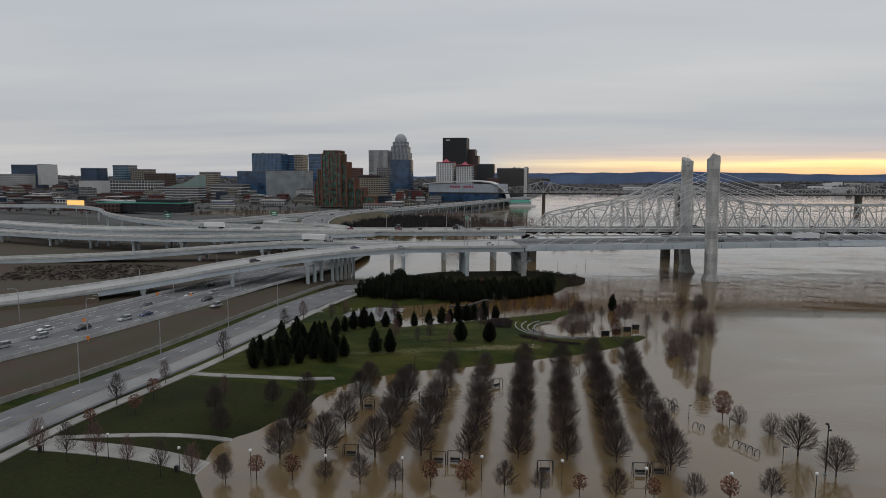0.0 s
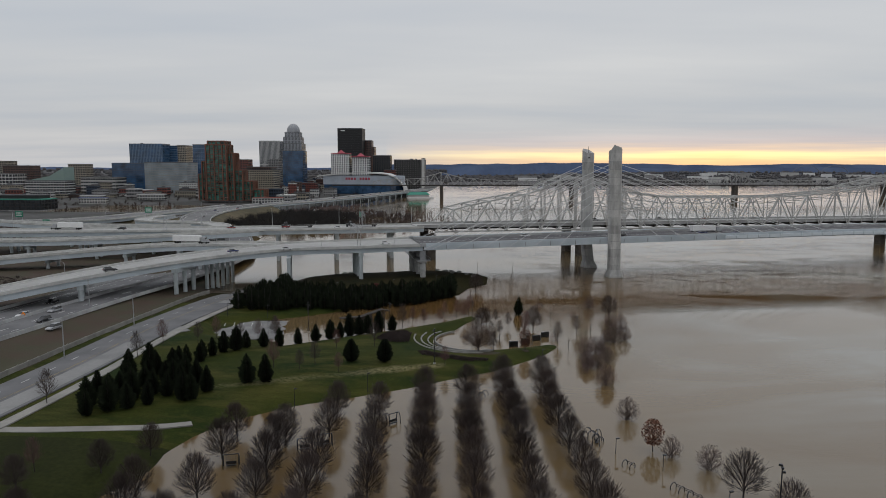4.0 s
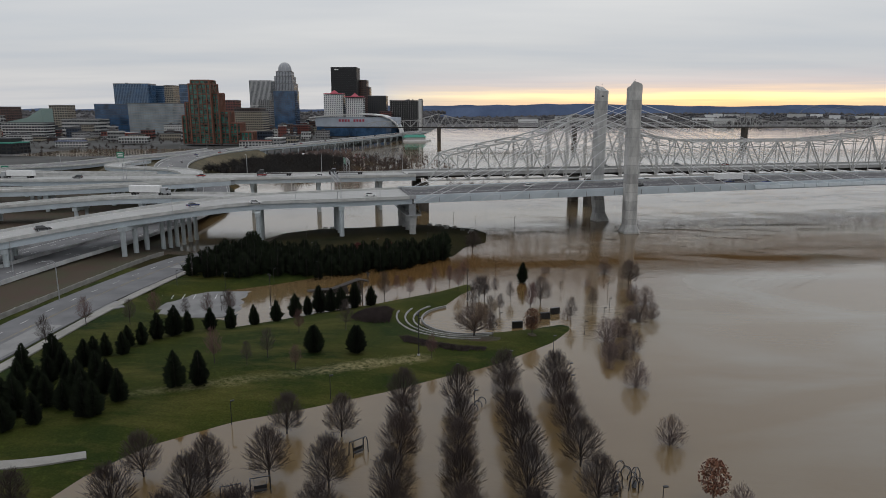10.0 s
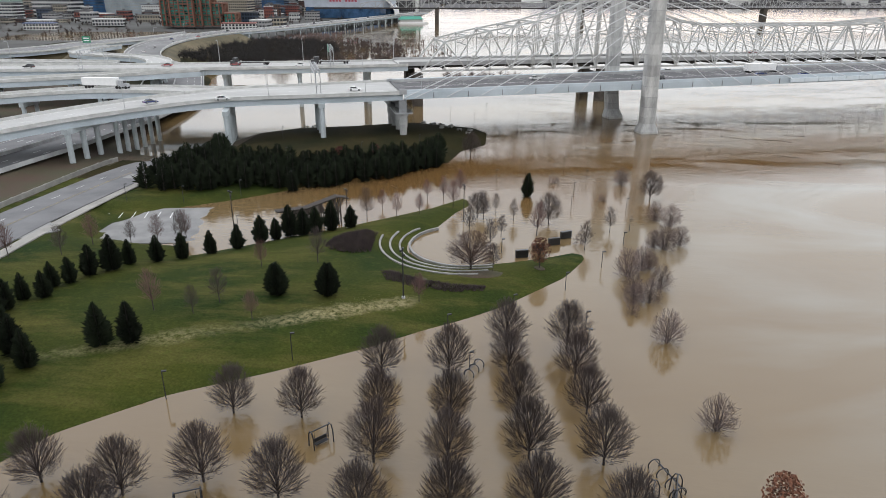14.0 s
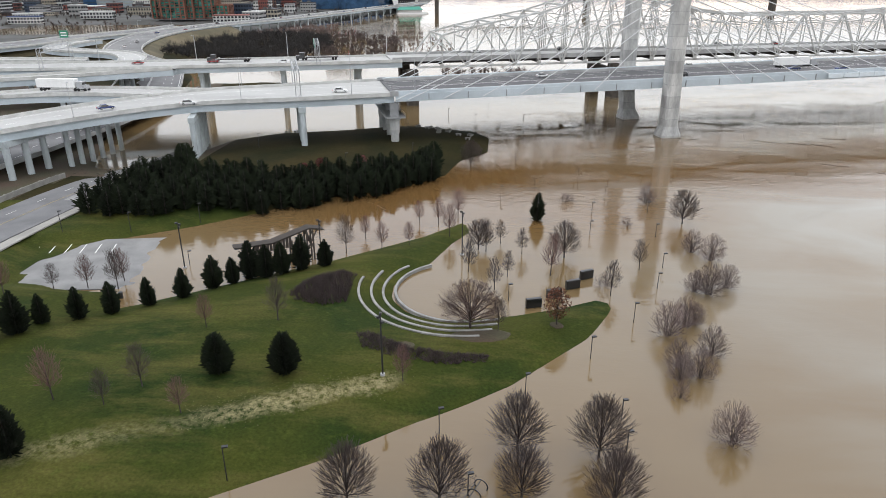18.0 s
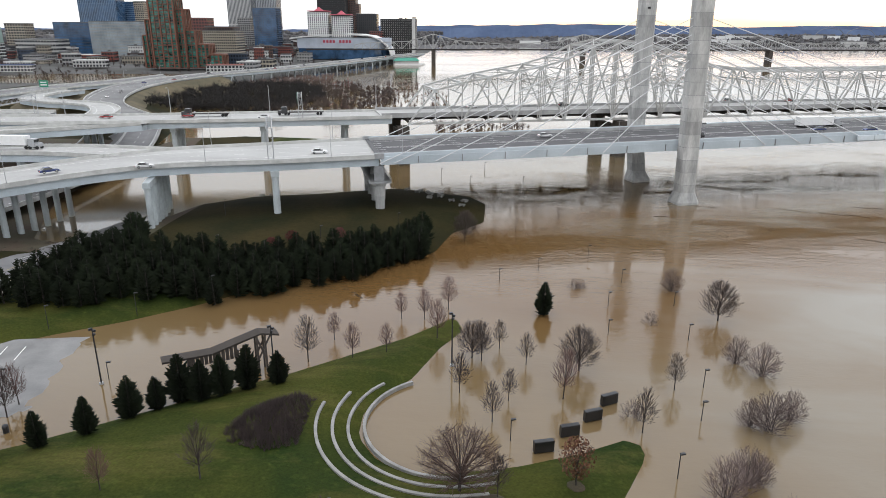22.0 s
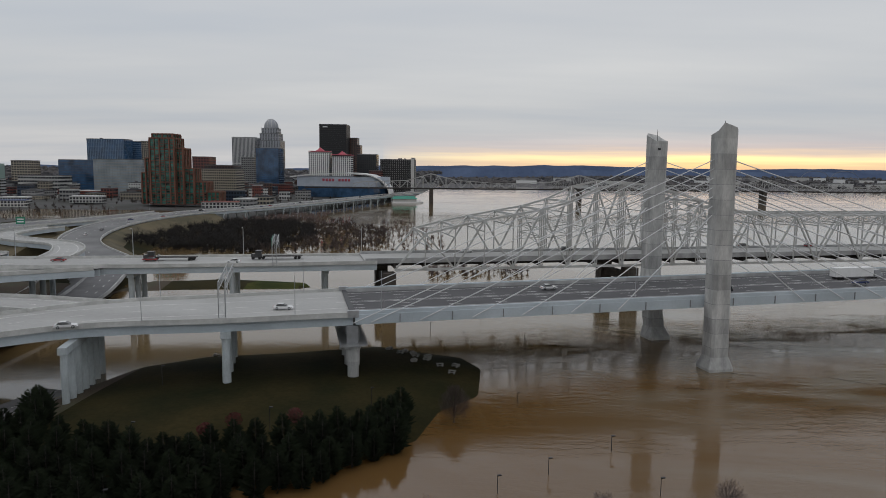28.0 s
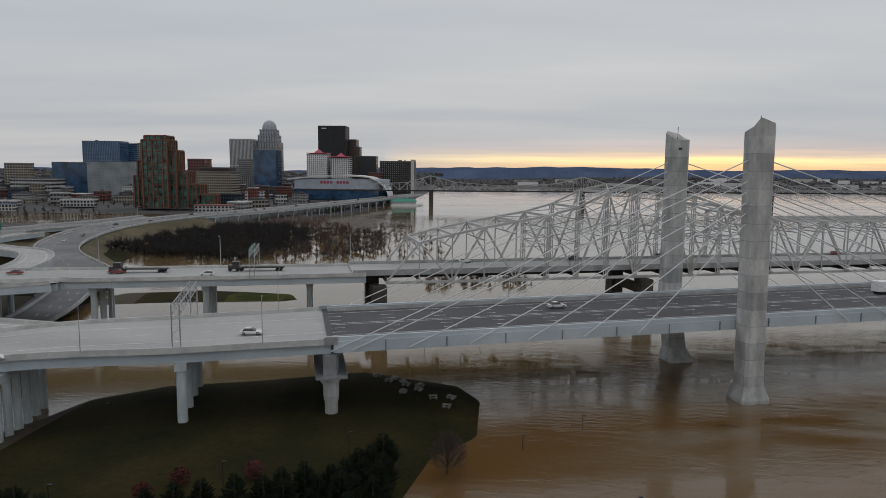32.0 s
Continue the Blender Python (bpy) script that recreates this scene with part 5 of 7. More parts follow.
# shrub beds and red shrubs
def shrub_bed(name, label, outline, h, n, mat, seed):
    rng = random.Random(seed)
    xs, ys = [p[0] for p in outline], [p[1] for p in outline]
    m = Mesh()
    done = 0
    while done < n:
        x, y = rng.uniform(min(xs), max(xs)), rng.uniform(min(ys), max(ys))
        d = float(inside_distance(np.array([(x, y)]), outline)[0])
        if d < 0:
            continue
        done += 1
        z = height_at(x, y)
        for k in range(9):
            a, l = rng.uniform(0, 6.283), rng.uniform(0.2, 0.6)
            top = h * rng.uniform(0.55, 1.0) * min(1, 0.4 + d * 0.4)
            m.tube((x, y, z - 0.1), (x + math.cos(a) * l, y + math.sin(a) * l, z + top), 0.035, 0.014, n=3, caps=False)
    return tagged(m.ob(name, mat), label, "shrubs", kind="stuff")


shrub_bed("shrub_bed", "dense bed of dark purplish leafless shrubs on the lawn", [(-16.3, 119), (-14.8, 124.1), (-9.2, 128.5), (-6.8, 127.4), (-7.0, 117), (-10.7, 114.8), (-15.0, 116.6)], 1.5, 520, "shrub", 3)
shrub_bed("low_hedge", "curved low hedge of dark leafless shrubs", [(-3.6, 106.6), (-2, 102), (3.6, 99.4), (9.3, 98.8), (15.6, 100.3), (15, 101.6), (10, 101.4), (4.6, 102.4), (0.5, 105), (-1.5, 107)], 0.8, 420, "shrub", 4)
rs = bare_tree("red_shrub", "small shrub with dark red leaves", 140, 2.6, 0.3, 1.4, 7, 4, 4, 0.1, 0.05, group="red shrubs")
leafy(rs, 8, 2.6, 1.6, "red_leaf", 420, 0.3)
place([rs], [(-29.3, 191.1), (-25.7, 195.6), (-15.0, 198.2)], 0.8, 1.1, seed=5)


def thicket(name, label, outline, n, h, seed, mat="shrub_dark", r=0.05, stems=24, spread=0.45):
    """Far leafless growth that nobody could count: short stems with brushy crowns."""
    rng = random.Random(seed)
    xs, ys = [p[0] for p in outline], [p[1] for p in outline]
    m = Mesh()
    pts = np.array([(rng.uniform(min(xs), max(xs)), rng.uniform(min(ys), max(ys))) for k in range(n * 4)])
    pts = pts[inside_distance(pts, outline) > 0][:n]
    gz = ground_height(pts)
    for (x, y), g in zip(pts, gz):
        s, g = rng.uniform(0.55, 1.2) * h, max(g, 0) - 0.2
        m.tube((x, y, g), (x, y, g + s * 0.5), r * 2.5, r * 1.5, n=4, caps=False)
        for k in range(stems):
            a, l, u = rng.uniform(0, 6.283), rng.random() ** 0.6 * spread * s, rng.uniform(0.45, 1)
            z0 = g + s * rng.uniform(0.05, 0.5)
            m.tube((x, y, z0), (x + math.cos(a) * l, y + math.sin(a) * l, g + s * u * (1 - 0.35 * (l / (spread * s)) ** 2)), r * 1.3, r * 0.7, n=3, caps=False)
    return tagged(m.ob(name, mat), label, "bushes", kind="stuff")


thicket("flooded_woods", "dense dark woods standing in the flood below the town", [(-185, 470), (-100, 458), (-92, 500), (-84, 560), (-105, 640), (-150, 690), (-205, 660), (-205, 560)], 820, 7.4, 6, r=0.085, stems=32, spread=0.6)
thicket("flooded_woods", "grey leafless trees standing in the flood", [(-110, 456), (-40, 480), (-25, 530), (-38, 610), (-90, 700), (-170, 720), (-110, 640), (-84, 560)], 260, 6.6, 16, mat="twig", r=0.075, stems=28, spread=0.5)
thicket("bank_woods", "grey bare trees along the bank below the interstate", [(-205, 600), (-150, 690), (-110, 690), (-120, 800), (-165, 790)], 160, 6.0, 17, mat="twig_grey", r=0.09, stems=20, spread=0.6)
thicket("flooded_bushes", "sparse leafless bushes in the flood beyond the bridges", [(-60, 460), (10, 480), (10, 560), (-20, 700), (-60, 740), (-40, 600)], 90, 5.0, 7, mat="twig_grey", r=0.08, stems=20)
thicket("lot_trees", "small bare trees standing in the flooded lots", FLOODED_LOTS, 55, 5.0, 18, mat="twig_grey", r=0.09, stems=12, spread=0.4)
thicket("riverbank_brush", "grey brush along the riverbank between the bridges", [(5, 385), (55, 395), (45, 420), (0, 410)], 60, 5, 8, mat="twig_grey", r=0.06)
thicket("roadside_brush", "dark brush on the bank below the ramps", [(-235, 150), (-175, 172), (-165, 205), (-210, 215), (-260, 195)], 800, 1.5, 9, mat="shrub", r=0.03, stems=16, spread=1.2)
thicket("loop_brush", "grey bare trees between the ramps", [(-330, 330), (-250, 340), (-200, 370), (-250, 420), (-340, 440)], 120, 5, 10, mat="twig_grey", r=0.08)


def straw(outline, n, seed):
    """Tufts of pale dead grass left along the high-water line."""
    rng = random.Random(seed)
    m = Mesh()
    for k in range(n):
        i = rng.random()
        u = i * (len(outline) - 1)
        j = min(int(u), len(outline) - 2)
        c = Vector(outline[j]).lerp(Vector(outline[j + 1]), u - j)
        x, y = c.x + rng.gauss(0, 1.6), c.y + rng.gauss(0, 1.1)
        z = height_at(x, y)
        for w2 in range(4):
            a2, l = rng.uniform(0, 6.283), rng.uniform(0.05, 0.15)
            dx, dy = math.cos(a2) * l, math.sin(a2) * l
            m.add([(x - dy * 0.12, y + dx * 0.12, z + 0.02), (x + dy * 0.12, y - dx * 0.12, z + 0.02), (x + dx, y + dy, z + rng.uniform(0.06, 0.2))], [(0, 1, 2)])
    return m


M["straw"] = material("dead_grass", (0.225, 0.20, 0.105), 0.95, var=0.25, scale=1.2, bump=0)
mm_ = straw([(-19, 86.4), (-12, 89.6), (-5, 92.4), (2.6, 95.2)], 1300, 3)
tagged(mm_.ob("dead_grass", "straw"), "strip of pale dead grass on the lawn", "grass", kind="stuff")


# ---- park furniture ----
def shoebox_lamp(h=4.4, two=False):
    t = thing("path_lamp", "dark metal path lamp with a flat head, standing in the flood", "lamp", "path lamps")
    Mesh().tube((0, 0, -1.8), (0, 0, h), 0.07, 0.055, n=8).ob("pole", "dark", t)
    Mesh().box((0.28, 0, h), (0.62, 0.34, 0.16)).ob("lamp_head", "dark", t)
    return t


def spread_copies(proto, spots, z=None, seed=1, turn=None, deep=0.0):
    rng = random.Random(seed)
    for i, (x, y) in enumerate(spots):
        g = max(height_at(x, y), -deep) if z is None else z
        m = pose(x, y, g, 0, 0, rng.uniform(0, 360) if turn is None else turn)
        if i == 0:
            proto.matrix_basis = m
        else:
            copy_thing(proto, m)


spread_copies(shoebox_lamp(), [(8.8, 86.0), (19.6, 93.3), (29.7, 102.8), (38.4, 113.5), (45.5, 125.7), (48.9, 134.4), (52.0, 150.1), (54.2, 164.7), (30.8, 88.9), (19.5, 120.6), (38.8, 151.7), (41.6, 164.3), (47.2, 176.8),
                               (43.4, 192.9), (30.7, 183.2), (21.8, 176.6), (41.5, 225.7), (28.7, 215.5), (35.6, 46.4), (42, 39.7), (48, 27), (-34.3, 166.2), (-45.1, 157.3), (-57.4, 150.8), (-70.0, 147.7), (-39.0, 134.7),
                               (-51.3, 130.0), (-18.7, 194.7), (-40.0, 186.2), (-1.6, 207.2), (-48.9, 218.3), (33.2, 239), (18, 268), (36, 268), (8, 280), (24, 292), (-28, 68), (-13.5, 77.5), (12, 76), (30, 83)], turn=15, deep=1.5)


def globe_lamp():
    t = thing("globe_lamp", "dark post lamp with a white glass globe", "lamp", "globe lamps")
    Mesh().tube((0, 0, -1.0), (0, 0, 4.0), 0.07, 0.05, n=8).ob("pole", "dark", t)
    m = Mesh()
    n, k2 = 10, 6
    pts = [(0, 0, 4.0)] + [(0.27 * math.sin(math.pi * j / k2) * math.cos(2 * math.pi * i / n), 0.27 * math.sin(math.pi * j / k2) * math.sin(2 * math.pi * i / n), 4.27 - 0.27 * math.cos(math.pi * j / k2)) for j in range(1, k2) for i in range(n)] + [(0, 0, 4.54)]
    faces = [(0, 1 + (i + 1) % n, 1 + i) for i in range(n)]
    for j in range(k2 - 2):
        faces += [(1 + j * n + i, 1 + j * n + (i + 1) % n, 1 + (j + 1) * n + (i + 1) % n, 1 + (j + 1) * n + i) for i in range(n)]
    last = len(pts) - 1
    faces += [(last, 1 + (k2 - 2) * n + i, 1 + (k2 - 2) * n + (i + 1) % n) for i in range(n)]
    m.add(pts, faces).ob("globe", "white", t, "white glass globe", smooth=True)
    return t


spread_copies(globe_lamp(), [(-42.6, 5.3), (-29.4, 5.6), (-16.7, 7.0), (-3.9, 10.0), (9.2, 10.8), (22.4, 10.3), (35.3, 10.8), (48.5, 13.3), (-79.6, 2.3), (-67.2, 2.5), (-54.1, 2.7)], seed=2)


def tall_lamp():
    t = thing("tall_park_lamp", "tall black park light mast with small spotlights", "lamp", "tall light masts")
    Mesh().tube((0, 0, -1.5), (0, 0, 9.0), 0.13, 0.09, n=8).ob("mast", "dark", t)
    for z, a in ((8.9, 0), (8.6, 2.1), (7.9, 4.0)):
        Mesh().box((0.25 * math.cos(a), 0.25 * math.sin(a), z), (0.45, 0.3, 0.3), a).ob("spotlight", "dark", t)
    Mesh().tube((0, 0, -0.1), (0, 0, 0.25), 0.35, 0.3, n=10).ob("footing", "concrete", t)
    return t


spread_copies(tall_lamp(), [(1.2, 95.9), (12.0, 140.2), (53.6, 23.2), (-14.0, 134.0), (-39.5, 133.5)], seed=3)


def swing_frame():
    t = thing("swing_bench", "black metal swing frame with a hanging bench, half under water", "swing", "swing benches")
    for x in (-1.3, 1.3):
        f = Mesh()
        pts = [Vector((x, -0.7, -1.5)), Vector((x, -0.55, 1.6)), Vector((x, -0.25, 2.25)), Vector((x, 0.25, 2.25)), Vector((x, 0.55, 1.6)), Vector((x, 0.7, -1.5))]
        f.pipe(pts, 0.075)
        f.ob("arch", "dark", t)
    Mesh().tube((-1.3, 0, 2.28), (1.3, 0, 2.28), 0.075, n=6).ob("top_beam", "dark", t)
    Mesh().box((0, 0, 0.35), (1.7, 0.5, 0.08)).ob("seat", "dark", t)
    Mesh().box((0, 0.25, 0.7), (1.7, 0.06, 0.5)).ob("backrest", "dark", t)
    for x in (-0.8, 0.8):
        Mesh().tube((x, 0.1, 0.4), (x, 0.1, 2.28), 0.02, n=4).ob("chain", "dark", t)
    return t


SW = [(-28.2, 15.3, 5), (-12.2, 15.4, 5), (-9.3, 16.0, 5), (6.4, 14.9, 8), (22.4, 17.0, 8), (25.6, 18.0, 10), (-5.9, 59.3, 42), (-32.0, 39.5, 14), (-20.9, 46.6, 20), (-17.6, 48.6, 20), (30.5, 50, 70), (33.2, 51.0, 70)]
sw = swing_frame()
for i, (x, y, a) in enumerate(SW):
    m = pose(x, y, 0.0, 0, 0, a)
    if i:
        copy_thing(sw, m)
    else:
        sw.matrix_basis = m


def hoop_rack(n):
    t = thing("hoop_frame", "row of black metal hoops joined by rails, in the flood", "rack", "hoop frames")
    for k in range(n):
        h = Mesh()
        pts = [Vector((k * 1.6, 0.75 * math.cos(a), 0.35 + 0.75 * math.sin(a))) for a in np.linspace(-0.6, math.pi + 0.6, 14)]
        h.pipe(pts, 0.07)
        h.ob("hoop", "dark", t)
    for y, z in ((0.0, 1.1), (0.7, 0.4)):
        Mesh().tube((0, y, z), ((n - 1) * 1.6, y, z), 0.05, n=6).ob("rail", "dark", t)
    return t


hoop_rack(2).matrix_basis = pose(36.0, 41.6, 0, 0, 0, -52)
hoop_rack(4).matrix_basis = pose(41.7, 33.4, 0, 0, 0, -56)
hoop_rack(4).matrix_basis = pose(32.4, 56.0, 0, 0, 0, -72)
hoop_rack(3).matrix_basis = pose(11.9, 74.3, 0, 0, 0, 62)


M["black_panel"] = material("black_panel", (0.012, 0.012, 0.013), 0.3, var=0.1, bump=0)


def stage_box():
    t = thing("sign_box", "black metal exhibit box standing on legs in the flood", "box", "black boxes")
    m = Mesh().box((0, 0, 1.25), (2.6, 0.7, 1.6))
    bm = bmesh.new()
    bm.from_mesh(m.data("tmp"))
    bmesh.ops.bevel(bm, geom=bm.edges[:], offset=0.06, segments=1, affect="EDGES")
    me = bpy.data.meshes.new("case")
    bm.to_mesh(me)
    me.materials.append(M["black_panel"])
    new("case", me).parent = t
    Mesh().box((0, -0.36, 1.3), (2.2, 0.03, 1.2)).ob("panel", "black_panel", t)
    for x in (-1.0, 1.0):
        Mesh().box((x, 0, -0.4), (0.2, 0.5, 1.8)).ob("leg", "dark", t)
    return t


sb = stage_box()
for i, (x, y, a) in enumerate(((23.4, 118.4, 12), (27.2, 121.9, 15), (30.9, 125.5, 20), (34.0, 129.6, 25))):
    m = pose(x, y, -0.4, 0, 0, a)
    if i:
        copy_thing(sb, m)
    else:
        sb.matrix_basis = m

# curved seat walls of the small amphitheatre
for k, (r, a0, a1) in enumerate(((11.8, 121, 296), (13.9, 137, 290), (15.9, 157, 284), (18.0, 170, 276))):
    cx, cy = 12.3, 124.2
    line = []
    for a in np.linspace(radians(a0), radians(a1), 44):
        x, y = cx + r * math.cos(a), cy + r * math.sin(a)
        line.append(Vector((x, y, max(0.35, height_at(x, y)) + 0.22)))
    zs = np.convolve([p.z for p in line], np.ones(9) / 9, "same")
    for i in range(4, len(line) - 4):
        line[i].z = float(zs[i])
    o = Mesh().sweep(line, [(0.2, 0), (-0.2, 0), (-0.22, -0.9), (0.22, -0.9)]).ob("seat_wall", "seat_stone")
    tagged(o, "curved pale stone seat wall in the grass amphitheatre", "wall", "amphitheatre seat walls")

# the boathouse shelter by the flooded car park
M["shed_wood"] = material("weathered_wood", (0.075, 0.060, 0.050), 0.9, var=0.2, scale=1.2, bump=0.2)
M["shed_roof"] = material("dark_metal_roof", (0.040, 0.032, 0.026), 0.9, var=0.1, bump=0)


def shelter():
    t = thing("boat_shelter", "open timber shelter with a bent dark roof and slatted wall", "shelter", at=(-22.2, 136.2, 0), rz=29)
    line = [(-8.4, 5.1), (-1.6, 4.9), (5.5, 6.6), (8.2, 5.9)]
    for (u0, z0), (u1, z1), nm in zip(line, line[1:], ("low_roof", "high_roof", "end_roof")):
        Mesh().add([(u, y, z + dz) for u, z in ((u0, z0), (u1, z1)) for y in (-1.7, 0.4) for dz in (-0.3, 0)],
                   [(0, 2, 3, 1), (4, 5, 7, 6), (0, 1, 5, 4), (2, 6, 7, 3), (1, 3, 7, 5), (0, 4, 6, 2)]).ob(nm, "shed_roof", t)
    for k in range(12):
        u = -4.9 + 0.6 * k
        top = 4.7 + max(0.0, (u + 1.6) * 0.24)
        Mesh().box((u, -1.5, (3.3 + top) / 2), (0.5, 0.1, top - 3.3)).ob("plank", "shed_wood", t)
    for u in (-4.6, -1.0, 2.0):
        for y in (-1.5, 0.2):
            Mesh().box((u, y, 1.4), (0.28, 0.28, 6.4)).ob("post", "shed_wood", t)
    for u in (4.9, 6.1):
        for y in (-1.5, 0.2):
            Mesh().box((u, y, 2.0), (0.26, 0.26, 8.2)).ob("post", "shed_wood", t)
    for y in (-1.5, 0.2):
        Mesh().beam((4.9, y, 2.2), (6.9, y, 5.9), 0.18, 0.22).ob("brace", "shed_wood", t)
        Mesh().beam((6.1, y, 2.2), (4.9, y, 5.9), 0.18, 0.22).ob("brace", "shed_wood", t)
    return t


shelter()

# flooded car park
pk = Mesh()
NU, NV = 36, 12
pts = []
for k in range(NU + 1):
    u = k / NU
    for q in range(NV + 1):
        v = q / NV
        x = -76.0 + 39 * u - 5.0 * (1 - u) * v + 2 * (1 - v)
        y = 121.5 + 4.5 * u + v * (22.4 + 2.5 * u)
        z = 0.62 - 0.75 * u ** 0.8 + 0.10 * noise.noise((x * 0.23, y * 0.23, 2)) + 0.04 * noise.noise((x * 0.9, y * 0.9, 5)) - 0.5 * max(0.0, u - 0.6)
        pts.append((x, y, z))
pk.add(pts, [(k * (NV + 1) + q, (k + 1) * (NV + 1) + q, (k + 1) * (NV + 1) + q + 1, k * (NV + 1) + q + 1) for k in range(NU) for q in range(NV)])
edge = [k * (NV + 1) for k in range(NU + 1)]
base = len(pk.v)
pk.v += [(pts[e][0], pts[e][1], -0.9) for e in edge]
pk.f += [(edge[k], base + k, base + k + 1, edge[k + 1]) for k in range(NU)]
pk = pk.ob("car_park", material("worn_lot_asphalt", (0.215, 0.213, 0.208), 0.8, var=0.15, scale=0.2, fine=20, bump=0.05, tint=(0.15, 0.15, 0.148)))
tagged(pk, "grey asphalt car park sinking under the flood", "car park", kind="structure")
for k in range(7):
    x = -75.0 + 2.9 * k
    z = 0.62 - 0.75 * max(0.0, (x + 79) / 39) ** 0.8 + 0.08
    Mesh().beam((x, 143.4 + 0.2 * k, z), (x + 1.0, 138.8 + 0.2 * k, z), 0.14, 0.03).ob("stall_line", "white", pk)
ground_strip("access_road", "short grey access road to the car park", [(-88, 120.5), (-82, 123.6), (-77, 128.5)], 10, "lane_conc", 0.16, ease=2)

# paths on the lawn
ground_strip("footpath", "pale concrete footpath crossing the lawn", [(-80.5, 48.4), (-67, 49.4), (-54, 52.0), (-45.6, 56.4)], 2.4, "sidewalk", 0.12, category="path", step=2.0, ease=0)
ground_strip("footpath", "pale concrete footpath along the lower lawn", [(-82.4, 7.7), (-71, 11.8), (-60, 16), (-50.5, 19.2)], 1.7, "sidewalk", 0.12, category="path", step=2.0, ease=0)
ground_strip("plaza", "pale concrete plaza path at the lawn's corner", [(-82.5, 4.7), (-73, 5.2), (-62, 5.6), (-49.5, 5.9)], 5.0, "sidewalk", 0.14, category="path", step=2.0, ease=0)


def litter_bin():
    t = thing("litter_bin", "black round metal litter bin", "bin", "litter bins")
    Mesh().tube((0, 0, -0.1), (0, 0, 0.95), 0.34, 0.38, n=10).ob("drum", "dark", t)
    Mesh().tube((0, 0, 0.95), (0, 0, 1.1), 0.4, 0.3, n=10).ob("lid", "dark", t)
    return t


spread_copies(litter_bin(), [(-80.2, 2.2), (-54.6, 2.6), (-41.2, 26.3), (-45.5, 121.0)], seed=8)


def work_sign():
    t = thing("roadwork_sign", "orange diamond roadwork sign on a low stand", "sign", "roadwork signs")
    Mesh().add([(0, -0.04, 0.5), (0.75, -0.04, 1.25), (0, -0.04, 2.0), (-0.75, -0.04, 1.25), (0, 0.04, 0.5), (0.75, 0.04, 1.25), (0, 0.04, 2.0), (-0.75, 0.04, 1.25)],
               [(0, 1, 2, 3), (7, 6, 5, 4), (0, 4, 5, 1), (1, 5, 6, 2), (2, 6, 7, 3), (3, 7, 4, 0)]).ob("panel", "sign_orange", t)
    Mesh().box((0, 0.08, 0.5), (0.1, 0.1, 1.4)).ob("stand", "galv", t)
    return t


M["sign_orange"] = material("sign_orange", (0.75, 0.22, 0.02), 0.6, var=0.05, bump=0)
spread_copies(work_sign(), [(-143.2, 132.5), (-129.5, 132.9), (-137.4, 85.5), (-120.4, 65.6)], turn=0)

# picnic tables on the low lawn under the bridge
def picnic():
    t = thing("picnic_table", "pale concrete picnic table with benches on the low lawn", "table", "picnic tables")
    Mesh().box((0, 0, 0.72), (1.8, 0.7, 0.09)).ob("tabletop", "seat_stone", t)
    for y in (-0.75, 0.75):
        Mesh().box((0, y, 0.43), (1.8, 0.28, 0.08)).ob("bench", "seat_stone", t)
    for x in (-0.6, 0.6):
        Mesh().box((x, 0, 0.34), (0.12, 1.5, 0.7)).ob("support", "seat_stone", t)
    return t


spread_copies(picnic(), [(-2.4, 254.2), (2.0, 252), (4.4, 249.3), (5.3, 246.1), (5.1, 240.2), (8.3, 242.3), (11.7, 237.6), (14.7, 233.2), (1.1, 249.2), (8.4, 246), (15.6, 238.9), (-44, 247), (-47, 246.5)], seed=5)

# parapet wall between the riverside road and the interstate
M["wall_conc"] = material("weathered_wall_concrete", (0.27, 0.262, 0.24), 0.85, var=0.18, scale=0.4, bump=0.1)
pw = thing("roadside_wall", "long pale concrete parapet wall with posts beside the road", "wall")
WL = smooth_line([(-109.5, -30, 0), (-106.2, 20.9, 0), (-102.8, 41.6, 0), (-99.6, 70.9, 0), (-97.2, 119.2, 0), (-92.6, 171.2, 0), (-90.5, 186, 0)], 3.6)
for a, b in zip(WL, WL[1:]):
    za, zb = height_at(a.x, a.y), height_at(b.x, b.y)
    Mesh().beam(Vector((a.x, a.y, za + 0.55)), Vector((b.x, b.y, zb + 0.55)), 0.28, 1.5).ob("wall_panel", "wall_conc", pw)
    Mesh().box((a.x, a.y, za + 0.6), (0.4, 0.4, 1.62)).ob("wall_post", "wall_conc", pw)


# highway lights
def street_lamp(h=10.5):
    t = thing("street_lamp", "tall galvanised street lamp with a curved arm", "lamp", "street lamps")
    Mesh().tube((0, 0, -0.5), (0, 0, h - 1.2), 0.16, 0.11, n=8).ob("pole", "galv", t)
    arm = Mesh()
    pts = [Vector((0.0, 0, h - 1.2)), Vector((0.15, 0, h - 0.5)), Vector((0.6, 0, h - 0.1)), Vector((1.4, 0, h)), Vector((2.3, 0, h - 0.05))]
    arm.pipe(pts, 0.08)
    arm.ob("arm", "galv", t)
    Mesh().box((2.6, 0, h - 0.08), (0.8, 0.3, 0.16)).ob("lamp_head", "galv", t)
    return t


sl = street_lamp()
LAMPS = [(-99.5, 36, 200), (-96, 62, 200), (-94, 95, 195), (-93, 130, 195), (-104.5, 10, 200), (-128, 75, 0), (-122, 110, 0), (-160, 85, 200), (-152, 135, 190), (-147, 185, 190), (-118, 150, 0)]
for i, (x, y, a) in enumerate(LAMPS):
    m = pose(x, y, height_at(x, y), 0, 0, a)
    if i:
        copy_thing(sl, m)
    else:
        sl.matrix_basis = m
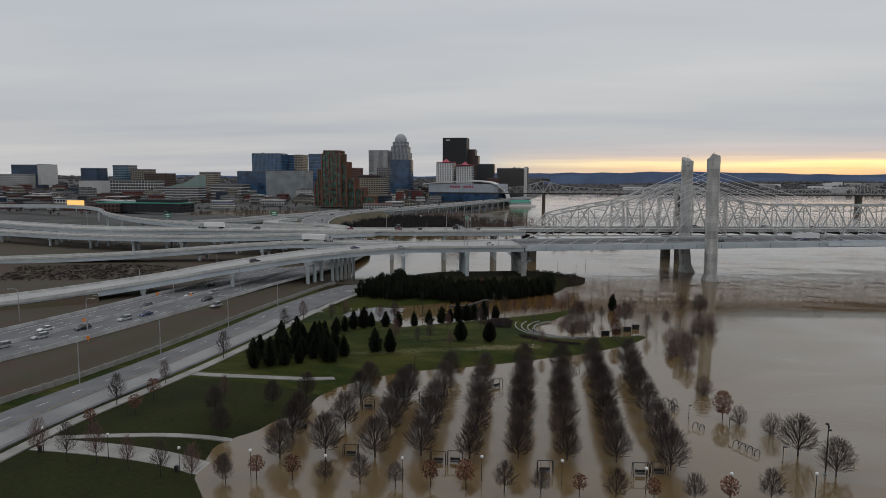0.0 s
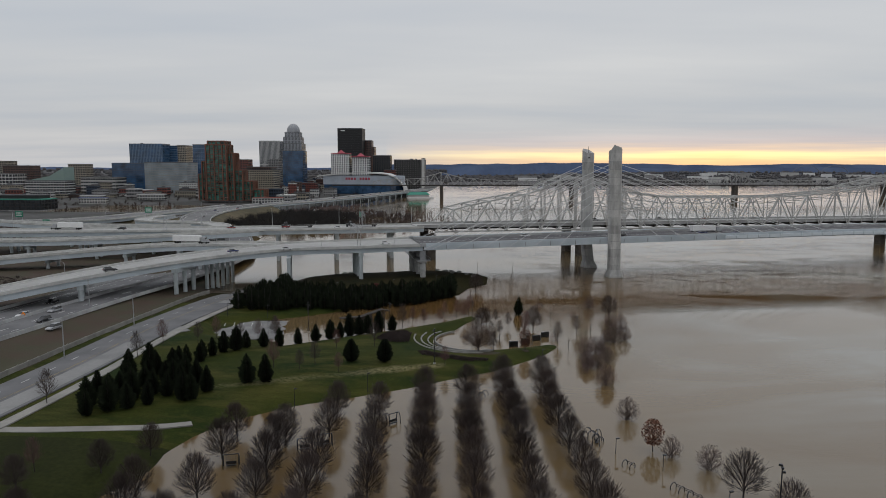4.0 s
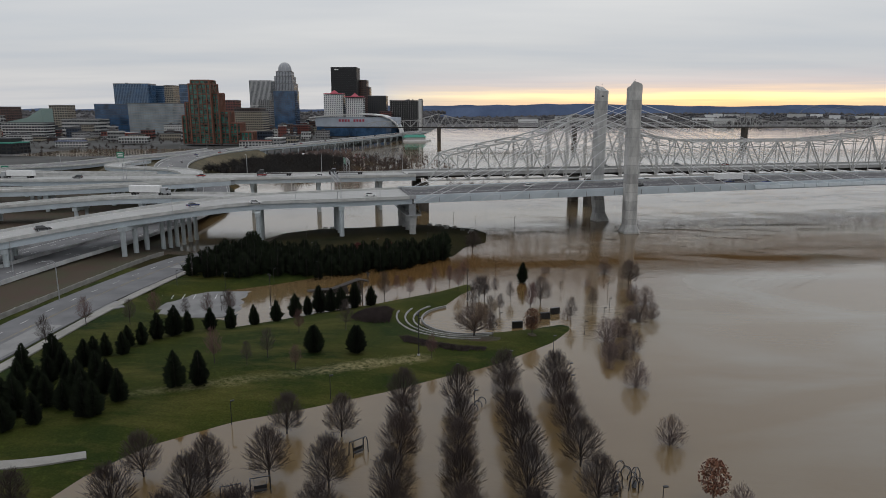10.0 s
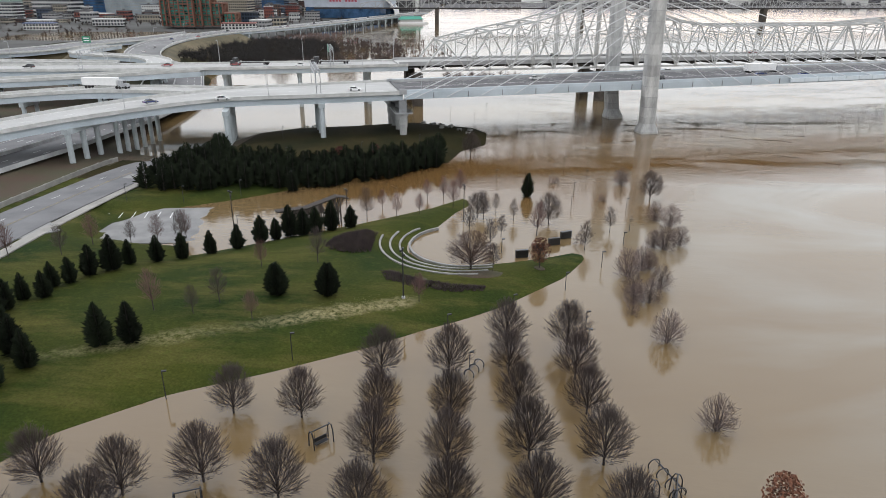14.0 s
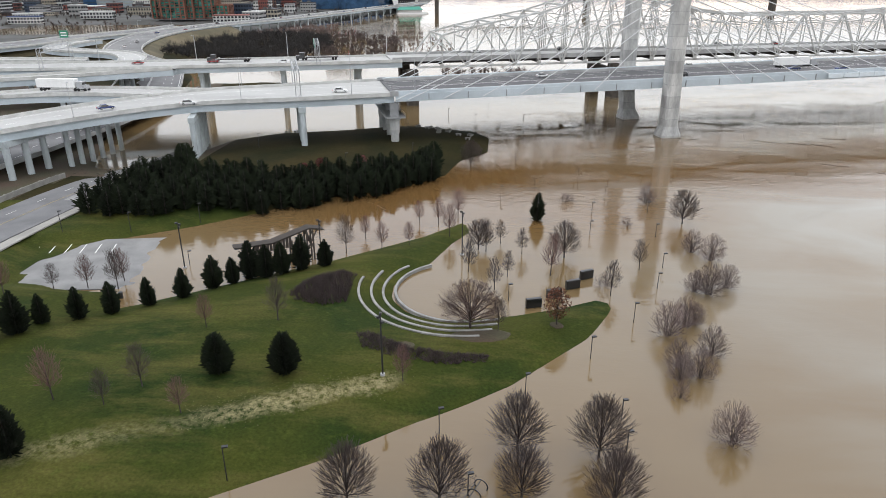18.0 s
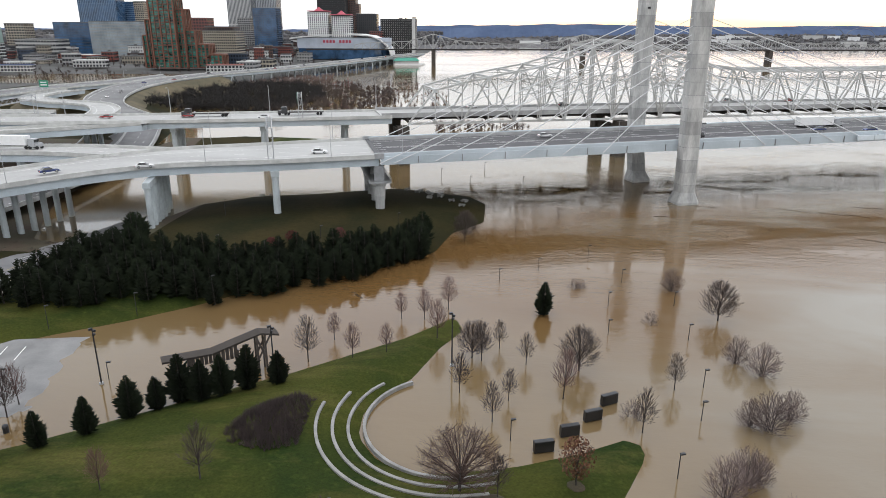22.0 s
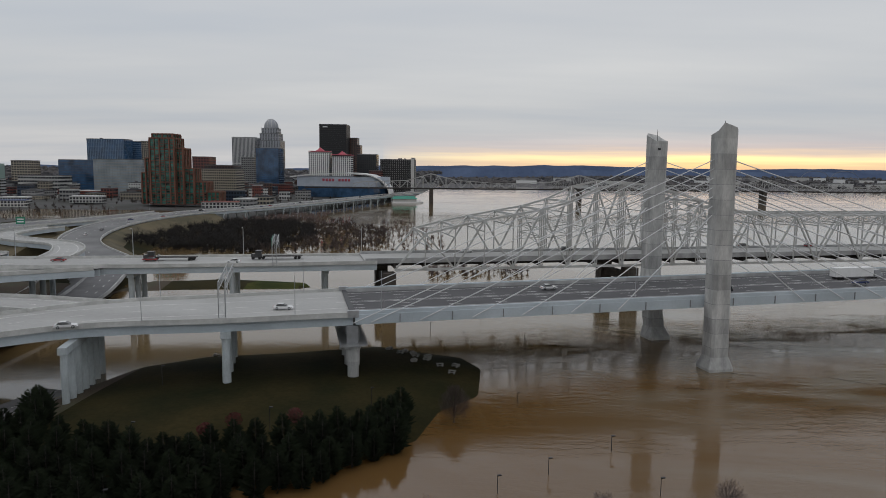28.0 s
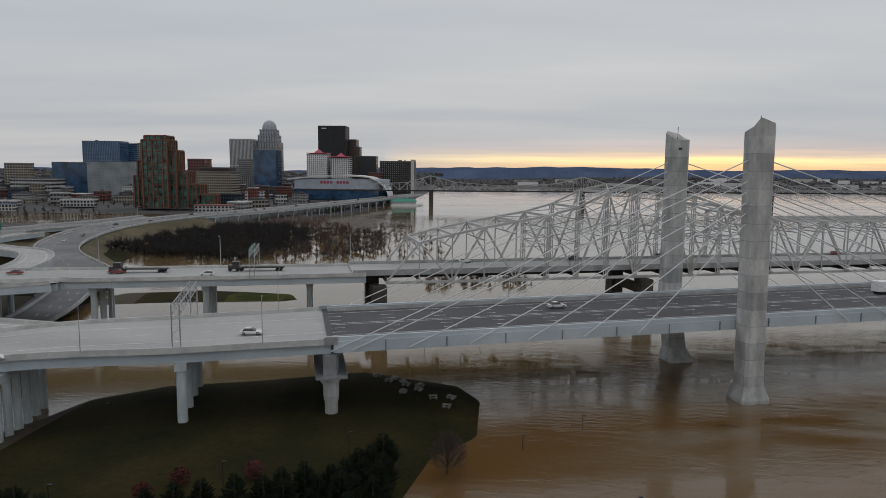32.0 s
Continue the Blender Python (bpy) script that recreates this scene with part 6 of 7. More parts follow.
for x, y, z, a in ((-62, 317.5, 18, -80), (-20, 327, 18, -75), (-100, 312, 17.5, -85), (-140, 308, 17, -90), (-195, 307, 16.8, -90), (-250, 308, 16, -90), (-320, 320, 15, -70),
                   (-237.5, 560, 9.7, 0), (-235.5, 620, 10.3, 0), (-217, 690, 10.5, 0), (-198, 742, 10.5, 0)):
    copy_thing(sl, pose(x, y, z, 0, 0, a))


def sign_gantry(s0, a, b, z, signs=True, name="sign_gantry"):
    t = thing("sign_gantry", "galvanised lattice sign gantry over the elevated road", "gantry", "sign gantries")
    a, b = Vector((*a, z)), Vector((*b, z))
    d = (b - a).normalized()
    side = Vector((-d.y, d.x, 0)) * 0.9
    up = Vector((0, 0, 1))
    for p in (a, b):
        for sgn in (-1, 1):
            Mesh().tube(p + side * sgn * 0.8, p + side * sgn * 0.8 + up * 8.6, 0.14, n=6).ob("post", "galv", t)
        lace = Mesh()
        lace.pipe([p + side * 0.8 * (-1) ** k + up * 1.4 * k for k in range(7)], 0.06, n=4)
        lace.ob("post_lacing", "galv", t)
    n = int((b - a).length / 1.7)
    for sgn in (-1, 1):
        for z0 in (6.6, 8.4):
            Mesh().tube(a + side * sgn * 0.8 + up * z0, b + side * sgn * 0.8 + up * z0, 0.11, n=6).ob("chord", "galv", t)
    lace = Mesh()
    for k in range(n):
        p, q = a.lerp(b, k / n), a.lerp(b, (k + 1) / n)
        for sgn in (-1, 1):
            lace.tube(p + side * sgn * 0.8 + up * (6.6 if k % 2 else 8.4), q + side * sgn * 0.8 + up * (8.4 if k % 2 else 6.6), 0.05, n=4)
        lace.tube(p - side * 0.8 + up * 8.4, q + side * 0.8 + up * 8.4, 0.05, n=4)
    lace.ob("lattice", "galv", t)
    if signs:
        for f in (0.25, 0.5, 0.72):
            p = a.lerp(b, f)
            sgn = Mesh()
            sgn.beam(p - d * 2.0 + side * 1.15 + up * 7.5, p + d * 2.0 + side * 1.15 + up * 7.5, 0.1, 2.6)
            o = sgn.ob("sign_panel", "sign_green", t, "green road sign panel")
            bars = Mesh()
            for r in range(2):
                bars.beam(p - d * 1.4 + side * 1.24 + up * (7.1 + 0.8 * r), p + d * (1.2 - 0.5 * r) + side * 1.24 + up * (7.1 + 0.8 * r), 0.03, 0.3)
            bars.ob("sign_bars", "white", o)
    return t


M["sign_green"] = material("sign_green", (0.02, 0.20, 0.12), 0.5, var=0.05, bump=0)
sign_gantry(0, (-36.0, 220.2), (-43.2, 247.0), 16.6, signs=False)
sign_gantry(0, (-44, 293), (-49, 315), 17.8)
sign_gantry(0, (-150, 283), (-152, 309), 16.8, signs=False)


# ---- vehicles ----
def car_paint(name, c):
    return material(name, c, 0.25, var=0.03, bump=0, spec=0.8)


PAINT = [car_paint("white_paint_car", (0.7, 0.7, 0.7)), car_paint("black_paint_car", (0.015, 0.015, 0.017)), car_paint("silver_paint_car", (0.35, 0.36, 0.37)), car_paint("blue_paint_car", (0.02, 0.035, 0.12)), car_paint("red_paint_car", (0.25, 0.02, 0.02))]
M["glass_car"] = material("car_glass", (0.012, 0.014, 0.016), 0.08, var=0.05, bump=0, spec=0.9)
M["tyre"] = material("tyre", (0.015, 0.015, 0.015), 0.9, var=0.1, bump=0)
M["tail"] = material("tail_light", (0.4, 0.02, 0.02), 0.4, var=0.05, bump=0)


def car(paint, label, suv=False):
    t = thing("car", label, "car", "cars on the roads")
    L2, W2, H = (4.7, 1.85, 1.72) if suv else (4.6, 1.8, 1.42)
    belt = 0.95 if suv else 0.85
    prof = [(-L2 / 2, 0.35), (-L2 / 2 + 0.05, belt - 0.1), (-L2 / 2 + 0.3, belt), (L2 * 0.18, belt), (L2 * 0.42, belt - 0.12), (L2 / 2 - 0.03, belt - 0.35), (L2 / 2, 0.35)]
    pts = [(x, -W2 / 2, z) for x, z in prof] + [(x, W2 / 2, z) for x, z in prof]
    n = len(prof)
    faces = [(k, (k + 1) % n, n + (k + 1) % n, n + k) for k in range(n)] + [tuple(range(n - 1, -1, -1)), tuple(range(n, 2 * n))]
    Mesh().add(pts, faces).ob("body", paint, t)
    rear = -L2 * (0.46 if suv else 0.38)
    cab = [(rear, belt), (rear + (0.25 if suv else 0.6), H - 0.04), (L2 * 0.02, H - 0.04), (L2 * 0.22, belt)]
    w1, w2 = W2 / 2 - 0.06, W2 / 2 - 0.22
    pts = [(x, -(w1 if k in (0, 3) else w2), z) for k, (x, z) in enumerate(cab)] + [(x, (w1 if k in (0, 3) else w2), z) for k, (x, z) in enumerate(cab)]
    Mesh().add(pts, [(0, 1, 5, 4), (1, 2, 6, 5), (2, 3, 7, 6), (3, 2, 1, 0), (4, 5, 6, 7)]).ob("window_band", "glass_car", t)
    Mesh().box(((cab[1][0] + cab[2][0]) / 2, 0, H - 0.02), (cab[2][0] - cab[1][0] + 0.05, 2 * w2, 0.06)).ob("roof", paint, t)
    for x in (-L2 * 0.3, L2 * 0.31):
        for y in (-W2 / 2 + 0.1, W2 / 2 - 0.1):
            w3 = Mesh().tube((x, y - 0.11, 0.33), (x, y + 0.11, 0.33), 0.33, n=12).ob("wheel", "tyre", t)
            Mesh().tube((x, y - 0.12, 0.33), (x, y + 0.12, 0.33), 0.19, n=10).ob("rim", "galv", w3)
    for y in (-0.65, 0.65):
        Mesh().box((-L2 / 2, y, belt - 0.2), (0.06, 0.35, 0.16)).ob("tail_light", "tail", t)
        Mesh().box((L2 / 2 - 0.05, y, belt - 0.42), (0.1, 0.35, 0.14)).ob("headlight", "white", t)
    return t


def truck(paint, label):
    t = thing("lorry", label, "lorry", "lorries on the roads")
    Mesh().box((-3.2, 0, 2.55), (13.5, 2.55, 2.75)).ob("trailer", "white", t)
    Mesh().box((-3.2, 0, 1.05), (13.0, 1.1, 0.25)).ob("chassis", "dark", t)
    Mesh().box((5.2, 0, 1.9), (2.0, 2.4, 2.4)).ob("cab", paint, t)
    Mesh().box((6.8, 0, 1.35), (1.4, 2.0, 1.2), 0, 0.92).ob("bonnet", paint, t)
    Mesh().box((6.12, 0, 2.45), (0.3, 2.2, 0.8)).ob("windscreen", "glass_car", t)
    for x in (-8.6, -7.4, 3.4, 4.6, 6.9):
        for y in (-1.05, 1.05):
            Mesh().tube((x, y - 0.2, 0.5), (x, y + 0.2, 0.5), 0.5, n=12).ob("wheel", "tyre", t)
    return t


cars = [car(PAINT[0], "white car on the road"), car(PAINT[1], "black estate car on the road", True), car(PAINT[2], "silver sport utility car on the road", True), car(PAINT[3], "dark blue car on the road"), car(PAINT[4], "red car on the road")]
lab = ["white saloon car driving on the concrete road", "black estate car driving on the concrete road", "silver sport utility car driving on the concrete road", "dark blue saloon car driving on the road", "red saloon car driving on the road"]
for c, l in zip(cars, lab):
    tagged(c, l)
CARS = [(0, -25.5, 231.8, 16.75, 8), (0, 41.2, 259.3, 17.6, 13.3), (3, 132, 268, 18.9, 193), (0, -66.4, 213, 16.1, 22), (3, -88, 208, 15.7, 45), (1, -122, 172, 13.0, 45),
        (2, -136, 66, 4.1, 252), (1, -132, 78, 4.1, 252), (0, -142, 75, 4.1, 252), (3, -126, 100, 4.1, 255), (2, -128, 92, 4.1, 255), (1, -134, 112, 4.1, 255), (2, -138, 55, 4.1, 250), (0, -131, 135, 4.1, 258), (2, -125, 142, 4.1, 258), (1, -120, 128, 4.1, 258), (1, -134, 155, 4.1, 260),
        (0, -60, 300, 17.8, 190), (4, -120, 300, 17.4, 185), (1, -180, 295, 16.9, 180), (1, 60, 340, 18.8, 13.3), (2, 95, 350, 18.8, 13.3), (0, 20, 330, 18.8, 13.3), (1, 140, 362, 18.8, 13.3), (4, 170, 367, 18.8, 13.3)]
for k, x, y, z, a in CARS:
    if z < 5:
        z = height_at(x, y) + 0.14
    copy_thing(cars[k], pose(x, y, z, 0, 0, a))
for c, (x, y, z, a) in zip(cars, ((100, 283, 18.1, 13), (88, 256, 18.1, 193), (-112, 120, 4.1, 260), (150, 270, 18.7, 193), (-90, 303, 17.6, 187))):
    c.matrix_basis = pose(x, y, z if z > 5 else height_at(x, y) + 0.14, 0, 0, a)
tk = truck(PAINT[2], "white box lorry with a grey cab on the bridge")
tk.matrix_basis = pose(140, 281, 18.1, 0, 0, 13.3)
copy_thing(tk, pose(-120, 246, 15.0, 0, 0, -4))
copy_thing(tk, pose(-215, 300, 16.4, 0, 0, 180))


def flatbed():
    t = thing("flatbed_lorry", "dark lorry pulling an empty low flatbed trailer on the viaduct", "lorry", "flatbed lorries")
    Mesh().box((-4.2, 0, 1.15), (13.5, 2.5, 0.28)).ob("flatbed", "dark_steel", t)
    Mesh().box((2.0, 0, 1.5), (0.15, 2.4, 0.9)).ob("headboard", "galv", t)
    Mesh().box((4.2, 0, 1.9), (2.2, 2.3, 2.5), 0, 0.94).ob("cab", PAINT[1], t)
    Mesh().box((6.0, 0, 1.35), (1.6, 1.9, 1.2), 0, 0.9).ob("bonnet", PAINT[1], t)
    Mesh().box((5.25, 0, 2.45), (0.3, 2.0, 0.8)).ob("windscreen", "glass_car", t)
    for x in (-9.8, -8.6, 2.6, 3.8, 6.1):
        for y in (-1.0, 1.0):
            Mesh().tube((x, y - 0.2, 0.5), (x, y + 0.2, 0.5), 0.5, n=12).ob("wheel", "tyre", t)
    return t


fl_ = flatbed()
fl_.matrix_basis = pose(-86, 305.5, 17.55, 0, 0, 188)
copy_thing(fl_, pose(-50, 310.5, 17.8, 0, 0, 189))

# driftwood caught in the current
M["drift"] = material("wet_driftwood", (0.035, 0.028, 0.022), 0.8, var=0.3, scale=1.0, bump=0.2)
rng_d = random.Random(9)
for x, y, a, l in ((112, 236, 150, 9), (124, 231, 162, 12), (96, 216, 20, 2.5), (136, 240, 170, 7), (71, 229, 5, 4), (-9.5, 171.7, 140, 2.2), (-6.5, 168.2, 130, 3), (118, 207, 155, 8), (128, 198, 140, 4), (88, 240, 165, 5), (12, 216, 20, 2.5)):
    t = thing("driftwood", "dark wet driftwood drifting in a ragged line on the flood", "log", "floating driftwood", at=(x, y, 0.02), rz=a)
    px, py = -l / 2, 0.0
    while px < l / 2:
        d = rng_d.uniform(0.5, 1.6)
        qy = py + rng_d.uniform(-0.45, 0.45)
        Mesh().tube((px, py, 0), (px + d, qy, 0.03), rng_d.uniform(0.05, 0.16), 0.04, n=5).ob("branch", "drift", t)
        px, py = px + d * rng_d.uniform(0.7, 1.2), qy

rng_w = random.Random(19)
wr = Mesh()
for k in range(420):
    x, y = rng_w.gauss(-74, 5.5), rng_w.gauss(193, 5.0)
    a, l, z = rng_w.uniform(0, 6.28), rng_w.uniform(0.2, 1.3), max(height_at(x, y), 0.0) + 0.32
    wr.tube((x, y, z), (x + l * math.cos(a), y + l * math.sin(a), z + rng_w.uniform(0, 0.12)), 0.05, 0.03, n=4)
tagged(wr.ob("flood_debris", "drift"), "dark twigs and mud left by the flood on the road", "debris", kind="stuff")

# ---- elevated roads towards the town ----
M["worn_road"] = material("worn_interstate_concrete", (0.185, 0.184, 0.182), 0.85, var=0.2, scale=0.06, fine=26, bump=0, tint=(0.12, 0.12, 0.12))
edge_deck("west_ramp", "concrete ramp viaduct running west behind the approach",
          [(-100, 285.5, 17.2), (-140, 272, 15.8), (-190, 265, 14), (-250, 268, 12.6), (-321, 283, 11.6), (-400, 306, 11.4), (-520, 345, 11)],
          [(-98, 292, 17.25), (-140, 284, 15.8), (-190, 277, 14), (-252, 280, 12.6), (-324, 295, 11.6), (-404, 318, 11.4), (-524, 357, 11)], girders=4)
edge_deck("flyover", "high concrete flyover curving away towards the town",
          [(-150, 312, 17), (-224, 318, 16.8), (-300, 352, 17.2), (-380, 420, 17.5), (-450, 500, 17), (-540, 560, 16), (-700, 590, 14)],
          [(-152, 322, 17), (-230, 330, 16.8), (-308, 363, 17.2), (-388, 430, 17.5), (-460, 511, 17), (-545, 571, 16), (-702, 602, 14)], girders=4)
edge_deck("loop_ramp", "curved concrete loop ramp joining the riverside interstate",
          [(-132, 306, 16.8), (-150, 345, 15), (-176, 384, 13), (-212, 410, 11.5), (-242, 438, 10.5), (-254, 470, 10.05), (-251, 505, 10.05)],
          [(-122, 308, 16.8), (-140, 352, 15), (-168, 393, 13), (-206, 421, 11.5), (-232, 446, 10.5), (-242, 476, 10.05), (-240, 507, 10.05)], girders=3)
edge_deck("riverside_interstate", "long elevated interstate along the flooded riverfront",
          [(-170, 395, 5), (-214, 455, 7), (-236, 520, 9), (-240, 586, 10), (-225, 665, 10.5), (-185, 780, 10.5), (-135, 980, 10.5), (-85, 1190, 10.5), (-60, 1300, 10.5)],
          [(-140, 395, 5), (-186, 450, 7), (-208, 515, 9), (-213, 588, 10), (-199, 662, 10.5), (-160, 775, 10.5), (-111, 973, 10.5), (-62, 1183, 10.5), (-38, 1295, 10.5)], girders=5, mat="worn_road")
for k in range(22):
    u = k / 21
    y = 560 + 640 * u
    x = float(np.interp(y, [520, 586, 665, 780, 980, 1190], [-232, -236, -222, -182, -132, -82]))
    bent(across((x + 3, y), (x + 21, y - 3), 3), 8.2, 0.9)
for x, y, z in ((-140, 275, 13.4), (-180, 268, 11.9), (-215, 267, 11.0), (-250, 271, 10.0), (-285, 278, 9.7), (-321, 286, 9.4), (-371, 300, 9.2), (-430, 318, 9.0)):
    bent(across((x, y), (x - 2, y + 8), 2), z, 1.0)
for x, y, z in ((-224, 321, 14.6), (-300, 355, 15.0), (-345, 392, 15.2), (-385, 428, 15.3), (-452, 504, 14.8)):
    bent(across((x, y), (x - 6, y + 8), 2), z, 1.0)
for x, y, z in ((-143, 350, 12.8), (-172, 388, 10.8), (-209, 415, 9.3), (-240, 442, 8.3)):
    bent(across((x, y), (x - 3, y + 6), 2), z, 0.9)


# earth embankments that carry the ends of the loop and the interstate
emb = smooth_line([(-155, 395, 4.6), (-200, 452, 6.6), (-222, 518, 8.6), (-226, 587, 9.6), (-212, 663, 10.0)], 8)
o = Mesh().sweep(emb, [(16, -0.6), (-16, -0.6), (-36, -10), (36, -10)]).ob("embankment", "tan_grass")
tagged(o, "brown grassy embankment below the interstate", "embankment", kind="structure")
emb = smooth_line([(-190, 404, 11.4), (-224, 434, 10.2), (-250, 470, 9.4), (-256, 525, 9.3)], 8)
o = Mesh().sweep(emb, [(6, -0.6), (-6, -0.6), (-22, -10), (22, -10)]).ob("embankment", "tan_grass")
tagged(o, "dull green embankment below the loop ramp", "embankment", kind="structure")


emb = smooth_line([(-166, 127, 7.4), (-190, 103.5, 5.5), (-235, 62.5, 4.3), (-300, 5, 3.6)], 8)
o = Mesh().sweep(emb, [(9.5, -0.7), (-9.5, -0.7), (-22, -8), (22, -8)]).ob("embankment", "earth")
tagged(o, "bare brown earth fill below the end of the bridge approach", "embankment", kind="structure")
Mesh().beam((-159.5, 119, 2.6), (-171, 133.5, 2.6), 1.4, 7.6).ob("abutment_wall", "concrete", o)
edge_deck("west_carriageway", "grey interstate carriageway coming in from the west", [(-290, 385, 13.0), (-272, 428, 11), (-264, 465, 10.2), (-263, 508, 10), (-253, 540, 10), (-243, 580, 10), (-238, 642, 10.3)],
          [(-322, 392, 13.0), (-301, 440, 11), (-292, 480, 10.2), (-286, 525, 10), (-274, 565, 10), (-261, 612, 10), (-252, 664, 10.3)], girders=3, mat="worn_road")
emb = smooth_line([(-287, 435, 10.2), (-278, 472, 9.7), (-275, 516, 9.5), (-264, 552, 9.5), (-252, 596, 9.5), (-245, 653, 9.8)], 8)
o = Mesh().sweep(emb, [(9, -0.6), (-9, -0.6), (-20, -10), (20, -10)]).ob("embankment", "tan_grass")
tagged(o, "low brown embankment below the west carriageway", "embankment", kind="structure")


# ---- the town ----
def add_mats():
    def mm(key, base, rough=0.7, metal=0.0, **k):
        M[key] = material(key, base, rough, metal, **k)

    mm("roof_gray", (0.13, 0.13, 0.133), var=0.3, scale=0.05, bump=0)
    mm("roof_dark", (0.05, 0.05, 0.055), var=0.25, scale=0.05, bump=0)
    mm("glass_dark", (0.035, 0.040, 0.046), 0.2, var=0.3, scale=0.08, bump=0, spec=0.6)
    mm("glass_blue", (0.050, 0.120, 0.235), 0.08, var=0.45, scale=0.06, bump=0, spec=0.6)
    mm("glass_teal", (0.050, 0.235, 0.190), 0.10, var=0.7, scale=0.16, bump=0, spec=0.5)
    mm("brick_red", (0.215, 0.058, 0.042), var=0.2, scale=0.05, bump=0, rand=0.2)
    mm("brick_brown", (0.125, 0.062, 0.045), var=0.2, scale=0.05, bump=0, rand=0.2)
    mm("stone_pale", (0.56, 0.555, 0.54), var=0.08, scale=0.05, bump=0, rand=0.15)
    mm("stone_gray", (0.30, 0.295, 0.29), var=0.1, scale=0.05, bump=0, rand=0.15)
    mm("stone_tan", (0.33, 0.29, 0.23), var=0.1, scale=0.05, bump=0, rand=0.15)
    mm("glass_pale", (0.30, 0.345, 0.37), 0.25, var=0.25, scale=0.05, bump=0, spec=0.5)
    mm("glass_grey", (0.14, 0.15, 0.165), 0.2, var=0.25, scale=0.05, bump=0, spec=0.5)
    mm("blue_frame", (0.15, 0.235, 0.34), 0.35, var=0.12, scale=0.05, bump=0)
    mm("brick_orange", (0.195, 0.082, 0.052), var=0.2, scale=0.1, bump=0)
    mm("black_wall", (0.008, 0.008, 0.009), 0.5, var=0.1, scale=0.05, bump=0)
    mm("navy", (0.022, 0.040, 0.075), 0.4, var=0.15, scale=0.05, bump=0)
    mm("pink_roof", (0.40, 0.06, 0.09), 0.6, var=0.1, bump=0)
    mm("green_roof", (0.04, 0.26, 0.19), 0.6, var=0.1, bump=0)
    mm("teal_roof", (0.24, 0.33, 0.30), 0.5, var=0.1, bump=0)
    mm("blue_roof", (0.03, 0.06, 0.17), 0.5, var=0.1, bump=0)


add_mats()
M["truss_far"] = material("far_truss_paint", (0.40, 0.40, 0.39), 0.7, var=0.15, bump=0)
# far steel with the distance haze mixed into its colour
M["haze_steel"] = material("far_steel_haze_tint", (0.20, 0.225, 0.28), 0.8, var=0.1, bump=0)
M["stone_dome"] = material("pale_dome_stone", (0.36, 0.375, 0.40), 0.7, var=0.1, scale=0.05, bump=0)
M["arena_wall"] = material("arena_wall", (0.42, 0.465, 0.53), 0.5, var=0.12, scale=0.1, bump=0)


def volume(t, cx, cy, z0, z1, w, d, wall, bays=0, floors=0, glass="glass_dark", fill=(0.62, 0.6), roof="roof_gray", proud=0.35):
    """One block of a building with its rows of glazing and a parapet roof."""
    h = z1 - z0
    Mesh().box((cx, cy, z0 + h / 2), (w, d, h)).ob("wall", wall, t)
    Mesh().box((cx, cy, z1 + 0.4), (w + 0.5, d + 0.5, 1.0)).ob("roof", roof, t)
    if bays:
        g = Mesh()
        fh, bw = h / floors, w / bays
        nd = max(2, int(d / bw))
        for f in range(floors):
            z = z0 + fh * (f + 0.5)
            for k in range(bays):
                g.box((cx - w / 2 + bw * (k + 0.5), cy - d / 2, z), (bw * fill[0], 2 * proud, fh * fill[1]))
            for k in range(nd):
                for sx in (-1, 1):
                    g.box((cx + sx * w / 2, cy - d / 2 + d / nd * (k + 0.5), z), (2 * proud, d / nd * fill[0], fh * fill[1]))
        tagged(g.ob("glazing", glass, t), kind="stuff")


def tower_block(name, label, x0, x1, y, depth, z1, wall, z0=5.0, bays=0, floors=0, glass="glass_dark", fill=(0.62, 0.6), roof="roof_gray", rz=0.0, group="downtown buildings"):
    t = thing(name, label, "building", group, at=((x0 + x1) / 2, y + depth / 2, 0), rz=rz)
    volume(t, 0, 0, z0, z1, x1 - x0, depth, wall, bays, floors, glass, fill, roof)
    return t


def roof_gear(t, z, n, w, d, seed):
    rng = random.Random(seed)
    for k in range(n):
        s = rng.uniform(2, 5)
        Mesh().box((rng.uniform(-w, w) * 0.35, rng.uniform(-d, d) * 0.3, z + 1.6), (s * 1.4, s, 2.6)).ob("roof_plant", "roof_gray", t)


# stepped apartment tower
t = thing("condominium_tower", "tall brick and teal-glass stepped apartment tower", "building", "downtown buildings", at=(-336, 890, 0))


